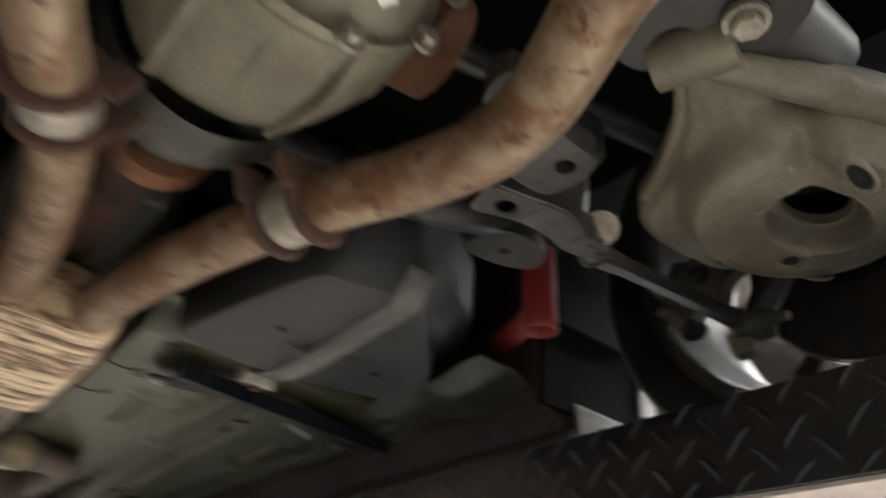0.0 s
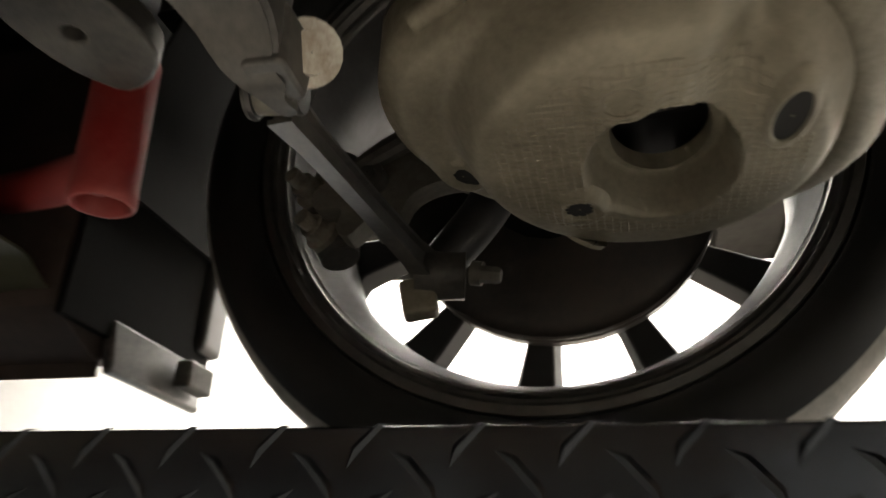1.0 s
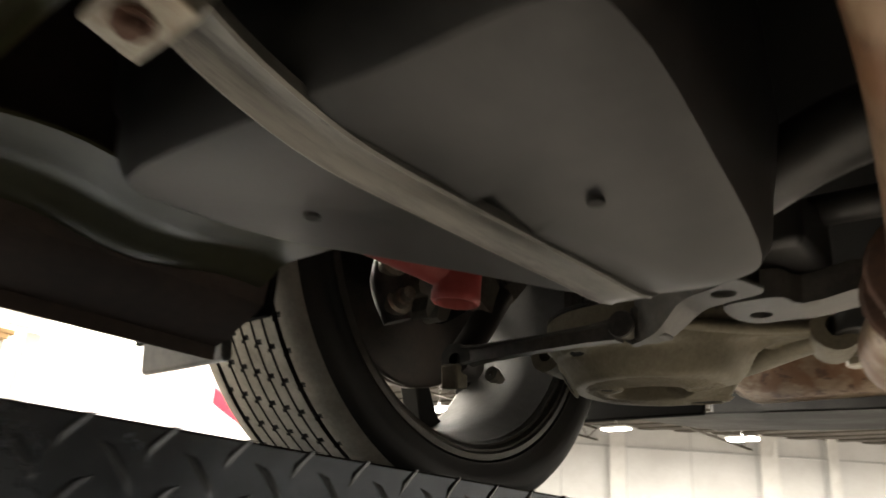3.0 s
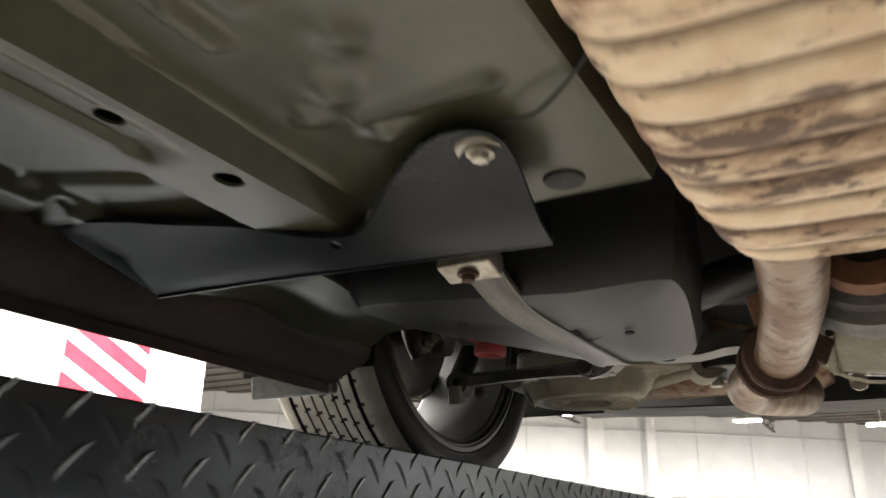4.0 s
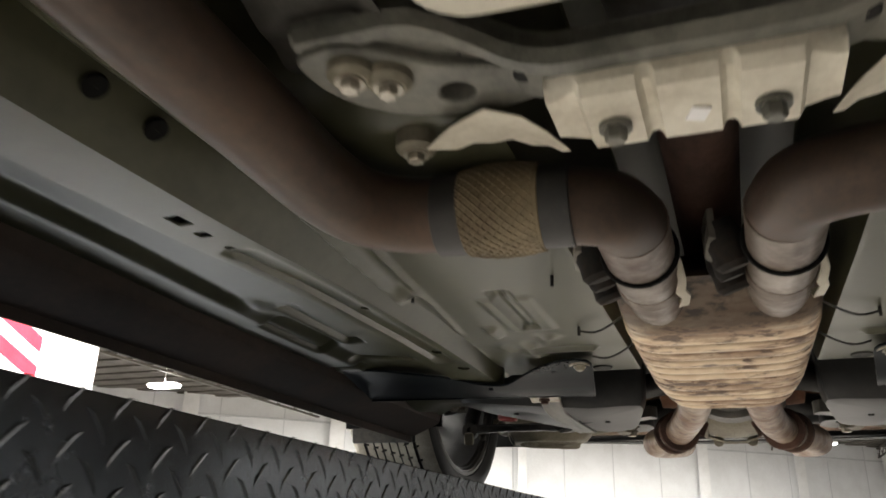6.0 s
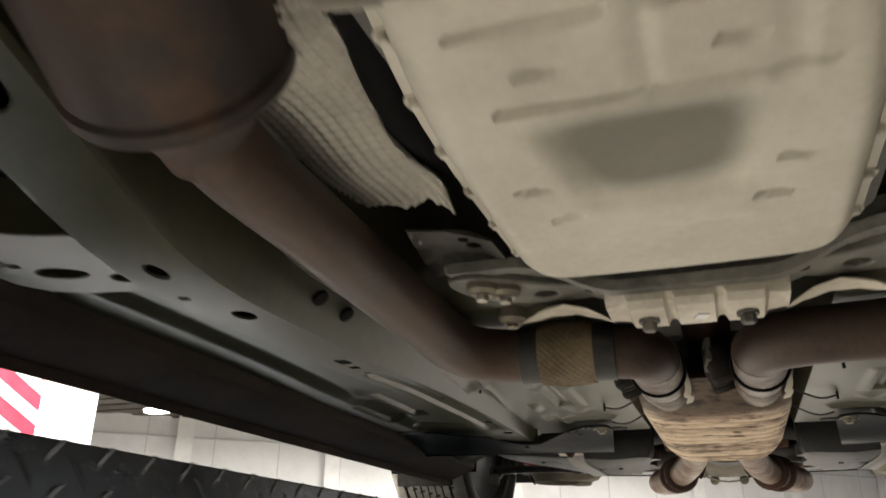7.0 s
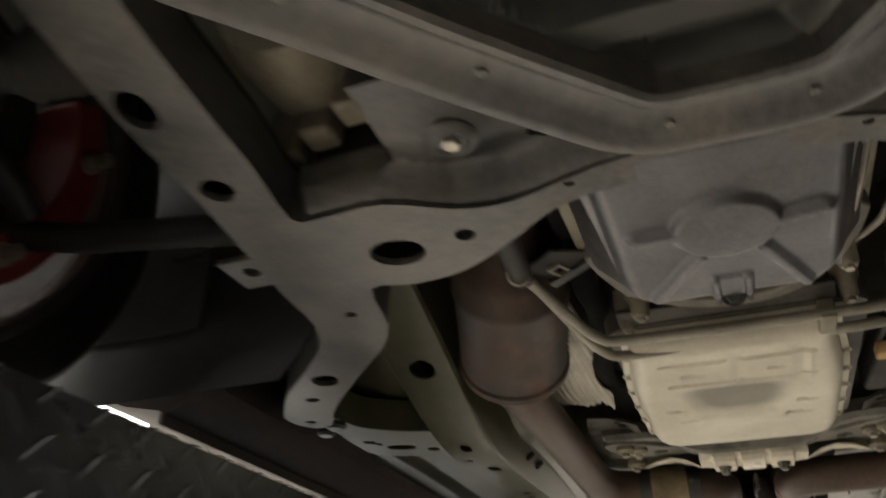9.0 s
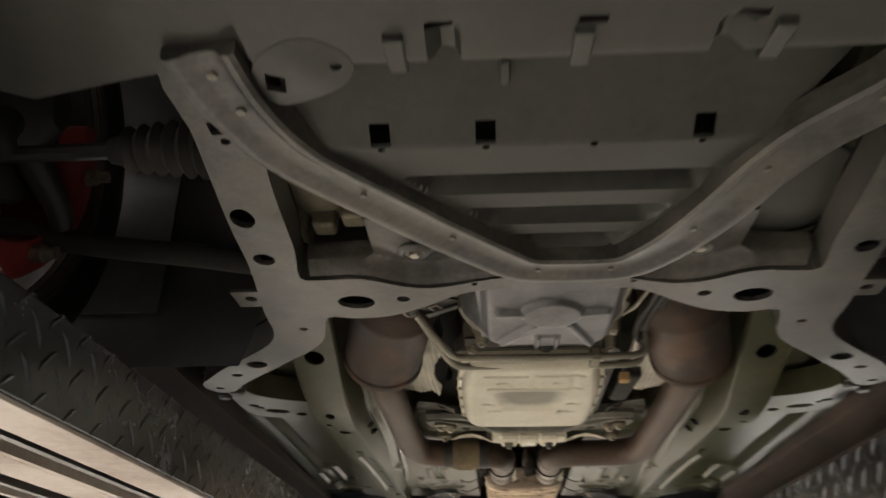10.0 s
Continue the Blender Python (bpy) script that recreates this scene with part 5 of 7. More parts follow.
# woven flex joint on one pipe only
for u in (-0.044, 0.044):
    part("flex_collar", ex(lathe([(0.033, -0.013), (0.0352, -0.012), (0.0352, 0.012), (0.033, 0.013)], 36, pose(-0.156 + u, 1.041 + 0.07 * u, 0.146, 90, 0, 94))), DARK_PAINT, exhaust)
flex = part("flex_joint", ex(lathe([(0.033, -0.034), (0.036, -0.032), (0.0385, -0.018), (0.0395, 0.0), (0.0385, 0.018), (0.036, 0.032), (0.033, 0.034)], 40, pose(-0.156, 1.041, 0.146, 90, 0, 94))), BRAID, exhaust, "woven steel flex joint")
braid = bmesh.new()
for k in range(30):
    for d in (-1, 1):
        pts_ = []
        for j in range(7):
            u = -0.031 + j * 0.0103
            a = 2 * math.pi * k / 30 + d * u * 26
            r = 0.0397 - 0.0036 * (u / 0.031) ** 2
            pts_.append((-0.156 + u, 1.041 + r * math.cos(a) + 0.07 * u, 0.146 + r * math.sin(a)))
        tube(pts_, 0.0011, 5, 1, bm=braid)
part("braid", ex(braid), BRAID, flex)
# resonator
rings = []
for y in np.linspace(1.318, 1.905, 240):
    u = (y - 1.318) / 0.587
    hw = 0.1145 - 0.003 * u - 0.010 * step(0.72, 1.0, u)
    edge = min(u / 0.012, (1 - u) / 0.04, 1.0)
    hw *= 0.90 + 0.10 * math.sqrt(max(edge, 0.0))
    k = ((y - 1.505) / 0.0425) % 1.0 - 0.5
    ribbed = step(1.42, 1.45, y)
    wave = 0.0012 * ribbed * math.cos(2 * math.pi * k) - 0.0058 * ribbed * math.exp(-((abs(k) - 0.5) / 0.09) ** 2) - 0.004 * step(1.44, 1.40, y)
    slope = 0.040 * step(1.412, 1.326, y)
    z0 = 0.1215 - 0.008 * u + slope
    h = (0.105 - 1.15 * slope) * (0.80 + 0.20 * math.sqrt(max(edge, 0.0))) - slope
    ring = []
    for a in [2 * math.pi * j / 48 for j in range(48)]:
        c, q = math.cos(a), math.sin(a)
        e = 0.42
        ring.append(((hw + 0.35 * wave) * math.copysign(abs(c) ** e, c), float(y), z0 + h / 2 + (h / 2 + wave) * math.copysign(abs(q) ** e, q)))
    rings.append(ring)
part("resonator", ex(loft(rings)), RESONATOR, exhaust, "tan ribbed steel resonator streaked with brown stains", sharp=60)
for s in (1, -1):
    if s > 0:
        p = [(-0.055, 1.88, 0.150), (-0.060, 1.98, 0.146), (-0.070, 2.08, 0.141), (-0.086, 2.18, 0.137), (-0.105, 2.28, 0.133), (-0.122, 2.355, 0.131), (-0.147, 2.425, 0.130), (-0.168, 2.475, 0.130), (-0.187, 2.532, 0.131), (-0.195, 2.583, 0.132), (-0.189, 2.636, 0.134), (-0.173, 2.685, 0.138), (-0.15, 2.75, 0.146), (-0.14, 2.84, 0.16), (-0.15, 2.95, 0.20), (-0.22, 3.16, 0.30)]
    else:
        p = [(-0.052, 1.88, 0.150), (-0.055, 2.0, 0.145), (-0.063, 2.12, 0.140), (-0.076, 2.22, 0.135), (-0.099, 2.33, 0.131), (-0.119, 2.38, 0.130), (-0.145, 2.44, 0.130), (-0.175, 2.52, 0.131), (-0.19, 2.60, 0.133), (-0.185, 2.68, 0.137), (-0.17, 2.78, 0.146), (-0.165, 2.88, 0.16), (-0.19, 3.0, 0.20), (-0.24, 3.16, 0.30)]
    on_pipe = lambda y: line([(q[1], q[0]) for q in p[:8]], y)
    part("rear_pipe", ex(flip(tube(p, 0.0315, 24, 8), s)), EXHAUST, exhaust, "tan rust-flecked rear pipe")
    for y in (2.336, 2.388):
        x = on_pipe(y)
        m = pose(x, y, 0.1312, -90, 0, 17)
        part("clamp_flange", ex(flip(lathe([(0.032, -0.006), (0.043, -0.005), (0.046, 0.0), (0.043, 0.005), (0.032, 0.006)], 24, m), s)), RUST, exhaust, "rusty clamp flange")
        part("flange_ear", ex(flip(block((0.03, 0.012, 0.036), pose(x + 0.045, y + 0.014, 0.140, 0, 25, 17)), s)), RUST, exhaust, bevel=0.004)
    part("clamp_band", ex(flip(lathe([(0.0335, -0.019), (0.0365, -0.018), (0.0365, 0.018), (0.0335, 0.019)], 24, pose(on_pipe(2.362), 2.362, 0.1312, -90, 0, 17)), s)), ZINC, exhaust, "pale clamp band")
    part("muffler", ex(flip(lathe([(0.02, -0.26), (0.10, -0.25), (0.115, -0.22), (0.115, 0.22), (0.10, 0.25), (0.02, 0.26)], 28, pose(-0.36, 3.28, 0.36, 0, 90)), s)), EXHAUST, exhaust)

# ---- heat shields over the tunnel ----
shield = thing("tunnel_heat_shield", "dimpled aluminium foil heat shield beside the transmission", "heat shield", (-0.2, 0.6, 0.2))
def dimple(x, y):
    return 0.0036 * math.sin((x + y) * 310) * math.sin((x - y) * 310)
for s in (1, -1):
    edge = [(-0.275, 0.30), (-0.200, 0.30), (-0.186, 0.42), (-0.180, 0.488), (-0.198, 0.556), (-0.204, 0.600), (-0.199, 0.652), (-0.193, 0.692), (-0.203, 0.760), (-0.211, 0.741), (-0.219, 0.728), (-0.239, 0.737), (-0.262, 0.727), (-0.288, 0.742), (-0.300, 0.70), (-0.302, 0.64), (-0.302, 0.5), (-0.298, 0.4)]
    f = lambda x, y: 0.217 + 0.012 * step(-0.25, -0.31, x) + 0.003 * math.sin(y * 40 + 9 * x) + dimple(x, y) + 0.03 * step(0.50, 0.3, y)
    bm = flip(plate(edge, [], f, 0.0012, grid=0.0022), s)
    bmesh.ops.translate(bm, vec=(0.2, -0.6, -0.2), verts=bm.verts[:])
    part("foil", bm, FOIL, shield, sharp=80)

for s in (1, -1):
    outl = [(-0.250, 0.750), (-0.217, 0.765), (-0.173, 0.775), (-0.172, 0.84), (-0.20, 0.862), (-0.228, 0.858), (-0.238, 0.874), (-0.250, 0.872), (-0.258, 0.890), (-0.270, 0.886), (-0.268, 0.85), (-0.262, 0.812)]
    bm = flip(plate(outl, [circle(-0.206, 0.790, 0.006), circle(-0.200, 0.806, 0.008)], lambda x, y: 0.202 + 0.004 * math.sin(y * 150) * step(-0.235, -0.26, x) - 0.012 * step(-0.20, -0.172, x), 0.002, grid=0.006), s)
    bmesh.ops.translate(bm, vec=(0.2, -0.6, -0.2), verts=bm.verts[:])
    part("shield_flange", bm, CASE, shield, "dusty bolted flange with two holes")

# ---- propshaft ----
shaft = thing("propeller_shaft", "rust-brown propeller shaft along the tunnel", "drive shaft", (0, 1.4, 0.27))
part("tube", tube([(0, y, 0) for y in (-0.45, 0.0, 0.5, 0.86)], 0.038, 20, 2), RUST, shaft)
part("flange", lathe([(0.04, -0.02), (0.066, -0.018), (0.068, 0.018), (0.05, 0.022)], 24, pose(0, 0.83, -0.03, -90)), ORANGE_RUST, shaft)

# ---- fuel tank ----
tank = thing("fuel_tank", "dark grey plastic fuel tank held by steel straps", "fuel tank", (0, 2.1, 0.13))


def tk(bm):
    bmesh.ops.translate(bm, vec=(0, -2.1, -0.13), verts=bm.verts[:])
    return bm


for s in (1, -1):
    lower = [(-0.152, 1.985), (-0.170, 2.12), (-0.198, 2.262), (-0.228, 2.294), (-0.300, 2.303), (-0.352, 2.285), (-0.418, 2.200), (-0.462, 2.145), (-0.508, 2.085), (-0.528, 2.01), (-0.508, 1.958), (-0.34, 1.948), (-0.18, 1.955)]
    upper_ = [(-0.150, 1.985), (-0.165, 2.12), (-0.194, 2.272), (-0.225, 2.306), (-0.295, 2.314), (-0.36, 2.292), (-0.44, 2.225), (-0.50, 2.178), (-0.548, 2.11), (-0.566, 2.02), (-0.548, 1.962), (-0.34, 1.952), (-0.172, 1.957)]

    def grow(d, z, form=lower):
        cx, cy = -0.33, 2.10
        return [(cx + (x - cx) * (1 + d), cy + (y - cy) * (1 + d * 1.4), z(x) if callable(z) else z) for x, y in curve2(form, 4)]
    zb = lambda x: line([(-0.57, 0.150), (-0.45, 0.140), (-0.35, 0.131), (-0.24, 0.1235), (-0.18, 0.128)], x)
    rings = [grow(-0.6, zb), grow(-0.12, zb), grow(-0.04, lambda x: zb(x) + 0.004), grow(0.0, lambda x: zb(x) + 0.020), grow(0.015, lambda x: zb(x) + 0.050), grow(0.0, lambda x: zb(x) + 0.075, upper_), grow(0.02, lambda x: zb(x) + 0.11, upper_), grow(0.0, lambda x: 0.31, upper_)]
    shell = part("tank_shell", tk(flip(loft(rings), s)), TANK, tank, "smooth dark grey plastic shell")
    for x, y in ((-0.244, 2.114), (-0.425, 2.059)):
        # Disc in shade colour stands for the hole in the shell.
        part("drain_hole_disc", tk(flip(lathe([(0.0005, -0.0006), (0.0052, -0.0006), (0.0056, 0.002)], 14, pose(x, y, zb(x) - 0.0002)), s)), CAVITY_SHADE, shell)
    sp = [(-0.318, 1.885, 0.150), (-0.322, 1.93, 0.136), (-0.325, 2.0, 0.1255), (-0.321, 2.1, 0.1235), (-0.317, 2.2, 0.1235), (-0.315, 2.285, 0.127), (-0.314, 2.316, 0.16)]
    rings = []
    for x, y, z in curve2(sp, 4, closed=False):
        rings.append([(x + u, y, z + v) for u, v in ((-0.019, 0.006), (-0.019, -0.0005), (-0.0165, -0.0015), (-0.014, 0.0), (0.014, 0.0), (0.0165, -0.0015), (0.019, -0.0005), (0.019, 0.006))])
    part("tank_strap", tk(flip(loft(rings), s)), STRAP, tank, "grey pressed-steel strap")
    part("strap_bracket", tk(flip(block((0.055, 0.03, 0.022), pose(-0.322, 1.882, 0.145, -15)), s)), ZINC, tank, bevel=0.003)
    bolt("strap_bolt", (-0.322 * s, -0.222, 0.004), 0.007, 0.008, RUST, tank)

for s in (1, -1):
    cb = thing("tank_crossbar", "dark painted steel crossbar in front of the fuel tank", "bracket", (0, 1.8, 0.14), "tank crossbars")
    top = curve2([(-0.635, 1.665), (-0.60, 1.672), (-0.54, 1.70), (-0.47, 1.728), (-0.42, 1.755), (-0.37, 1.765), (-0.335, 1.745), (-0.295, 1.712), (-0.25, 1.685), (-0.222, 1.684), (-0.203, 1.705), (-0.210, 1.767), (-0.218, 1.826)], 3, closed=False)
    outl = top + [(-0.33, 1.815), (-0.50, 1.80), (-0.634, 1.792)]
    f = lambda x, y: line([(1.69, 0.160), (1.74, 0.150), (1.79, 0.131), (1.83, 0.128)], y) + 0.0
    bm = flip(plate(outl, [circle(-0.393, 1.772, 0.005)], f, 0.004, grid=0.02), s)
    bmesh.ops.translate(bm, vec=(0, -1.8, -0.14), verts=bm.verts[:])
    part("plate", bm, BAR_PAINT, cb, bevel=0.0012)
    lip = loft([[(x, y - 1.8, 0.128 + v - 0.14) for y, v in ((yy, 0.0), (yy + 0.003, 0.0), (yy + 0.003, 0.025), (yy, 0.025))] for x, yy in ((-0.634, 1.792), (-0.5, 1.80), (-0.33, 1.815), (-0.219, 1.826))])
    part("lip", flip(lip, s), BAR_PAINT, cb)
    for x, y in ((-0.223, 1.709), (-0.60, 1.755)):
        part("boss", flip(lathe([(0.008, 0.0), (0.017, -0.002), (0.019, 0.004)], 20, pose(x, y - 1.8, 0.158 - 0.14)), s), ZINC, cb)
        bolt("bolt", (s * x, y - 1.8, 0.156 - 0.14), 0.007, 0.007, ZINC, cb)

# floor pan drain plugs and threaded studs
for s in (1, -1):
    plug = part("drain_plug", lathe([(0.001, -0.002), (0.016, -0.002), (0.0175, 0.0015)], 22, pose(-0.202 * s, 1.814 - 1.3, floor_z(0.202, 1.814) - 0.1705)), RUBBER, body)
    for x, y in ((-0.19, 1.536), (-0.176, 1.305), (-0.356, 1.321)):
        part("stud", tube([(s * x, y - 1.3, 0.02), (s * x, y - 1.3, -0.007)], 0.0022, 8, 1), RUBBER, body)

# ---- rear differential ----
diff = thing("rear_differential", "dusty cast aluminium rear differential", "differential", (0, 2.5, 0.2))
rings = []
for y, r, z in ((-0.22, 0.045, 0.07), (-0.16, 0.055, 0.065), (-0.12, 0.085, 0.06), (-0.07, 0.108, 0.058), (0.0, 0.122, 0.06), (0.07, 0.118, 0.06), (0.10, 0.10, 0.065), (0.13, 0.095, 0.07), (0.17, 0.05, 0.07)):
    rings.append([(r * 1.05 * math.copysign(abs(math.cos(a)) ** 0.8, math.cos(a)), y, z + r * math.copysign(abs(math.sin(a)) ** 0.8, math.sin(a))) for a in [2 * math.pi * k / 32 for k in range(32)]])
part("case", loft(rings), CAST, diff)
part("pinion_nose", lathe([(0.030, -0.30), (0.044, -0.298), (0.046, -0.275), (0.058, -0.272), (0.060, -0.250), (0.074, -0.246), (0.076, -0.222), (0.092, -0.216), (0.094, -0.19), (0.108, -0.184), (0.110, -0.12)], 40, pose(0, 0, 0.062, -90)), CASE, diff, "stepped oily pinion housing")
part("cover", lathe([(0.128, -0.008), (0.132, 0.0), (0.128, 0.008)], 32, pose(0, 0.075, 0.06, -90)), CAST, diff)
for k in range(10):
    a = 2 * math.pi * k / 10
    bolt("cover_bolt", (0.13 * math.cos(a), 0.085, 0.06 + 0.13 * math.sin(a)), 0.009, 0.012, ZINC, diff, rot=(90, 0, 0))
for x in (-0.06, 0.0, 0.06):
    part("case_rib", tube([(x, -0.1, -0.03), (x * 1.1, 0.0, -0.058), (x, 0.08, -0.045)], 0.006, 8, 4), CAST, diff)
part("breather_tag", block((0.075, 0.014, 0.004), pose(-0.02, 0.14, -0.045, 10, 0, 35)), WHITE_STEEL, diff, "pale tag strip", bevel=0.001)
for s in (1, -1):
    part("output_flange", flip(lathe([(0.06, 0.0), (0.055, 0.05), (0.035, 0.055)], 24, pose(-0.115, 0.02, 0.07, 0, -90)), s), ORANGE_RUST, diff)
    part("half_shaft", flip(tube([(-0.15, 0.02, 0.07), (-0.45, 0.06, 0.10), (-0.62, 0.08, 0.13)], 0.016, 12, 3), s), DARK_PAINT, diff)

# ---- rear subframe ----
def rounded_box(hx, hy, r, z, cx, cy):
    return [(cx + x, cy + y, h) for x, y, h in rounded(hx, -hy, hy, r, z)]


rear_subframe = thing("rear_subframe", "dusty grey steel rear subframe with round holes", "subframe", (0, 2.55, 0.19))


def rs(bm):
    bmesh.ops.translate(bm, vec=(0, -2.55, -0.19), verts=bm.verts[:])
    return bm


for s in (1, -1):
    arm_z = lambda x, y: line([(-0.43, 0.154), (-0.40, 0.156), (-0.385, 0.160), (-0.372, 0.170), (-0.358, 0.179), (-0.342, 0.183), (-0.27, 0.184)], x)
    front = [(-0.289, 2.432), (-0.321, 2.446), (-0.352, 2.457), (-0.372, 2.468), (-0.395, 2.478), (-0.412, 2.487)]
    back = [(-0.389, 2.503), (-0.378, 2.507), (-0.362, 2.506), (-0.342, 2.497), (-0.314, 2.488), (-0.284, 2.481)]
    outl = curve2(front + [(-0.426, 2.494), (-0.424, 2.503), (-0.413, 2.500), (-0.402, 2.505)] + back + [(-0.277, 2.468), (-0.281, 2.450)], 3)
    part("side_arm", rs(flip(plate(outl, [circle(-0.312, 2.463, 0.0125, 0.0115)], arm_z, 0.004, grid=0.006), s)), FRAME_PAINT, rear_subframe, "dusty bent sheet arm with a round hole", bevel=0.0015)
    for edge, lean in ((front, -0.022), (back, 0.006)):
        e_ = curve2(edge, 4, closed=False)
        wall = loft([[(x, y + d, arm_z(x, y) + h) for d, h in ((0, 0.0015), (lean * 0.15, 0.010), (lean, 0.075), (lean + 0.003, 0.075), (lean * 0.15 + 0.003, 0.010), (0.003, 0.003))] for x, y in e_])
        part("arm_wall", rs(flip(wall, s)), FRAME_PAINT, rear_subframe)
    outl = curve2([(-0.330, 2.508), (-0.299, 2.501), (-0.272, 2.506), (-0.262, 2.535), (-0.20, 2.55), (-0.19, 2.60), (-0.25, 2.588), (-0.29, 2.582), (-0.323, 2.580), (-0.337, 2.55)], 3)
    part("side_plate", rs(flip(plate(outl, [circle(-0.309, 2.552, 0.011)], lambda x, y: 0.186 + 0.012 * step(-0.27, -0.20, x), 0.03, grid=0.015), s)), FRAME_PAINT, rear_subframe, bevel=0.004, segments=3)
    part("side_box", rs(flip(block((0.13, 0.10, 0.06), pose(-0.30, 2.51, 0.25)), s)), DARK_PAINT, rear_subframe, bevel=0.01)
    part("clevis_block", rs(flip(loft([rounded_box(0.018, 0.013, 0.006, z, -0.402, 2.498) for z in (0.158, 0.164)] + [rounded_box(0.024, 0.020, 0.008, 0.19, -0.396, 2.494)]), s)), FRAME_PAINT, rear_subframe, bevel=0.003)
    for d in (-0.014, 0.014):
        part("clevis_ear", rs(flip(lathe([(0.0005, -0.0025), (0.014, -0.0025), (0.015, 0.0), (0.014, 0.0025), (0.0005, 0.0025)], 24, pose(-0.426, 2.4865 + d, 0.172, 90, 0, 6)), s)), FRAME_PAINT, rear_subframe)
    part("front_tube", rs(flip(tube([(-0.01, 2.30, 0.25), (-0.16, 2.31, 0.235), (-0.27, 2.36, 0.225), (-0.36, 2.375, 0.24), (-0.42, 2.37, 0.255)], 0.028, 16, 5), s)), DARK_PAINT, rear_subframe)
    part("body_mount", rs(flip(plate(curve2([(-0.36, 2.33), (-0.42, 2.33), (-0.46, 2.36), (-0.43, 2.40), (-0.37, 2.39)], 4), [circle(-0.403, 2.359, 0.007)], 0.214, 0.02), s)), FRAME_PAINT, rear_subframe, bevel=0.004)
    part("rear_tube", rs(flip(tube([(0.0, 2.80, 0.27), (-0.15, 2.79, 0.25), (-0.28, 2.77, 0.235), (-0.42, 2.76, 0.26)], 0.04, 16, 5), s)), DARK_PAINT, rear_subframe)
    part("pivot_bracket", rs(flip(plate(curve2([(-0.215, 2.70), (-0.235, 2.675), (-0.27, 2.68), (-0.295, 2.73), (-0.325, 2.775), (-0.30, 2.82), (-0.25, 2.83), (-0.215, 2.79)], 3), [circle(-0.262, 2.715, 0.014, 0.02)], 0.195, 0.03), s)), DARK_PAINT, rear_subframe, bevel=0.004)
    bolt("pivot_bolt", (-0.277 * s, 2.773 - 2.55, 0.0), 0.013, 0.014, ZINC, rear_subframe)
    # toe link bolt head with washer
    part("eccentric_washer", rs(flip(lathe([(0.0005, -0.010), (0.012, -0.010), (0.0125, -0.004), (0.019, -0.004), (0.0195, 0.004), (0.012, 0.012)], 20, pose(-0.41, 2.511, 0.183, 35, -50, 0)), s)), ZINC, rear_subframe, "large pale eccentric bolt")

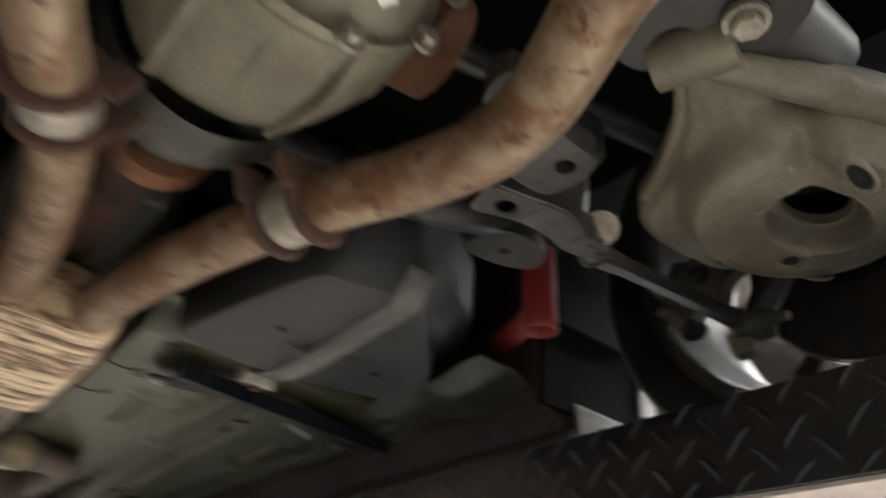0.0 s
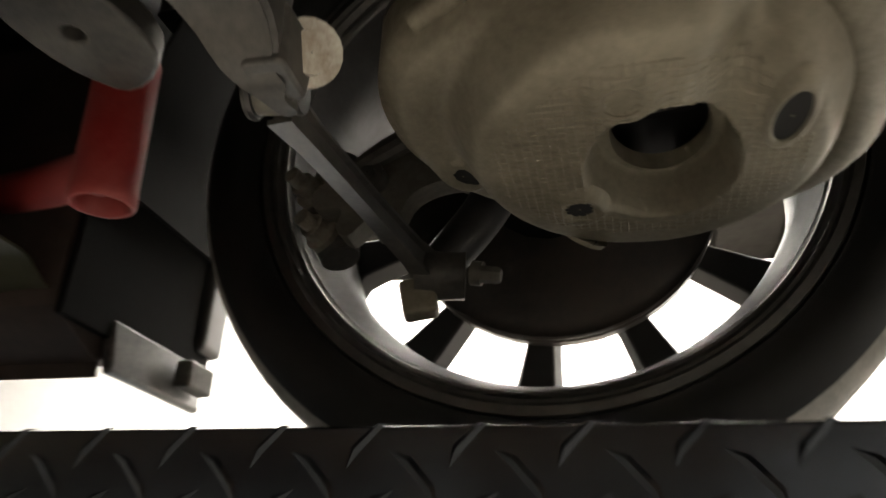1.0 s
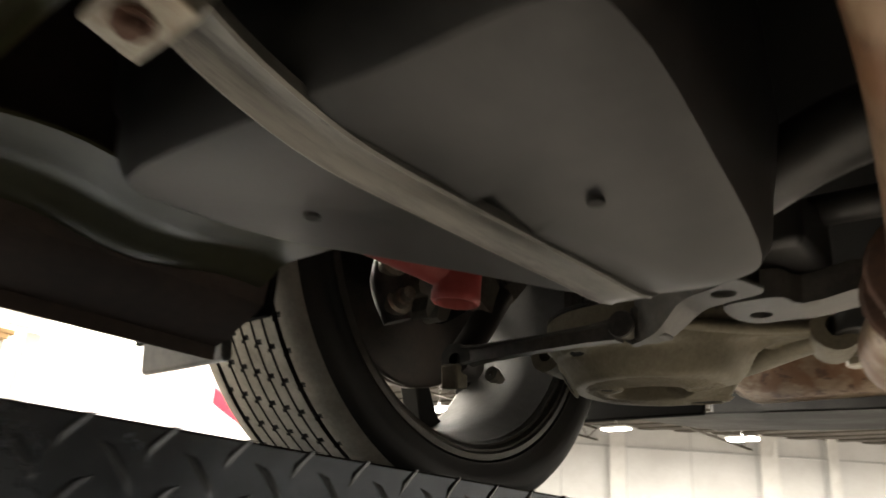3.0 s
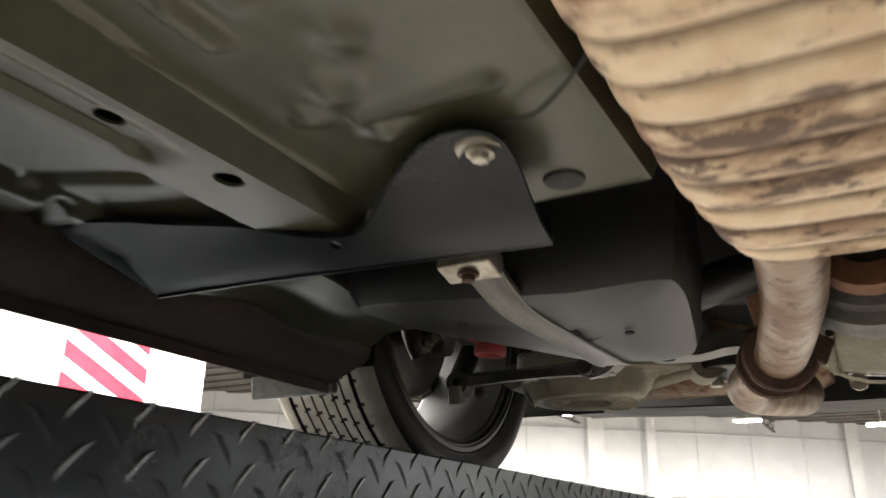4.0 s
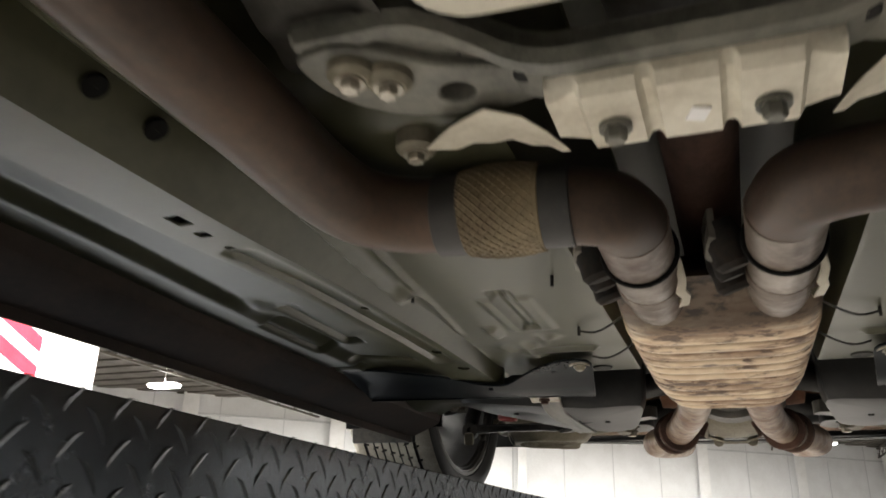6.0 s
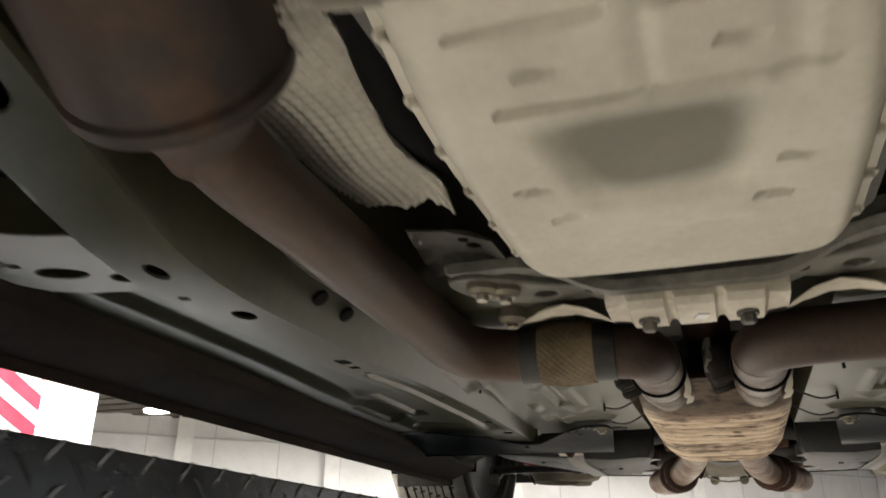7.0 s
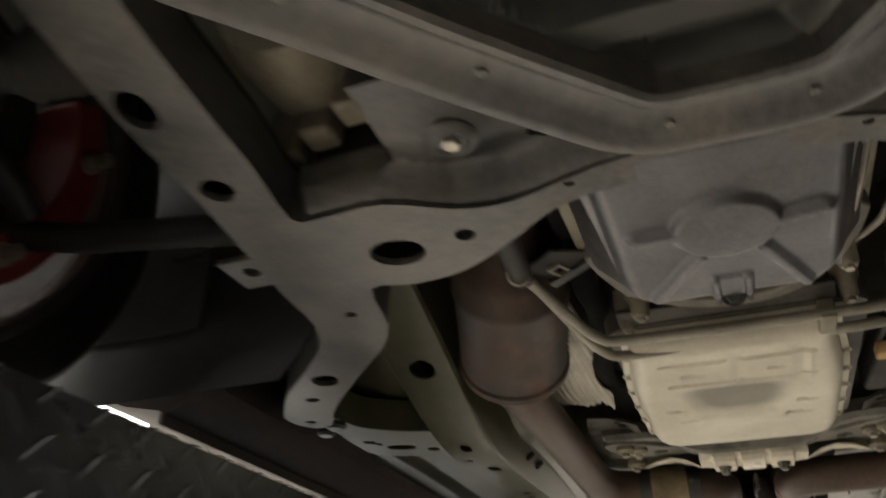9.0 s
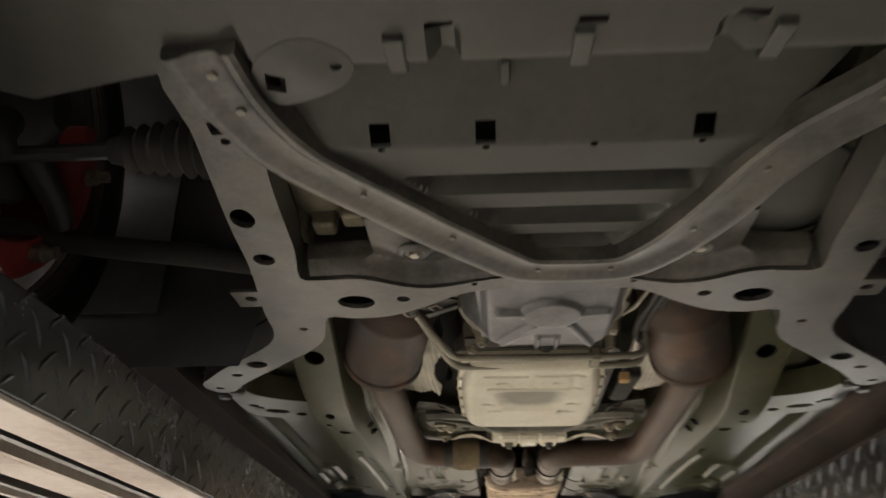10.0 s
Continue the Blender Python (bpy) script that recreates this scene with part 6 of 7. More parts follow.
# ---- rear lower control arms ----
def control_arm(s):
    arm = thing("control_arm", "dusty cast aluminium rear lower control arm with spring seat", "control arm", (-0.48 * s, 2.68, 0.16), "rear control arms")
    outl = curve2([(-0.430, 2.546), (-0.475, 2.533), (-0.525, 2.537), (-0.565, 2.556), (-0.600, 2.592), (-0.616, 2.645), (-0.618, 2.70), (-0.610, 2.752), (-0.578, 2.798), (-0.52, 2.820), (-0.46, 2.812), (-0.40, 2.785), (-0.34, 2.752), (-0.288, 2.730), (-0.292, 2.702), (-0.345, 2.664), (-0.385, 2.615), (-0.410, 2.572)], 4)
    cx, cy = -0.497, 2.688

    def f(x, y):
        r = math.hypot((x - cx) / 1.06, (y - cy) / 0.98)
        z = 0.200 - 0.022 * step(-0.34, -0.44, x)
        z -= 0.031 * step(0.121, 0.096, r)
        z -= 0.010 * step(0.126, 0.138, r) * step(2.72, 2.77, y)
        z += 0.010 * math.exp(-((r - 0.122) / 0.010) ** 2) * step(2.70, 2.75, y)
        hole = math.hypot((x + 0.505) / 0.055, (y - 2.697) / 0.041)
        z += 0.030 * step(1.10, 0.90, hole)
        z += 0.024 * math.exp(-(((x + 0.410 - 1.2 * (y - 2.742)) / 0.030) ** 2 + ((y - 2.742) / 0.022) ** 2)) - 0.006 * stroke(x, y, -0.352, 2.69, -0.385, 2.722, 0.009)
        for hx, hy in ((-0.543, 2.6466), (-0.5414, 2.5703), (-0.433, 2.676)):
            d = math.hypot(x - hx, y - hy)
            z -= 0.004 * math.exp(-((d - 0.014) / 0.005) ** 2)
        return z

    hx0, hy0 = -0.510, 2.698
    def reach(a):
        """Distance from the seat's hole to the outline in a direction."""
        best, c, q = 0.05, math.cos(a), math.sin(a)
        for (x0, y0), (x1, y1) in zip(outl, outl[1:] + outl[:1]):
            den = c * (y1 - y0) - q * (x1 - x0)
            if abs(den) > 1e-12:
                t = ((x0 - hx0) * (y1 - y0) - (y0 - hy0) * (x1 - x0)) / den
                u = ((x0 - hx0) * q - (y0 - hy0) * c) / den
                if t > 0 and 0 <= u <= 1:
                    best = max(best, t)
        return best

    angles = [2 * math.pi * k / 144 for k in range(144)]
    far = [reach(a) for a in angles]
    near = [1 / math.hypot(math.cos(a) / 0.044, math.sin(a) / 0.030) for a in angles]
    rings = []
    for k in range(46):
        u = k / 45
        ring = []
        for a, r0, r1 in zip(angles, near, far):
            r = r0 + (r1 - r0) * (0.45 * u + 0.55 * u * u)
            x, y = hx0 + r * math.cos(a), hy0 + r * math.sin(a)
            ring.append((x, y, f(x, y) + 0.012 * step(0.014, 0.0, r1 - r)))
        rings.append(ring)
    inner = [[(x, y, z + 0.012) for x, y, z in rings[0]]]
    outer = [[(x, y, z + 0.03) for x, y, z in rings[-1]]]
    bm = loft(inner + rings + outer, caps=False)
    bmesh.ops.translate(bm, vec=(0.48, -2.68, -0.16), verts=bm.verts[:])
    part("arm_body", flip(bm, s), CAST, arm, sharp=60)
    lid = plate([(x, y) for x, y in outl], [circle(hx0, hy0, 0.05, 0.036)], 0.222, 0.004)
    bmesh.ops.translate(lid, vec=(0.48, -2.68, -0.16), verts=lid.verts[:])
    part("arm_web", flip(lid, s), DARK_PAINT, arm)
    def ring_at(x, y, rx, ry, turn, profile):
        """Rings that follow the arm's surface; profile: (scale, depth) pairs."""
        c, q = math.cos(radians(turn)), math.sin(radians(turn))
        out = []
        z0, gx, gy = f(x, y), (f(x + 0.012, y) - f(x - 0.012, y)) / 0.024, (f(x, y + 0.012) - f(x, y - 0.012)) / 0.024
        for k, h in profile:
            ring = []
            for t in [2 * math.pi * j / 24 for j in range(24)]:
                a, b = rx * k * math.cos(t), ry * k * math.sin(t)
                X, Y = x + c * a - q * b, y + q * a + c * b
                ring.append((X + 0.48, Y - 2.68, z0 + gx * (X - x) + gy * (Y - y) - 0.16 + h))
            out.append(ring)
        return out

    for x, y, rx, ry, turn in ((-0.543, 2.6466, 0.0155, 0.0125, 0), (-0.5414, 2.5703, 0.0145, 0.012, 0), (-0.433, 2.676, 0.0105, 0.0105, 0), (-0.4597, 2.7598, 0.022, 0.0085, 6), (-0.598, 2.640, 0.008, 0.014, 10)):
        part("boss_ring", flip(loft(ring_at(x, y, rx, ry, turn, ((0.0, -0.0012), (0.98, -0.0012), (1.0, -0.0030), (1.12, -0.0036), (1.35, -0.0022), (1.6, 0.003))), caps=False), s), CAST, arm)
        if x < -0.44:
            # The hole's inner shade is a dark disc on the closed arm.
            part("hole", flip(loft(ring_at(x, y, rx, ry, turn, ((0.05, -0.0017), (0.6, -0.0017), (1.04, -0.0017))), caps=False), s), CAVITY_SHADE, arm, "dark disc standing in for a shaded hole")
    # fine cast grid round the spring seat
    g = bmesh.new()
    for k in range(34):
        for ax in (0, 1):
            pts_ = []
            for j in range(36):
                u, v = -0.085 + j * 0.0049, -0.083 + k * 0.0051
                x, y = (cx + u, cy + v) if ax == 0 else (cx + v, cy + u)
                if 1.35 < math.hypot((x + 0.510) / 0.044, (y - 2.695) / 0.032) and math.hypot(x - cx, y - cy) < 0.088 and inside((x, y), outl):
                    pts_.append((x + 0.48, y - 2.68, f(x, y) - 0.16 + 0.0001))
                else:
                    if len(pts_) > 1:
                        tube(pts_, 0.0008, 4, 1, bm=g)
                    pts_ = []
            if len(pts_) > 1:
                tube(pts_, 0.0008, 4, 1, bm=g)
    tagged(part("cast_grid", flip(g, s), CAST, arm), kind="stuff")
    for path, r in (([(-0.296, 2.700, 0.21), (-0.346, 2.663, 0.206), (-0.386, 2.614, 0.202), (-0.412, 2.570, 0.198)], 0.008), ([(-0.285, 2.714, 0.208), (-0.345, 2.744, 0.203), (-0.41, 2.779, 0.198), (-0.483, 2.806, 0.193), (-0.553, 2.808, 0.190), (-0.600, 2.770, 0.190), (-0.614, 2.71, 0.190)], 0.0185)):
        part("edge_rib", flip(tube([(x + 0.48, y - 2.68, z - 0.16) for x, y, z in path], r, 12, 5), s), CAST, arm)
    part("inner_bush", flip(lathe([(0.012, -0.035), (0.028, -0.034), (0.028, 0.034), (0.012, 0.035)], 22, pose(-0.285 + 0.48, 2.72 - 2.68, 0.205 - 0.16, 90, 0, 20)), s), CAST, arm)
    part("outer_bush", flip(lathe([(0.010, -0.03), (0.024, -0.029), (0.024, 0.029), (0.010, 0.03)], 22, pose(-0.628 + 0.48, 2.66 - 2.68, 0.198 - 0.16, 90, 0, 0)), s), CAST, arm)
    part("drip_nub", flip(lathe([(0.001, -0.012), (0.006, -0.011), (0.006, 0.004)], 12, pose(-0.59 + 0.48, 2.68 - 2.68, 0.168 - 0.16)), s), CAST, arm)
    part("coil_spring", flip(tube([(cx + 0.48 + 0.05 * math.cos(a), cy - 2.68 + 0.05 * math.sin(a), 0.04 + a * 0.0065) for a in np.linspace(0, 2 * math.pi * 4, 60)], 0.007, 8, 1), s), BLACK_PLASTIC, arm)
    # toe link
    link = thing("toe_link", "grey steel rear toe link with a bushing at each end", "suspension link", (-0.55 * s, 2.5, 0.165), "rear toe links")
    i_sec = ((-0.0085, 0.013), (-0.0085, 0.0095), (-0.0035, 0.008), (-0.0035, -0.008), (-0.0085, -0.0095), (-0.0085, -0.013), (0.0085, -0.013), (0.0085, -0.0095), (0.0035, -0.008), (0.0035, 0.008), (0.0085, 0.0095), (0.0085, 0.013))
    ends = Vector((-0.436, 2.486, 0.170)), Vector((-0.680, 2.511, 0.172))
    across = (ends[1] - ends[0]).cross(Vector((0, 0, 1))).normalized()
    bar = [[tuple(ends[0].lerp(ends[1], t) + across * u * k + Vector((0.55, -2.5, v * k - 0.165))) for u, v in i_sec] for t, k in ((0, 0.95), (0.15, 0.76), (0.5, 0.72), (0.85, 0.84), (1.0, 1.1))]
    part("bar", flip(loft(bar), s), FRAME_PAINT, link)
    part("outer_bush", flip(lathe([(0.008, -0.022), (0.021, -0.021), (0.022, 0.0), (0.021, 0.021), (0.008, 0.022)], 20, pose(-0.682 + 0.55, 0.021, 0.168 - 0.165, 90, 0, 12)), s), FRAME_PAINT, link)
    part("inner_bush", flip(lathe([(0.005, -0.011), (0.0115, -0.0105), (0.012, 0.0), (0.0115, 0.0105), (0.005, 0.011)], 20, pose(-0.428 + 0.55, -0.0145, 0.172 - 0.165, 90, 0, 6)), s), KNUCKLE, link)
    part("link_nut", flip(block((0.024, 0.030, 0.032), pose(-0.680 + 0.55, 0.004, 0.146 - 0.165, 12, 0, 12)), s), CAST, link, "pale square nut block", bevel=0.004)
    bolt("link_bolt", ((-0.66 + 0.55) * s, 0.055, 0.158 - 0.165), 0.007, 0.022, KNUCKLE, link, rot=(80, 0, 0))


for s in (1, -1):
    control_arm(s)

# red pipe fitting behind the tank
elbow = thing("red_tow_tube", "faded red painted steel tube with an open lower end", "tube", (-0.514, 2.311, 0.2))
part("socket", lathe([(0.0185, 0.085), (0.0185, -0.034), (0.020, -0.037), (0.0225, -0.037), (0.0242, -0.034), (0.0242, -0.028), (0.0236, -0.024), (0.0236, 0.085)], 30, pose(0, 0, 0, 0, 4, 0)), RED, elbow)
part("cross_pipe", tube([(0.0, 0.0, -0.008), (-0.032, -0.06, 0.008), (-0.065, -0.12, 0.025), (-0.10, -0.19, 0.045)], 0.0185, 20, 3), RED, elbow)

# ---- wheels ----
def wheel(name, x, y, s, rim=None):
    rim = rim or RIM
    w = thing(name, "low-profile road tyre on a ten-spoke alloy wheel", "wheel", (s * x, y, 0.346), "wheels")
    n = 1350 if rim is RIM else 500
    crown = lambda u: 0.3612 - 1.6 * abs(u) ** 3
    # local: axle along x, inner side towards the car's middle (+x for s = 1)
    # each row: radius, place along the axle, notch spacing in steps (0: none), notch shift
    shoulder = [(0.286, 0.098), (0.290, 0.1035), (0.2915, 0.1085), (0.296, 0.109), (0.308, 0.116), (0.322, 0.1195), (0.336, 0.117), (0.347, 0.110), (0.354, 0.100), (0.3575, 0.092)]
    full = [(r, u, 0, 0) for r, u in shoulder]
    for j, (g, hw) in enumerate(((0.069, 0.0042), (0.044, 0.0022), (0.022, 0.0020), (0.0, 0.0020), (-0.022, 0.0020), (-0.044, 0.0022), (-0.069, 0.0042))):
        per, o = (26, 5 * j) if rim is RIM else (0, 0)
        full += [(crown(g + 0.0105), g + 0.0105, 0, 0), (crown(g + 0.0098), g + 0.0098, per, o + 3), (crown(g + hw), g + hw, per, o + 1), (crown(g) - 0.0065, g + hw * 0.85, 0, 0),
                 (crown(g) - 0.0065, g - hw * 0.85, 0, 0), (crown(g - hw), g - hw, per, o), (crown(g - 0.005), g - 0.005, per, o - 1), (crown(g - 0.0062), g - 0.0062, 0, 0)]
    full += [(r, -u, 0, 0) for r, u in shoulder[::-1]]
    rings = []
    for k in range(n):
        a = 2 * math.pi * k / n
        ring = []
        for r, u, per, o in full:
            rr = r - 0.0055 if per and (k + o) % per == 0 else r
            ring.append((u, rr * math.cos(a), rr * math.sin(a)))
        rings.append(ring)
    rings.append(rings[0])
    bm = loft(rings, closed=False, caps=False)
    bmesh.ops.remove_doubles(bm, verts=bm.verts[:], dist=1e-6)
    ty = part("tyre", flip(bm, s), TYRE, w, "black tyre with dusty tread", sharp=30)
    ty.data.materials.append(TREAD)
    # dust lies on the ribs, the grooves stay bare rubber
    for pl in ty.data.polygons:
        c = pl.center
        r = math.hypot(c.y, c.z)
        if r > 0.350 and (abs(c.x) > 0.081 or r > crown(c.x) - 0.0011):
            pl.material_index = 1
    M = pose(0, 0, 0, 0, 90, 0)
    inner = [(0.262, 0.087), (0.259, 0.07), (0.247, 0.045), (0.243, 0.02), (0.246, -0.03), (0.249, -0.07), (0.254, -0.10)]
    part("rim_barrel", flip(lathe(inner, 72, M), s), rim, w, "alloy rim barrel")
    lip = [(0.262, 0.0872), (0.2645, 0.090), (0.266, 0.0955), (0.2695, 0.0965), (0.2735, 0.104), (0.277, 0.1045), (0.280, 0.108), (0.288, 0.107), (0.2895, 0.102), (0.283, 0.092), (0.27, 0.085), (0.256, 0.03), (0.262, -0.08), (0.289, -0.098), (0.288, -0.106), (0.272, -0.109), (0.256, -0.106), (0.254, -0.1002)]
    part("rim_lip", flip(lathe(lip, 72, M), s), RIM_LIP, w, "dark dusty rim lip")
    for k in range(10):
        a = radians(-97.0 + 36.0 * k)
        bm = bmesh.new()
        rr = []
        for r, hw, d0, d1 in ((0.055, 0.016, -0.085, -0.045), (0.12, 0.0175, -0.098, -0.062), (0.17, 0.0205, -0.103, -0.070), (0.225, 0.029, -0.105, -0.076), (0.242, 0.034, -0.106, -0.078), (0.256, 0.050, -0.107, -0.079)):
            c, q = math.cos(a), math.sin(a)
            rr.append([(d, r * c - t * q, r * q + t * c) for d, t in ((d0, -hw), (d0, hw), (d1, hw * 0.7), (d1, -hw * 0.7))])
        part("spoke", flip(loft(rr, bm=bm), s), BLACK_PLASTIC, w, bevel=0.004)
    part("hub_face", flip(lathe([(0.001, -0.085), (0.07, -0.09), (0.075, -0.04), (0.001, -0.035)], 32, M), s), BLACK_PLASTIC, w)
    part("brake_disc", flip(lathe([(0.05, -0.058), (0.168, -0.058), (0.1765, -0.052), (0.1765, -0.040), (0.1735, -0.037), (0.1735, -0.030), (0.1775, -0.028), (0.1785, -0.024), (0.1765, -0.0215), (0.171, -0.022), (0.165, -0.019), (0.10, -0.012), (0.05, 0.002)], 48, M), s), DISC if rim is RIM else RUBBER, w, "dark brake disc with dust shield")
    # Hub blob blackened so that it sinks into painted shade.
    part("knuckle", flip(loft([[(u, 0.075 * math.cos(t) * k1, 0.085 * math.sin(t) * k1) for t in [2 * math.pi * j / 20 for j in range(20)]] for u, k1 in ((0.02, 1.0), (0.05, 0.9), (0.08, 0.55), (0.10, 0.5))]), s), FELT_SHADE, w)
    return w


rear_r = wheel("road_wheel", -0.835, 2.60, 1)
rear_l = wheel("road_wheel", -0.835, 2.60, -1)
wheel("road_wheel", -0.835, -0.16, 1, RIM)
wheel("road_wheel", -0.835, -0.16, -1, RIM)

for s in (1, -1):
    fk = thing("front_knuckle", "dark cast front suspension knuckle with dust shield", "knuckle", (-0.715 * s, -0.16, 0.346), "front knuckles")
    part("dust_shield", flip(lathe([(0.02, 0.012), (0.09, 0.008), (0.125, 0.0), (0.13, -0.006)], 36, pose(0, 0, 0, 0, 90)), s), RUBBER, fk)
    part("hub_casting", flip(loft([[(u, 0.062 * k * math.cos(t) + o, 0.085 * k * math.sin(t)) for t in [2 * math.pi * j / 20 for j in range(20)]] for u, k, o in ((0.0, 1.0, 0.0), (0.03, 0.9, 0.004), (0.055, 0.6, 0.01), (0.07, 0.35, 0.012))]), s), DARK_PAINT, fk)
    part("steering_arm", flip(tube([(0.03, -0.03, -0.05), (0.045, -0.05, -0.085), (0.05, -0.035, -0.105)], [0.022, 0.018, 0.014], 12, 4), s), DARK_PAINT, fk)
    part("lower_arm", flip(tube([(0.03, 0.03, -0.06), (0.045, 0.09, -0.10), (0.04, 0.12, -0.115)], [0.024, 0.018, 0.016], 12, 4), s), DARK_PAINT, fk)
    cal = thing("front_brake_caliper", "red painted front brake caliper", "brake caliper", (-0.775 * s, -0.02, 0.3), "front calipers")
    rr = []
    for a in np.linspace(-76, 28, 14):
        c, q = math.cos(radians(a)), math.sin(radians(a))
        rr.append([(u, -0.14 + r * c, 0.046 + r * q) for u, r in ((-0.05, 0.165), (-0.05, 0.203), (0.022, 0.208), (0.045, 0.234), (0.065, 0.224), (0.072, 0.18))])
    part("caliper_body", flip(loft(rr), s), RED, cal, bevel=0.004)
    for a in (-52, 4):
        c, q = math.cos(radians(a)), math.sin(radians(a))
        part("guide_pin", flip(lathe([(0.001, 0.028), (0.009, 0.027), (0.009, 0.01), (0.013, 0.009), (0.013, -0.01)], 14, pose(0.075, -0.14 + 0.20 * c, 0.046 + 0.20 * q, 0, 90, 0)), s), ZINC, cal)
    part("brake_pad", flip(block((0.018, 0.03, 0.11), pose(0.0, 0.0, 0.046)), s), DARK_PAINT, cal, bevel=0.003)

# ---- rear knuckle arm, mud flap ----
for s in (1, -1):
    kn = thing("rear_knuckle", "dusty cast rear suspension knuckle", "knuckle", (-0.69 * s, 2.55, 0.26), "rear knuckles")
    form = curve2([(2.665, 0.40), (2.630, 0.402), (2.587, 0.358), (2.52, 0.332), (2.46, 0.307), (2.423, 0.264), (2.405, 0.244), (2.411, 0.228), (2.431, 0.231), (2.428, 0.212), (2.438, 0.205), (2.451, 0.221), (2.463, 0.236), (2.459, 0.212), (2.478, 0.213), (2.489, 0.240), (2.507, 0.252), (2.535, 0.254), (2.558, 0.242), (2.59, 0.262), (2.626, 0.300), (2.665, 0.345)], 3)
    kb = plate(form, [], lambda y, z: 0.008 * math.sin((y - 2.4) * 22) - 0.010 * step(2.46, 2.41, y), 0.026, grid=0.012)
    for v in kb.verts:
        v.co = Vector((0.022 - v.co.z, v.co.x - 2.55, v.co.y - 0.26))
    part("casting", flip(kb, s), KNUCKLE, kn, bevel=0.006, segments=3)
    for y, z, r in ((2.455, 0.262, 0.014), (2.58, 0.30, 0.020)):
        part("boss", flip(lathe([(0.001, 0.010), (r * 0.5, 0.010), (r * 0.55, 0.006), (r, 0.005), (r * 1.1, -0.01)], 20, pose(0.022, y - 2.55, z - 0.26, 0, 90, 0)), s), FRAME_PAINT, kn)
    part("link_arm", flip(tube([(0.012, 0.035, 0.02), (0.006, 0.01, -0.03), (0.006, -0.02, -0.07), (0.006, -0.037, -0.09)], [0.022, 0.02, 0.019, 0.017], 14, 5), s), DARK_PAINT, kn)
    part("rib", flip(tube([(0.022, -0.12, 0.005), (0.026, -0.04, 0.045), (0.022, 0.05, 0.08)], [0.008, 0.011, 0.012], 10, 4), s), FRAME_PAINT, kn)
    flap = thing("mud_flap", "dark plastic wheel-arch liner edge with mud flap", "mud flap", (-0.78 * s, 2.19, 0.15), "mud flaps")
    part("flap", flip(block((0.165, 0.012, 0.055), pose(-0.012, 0, -0.022, 8)), s), FRAME_PAINT, flap, "grey flexible flap", bevel=0.005)
    part("liner", flip(loft([[(u, 0.41 + r * math.cos(a), 0.196 + r * math.sin(a)) for u, r in ((0.11, 0.405), (-0.12, 0.405), (-0.12, 0.41), (0.11, 0.41))] for a in [radians(k) for k in range(-10, 191, 10)][::-1]]), s), FELT_SHADE, flap)
    part("liner_panel", flip(block((0.25, 0.008, 0.36), pose(0.015, -0.004, 0.165)), s), FELT_SHADE, flap, bevel=0.002)
    part("clip", flip(block((0.05, 0.02, 0.03), pose(-0.055, 0.02, -0.02)), s), KNUCKLE, flap, bevel=0.004)

# rear half of the wheel arch
for s in (1, -1):
    arch = thing("wheel_arch_panel", "black felt panel behind the rear wheel", "panel", (-0.65 * s, 3.05, 0.25), "wheel arch panels")
    part("panel", flip(loft([[(x, y, z) for y, z in ((0.0, -0.063), (0.012, -0.065), (0.06, 0.12), (0.05, 0.12))] for x in (-0.21, -0.14, -0.07, 0.0, 0.06)]), s), FELT_SHADE, arch, bevel=0.003)

# rear bumper underside
rear_bumper = thing("rear_bumper", "dark plastic rear bumper valance", "bumper", (0, 3.4, 0.25))
part("valance", field(-0.93, 0.93, 46, -0.1, 0.5, 10, lambda x, y: -0.020 + 0.10 * y + 0.03 * x * x, 0.004), BLACK_PLASTIC, rear_bumper)
part("skin", block((1.86, 0.05, 0.5), pose(0, 0.5, 0.30)), DARK_PAINT, rear_bumper, bevel=0.02)

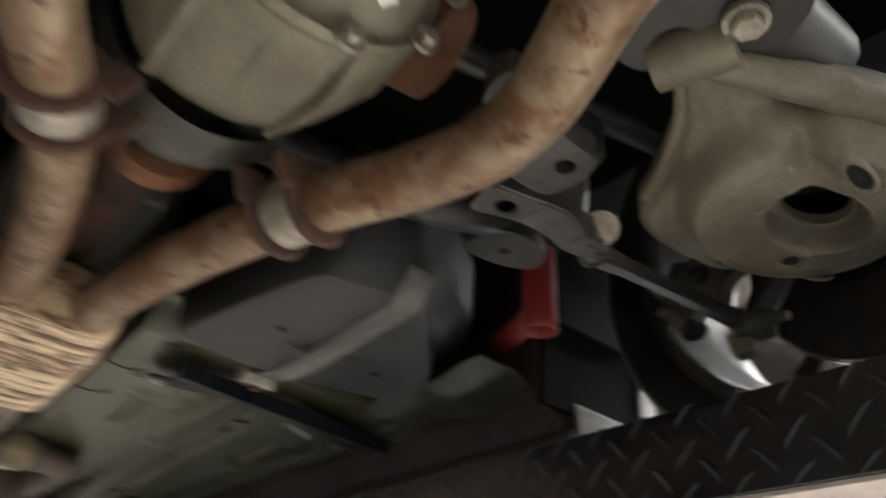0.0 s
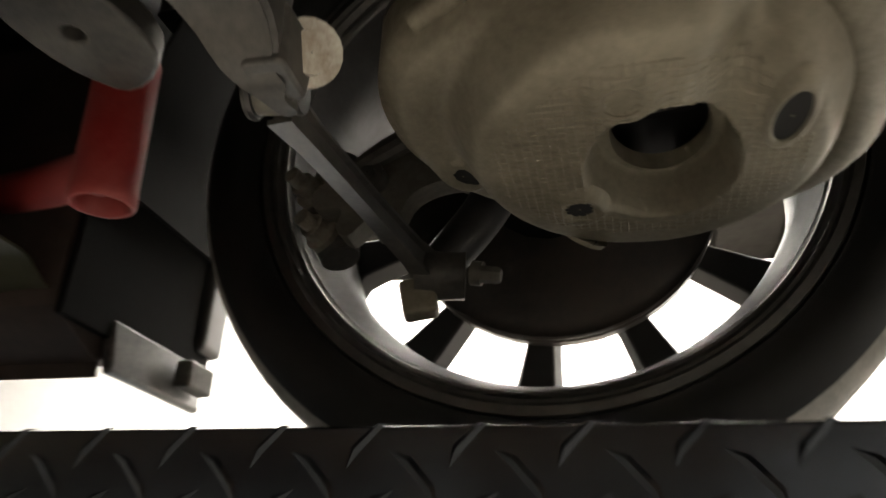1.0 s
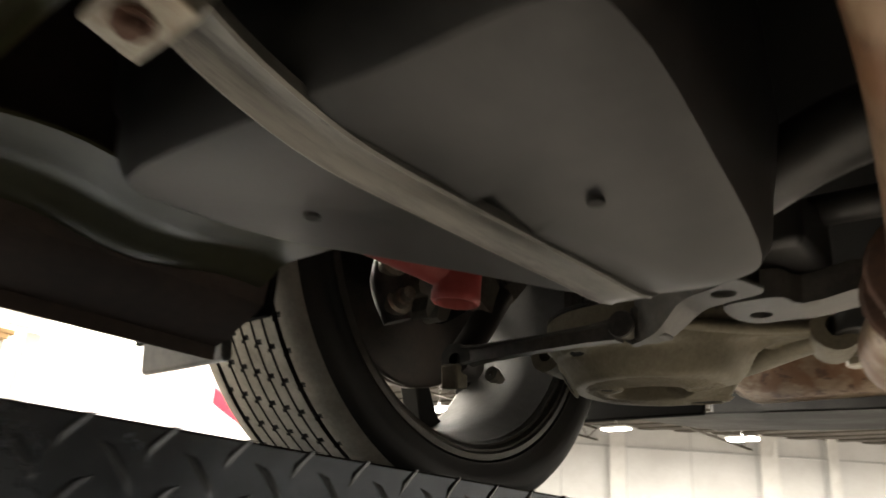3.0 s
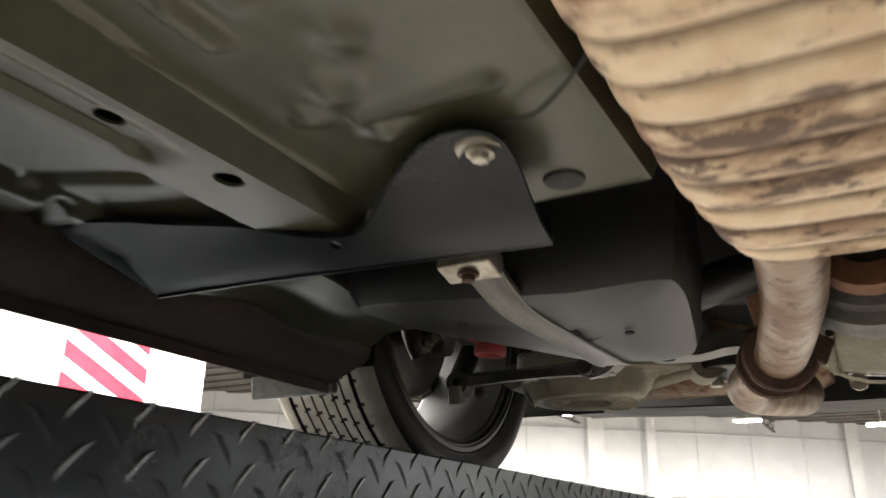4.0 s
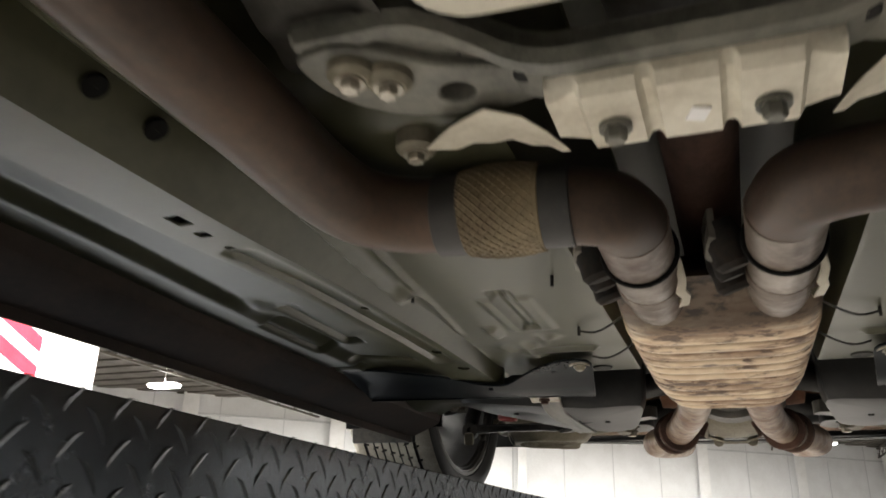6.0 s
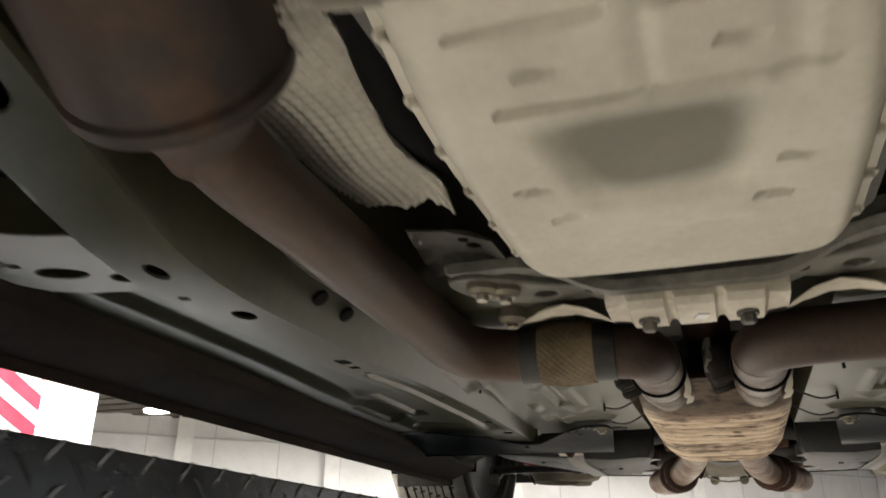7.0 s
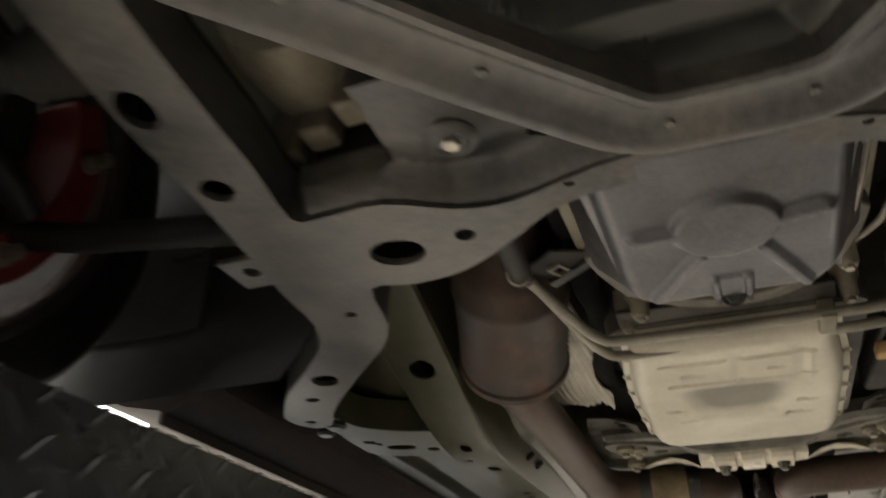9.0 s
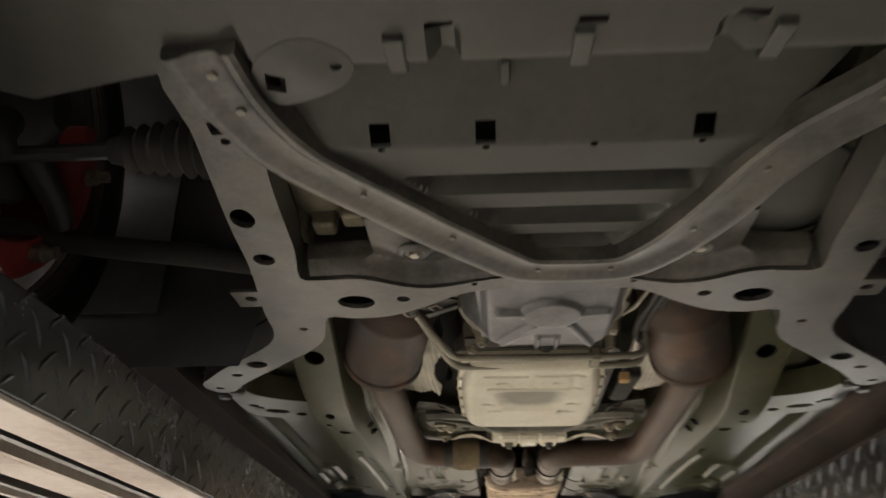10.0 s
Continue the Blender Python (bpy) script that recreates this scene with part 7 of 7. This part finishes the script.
# ---- front suspension and liners ----
for s in (1, -1):
    ln = thing("fender_liner", "grey plastic front wheel-arch liner", "fender liner", (-0.60 * s, 0.2, 0.25), "front liners")
    rr = []
    for a in np.linspace(-41, 110, 18):
        c, q = math.cos(radians(a)), math.sin(radians(a))
        rr.append([(u, -0.36 + 0.40 * c, 0.096 + 0.40 * q) for u in (0.14, 0.06, 0.045, 0.0, -0.28)])
    bm = loft(rr, closed=False)
    part("liner_shell", flip(bm, s), LINER, ln)
    part("liner_end", flip(block((0.30, 0.008, 0.30), pose(-0.185, 0.010, 0.10)), s), LINER, ln, bevel=0.002)
    part("liner_inner", flip(block((0.01, 0.5, 0.35), pose(0.15, -0.27, 0.30, 0, 0, 0)), s), FELT_SHADE, ln)
    ca = thing("tension_link", "dark steel front suspension link with rubber bush", "suspension link", (-0.5 * s, 0.0, 0.2), "front links")
    part("bar", flip(tube([(0.13, 0.03, -0.01), (0.0, 0.02, 0.008), (-0.15, 0.0, 0.02), (-0.28, -0.05, 0.03)], 0.017, 14, 4), s), RUBBER, ca)
    part("bush", flip(lathe([(0.008, -0.03), (0.028, -0.029), (0.030, 0.0), (0.028, 0.029), (0.008, 0.03)], 22, pose(0.13, 0.03, -0.01, 0, 0, 0)), s), RUBBER, ca)
    part("ball_joint", flip(lathe([(0.001, -0.02), (0.018, -0.018), (0.024, 0.0), (0.018, 0.03)], 18, pose(-0.285, -0.052, 0.03)), s), DARK_PAINT, ca)
    rack = thing("steering_tie_rod", "steering tie rod with ribbed rubber boot", "tie rod", (-0.45 * s, -0.2, 0.24), "tie rods")
    boot = [(0.016, -0.1), (0.018, -0.09)]
    for k in range(7):
        boot += [(0.020 + 0.0015 * k, -0.085 + k * 0.018), (0.029 + 0.002 * k, -0.076 + k * 0.018)]
    boot += [(0.034, 0.05)]
    part("boot", flip(lathe(boot, 22, pose(0.02, 0.0, 0.0, 0, 90, 0)), s), RUBBER, rack)
    part("rod", flip(tube([(-0.05, 0, 0), (-0.32, 0.03, 0.02)], 0.011, 10, 1), s), DARK_PAINT, rack)
comp = thing("air_conditioning_compressor", "pale cast aluminium compressor beside the engine", "compressor", (-0.288, -0.125, 0.245))
part("case", lathe([(0.02, -0.08), (0.045, -0.075), (0.050, -0.03), (0.046, 0.03), (0.04, 0.07), (0.01, 0.075)], 22, pose(0, 0, 0, -80, 0, 10)), CAST, comp)
for k in range(3):
    part("lug", block((0.03, 0.03, 0.05), pose(-0.04 + 0.04 * k, 0.05 - 0.02 * k, -0.04)), CAST, comp, bevel=0.006)

# ---- shaded gap and fittings beside the transmission ----
# Added black tube; its colour stands for shade in the gap beside the pan.
hose = thing("gap_shade_tube", "black tube standing in for the shaded gap beside the transmission pan", "hose", (-0.17, 0.45, 0.22))
part("gap_shade", tube([(0.03, -0.25, 0.06), (0.012, -0.14, 0.015), (0.016, -0.08, 0.004), (0.008, 0.0, 0.002), (-0.014, 0.11, 0.004), (-0.026, 0.22, 0.02), (-0.02, 0.32, 0.05)], 0.016, 14, 5), FELT_SHADE, hose)
bracket = thing("line_bracket", "dark steel bracket with a square hole", "bracket", (-0.17, 0.26, 0.222))
part("bracket_plate", plate([(-0.035, -0.02), (-0.005, -0.045), (0.035, -0.03), (0.036, -0.016), (-0.03, 0.040), (-0.043, 0.036)], [rect(-0.004, -0.004, 0.010, 0.012, -30)], 0.0, 0.004), RUBBER, bracket, bevel=0.001)
part("brace_strip", plate([(-0.040, 0.030), (0.032, -0.020), (0.038, -0.012), (-0.032, 0.042)], [], -0.006, 0.004), DARK_PAINT, bracket, bevel=0.001)
part("square_nut", plate(rect(-0.004, -0.004, 0.021, 0.024, -30), [rect(-0.004, -0.004, 0.011, 0.013, -30)], -0.004, 0.0045), LINE, bracket, "pale square nut", bevel=0.001)
sensor = thing("gearbox_sensor", "black gearbox sensor with an orange connector", "sensor", (0.19, 0.66, 0.22))
part("housing", block((0.04, 0.17, 0.05), pose(0.005, 0.0, 0.0, 0, 0, 3)), BLACK_PLASTIC, sensor, bevel=0.008)
part("connector", block((0.02, 0.026, 0.018), pose(-0.006, -0.075, -0.022)), TIMBER, sensor, "orange plug", bevel=0.003)
part("cable", tube([(-0.01, -0.08, -0.01), (0.0, -0.14, 0.0), (0.02, -0.2, 0.03), (0.0, -0.28, 0.06)], 0.005, 8, 4), RUBBER, sensor)

# caliper guide bolts behind the red tube
for s in (1, -1):
    gp = thing("caliper_guide", "grey cast caliper carrier with shiny guide bolts", "brake caliper", (-0.71 * s, 2.44, 0.25), "rear caliper carriers")
    part("carrier", flip(tube([(0.0, -0.03, 0.06), (0.0, -0.035, 0.0), (0.005, -0.02, -0.05)], [0.02, 0.026, 0.018], 14, 4), s), FRAME_PAINT, gp)
    for k, (y, z) in enumerate(((-0.05, 0.015), (-0.035, -0.03))):
        part("guide_bolt", flip(lathe([(0.001, 0.03), (0.008, 0.029), (0.008, 0.016), (0.012, 0.015), (0.012, 0.004), (0.017, 0.002), (0.017, -0.012)], 14, pose(0.02, y, z, 20, 80, 0)), s), ZINC, gp)
# thin earth wires from the floor studs to the exhaust hangers
for s in (1, -1):
    for k, (x0, y0, y1) in enumerate(((-0.19, 1.536, 1.49), (-0.20, 1.70, 1.66))):
        w_ = thing("earth_wire", "thin dark wire across the floor pan", "wire", (s * x0, y0, 0.17), "earth wires")
        part("strand", tube([(0, 0, 0), (s * 0.025, (y1 - y0) * 0.2, -0.006), (s * 0.055, (y1 - y0) * 0.6, 0.002), (s * 0.085, y1 - y0, 0.02)], 0.0016, 6, 4), RUBBER, w_)

# dipstick tube and loom beside the sump
dip = thing("dipstick_tube", "thin pale steel dipstick tube beside the oil sump", "tube", (0.118, 0.1, 0.178))
part("pipe", tube([(0.003, -0.075, 0.004), (0.0, 0.0, -0.004), (-0.009, 0.115, -0.002), (-0.012, 0.135, 0.02)], 0.0035, 10, 5), LINE, dip)
loom = thing("wiring_loom", "black wiring loom with a pale sheathed cable beside the engine", "cable", (0.155, 0.22, 0.21))
part("sheathed_cable", tube([(0.012, -0.10, 0.03), (0.010, -0.064, 0.0), (0.004, -0.003, 0.0), (-0.005, 0.034, 0.0), (-0.034, 0.068, 0.0), (-0.05, 0.08, 0.02)], 0.0038, 8, 5), LINE, loom)
for k, dx in enumerate((0.02, 0.036, 0.05)):
    part("cable", tube([(dx, -0.2, 0.06), (dx + 0.012, -0.05, 0.012 + 0.006 * k), (dx - 0.004, 0.10, 0.004 * k), (dx + 0.02, 0.24, 0.02), (dx + 0.03, 0.4, 0.05)], 0.006, 8, 5), RUBBER, loom)
part("connector", block((0.022, 0.04, 0.02), pose(0.045, 0.17, 0.002, 0, 10, 20)), BLACK_PLASTIC, loom, bevel=0.003)
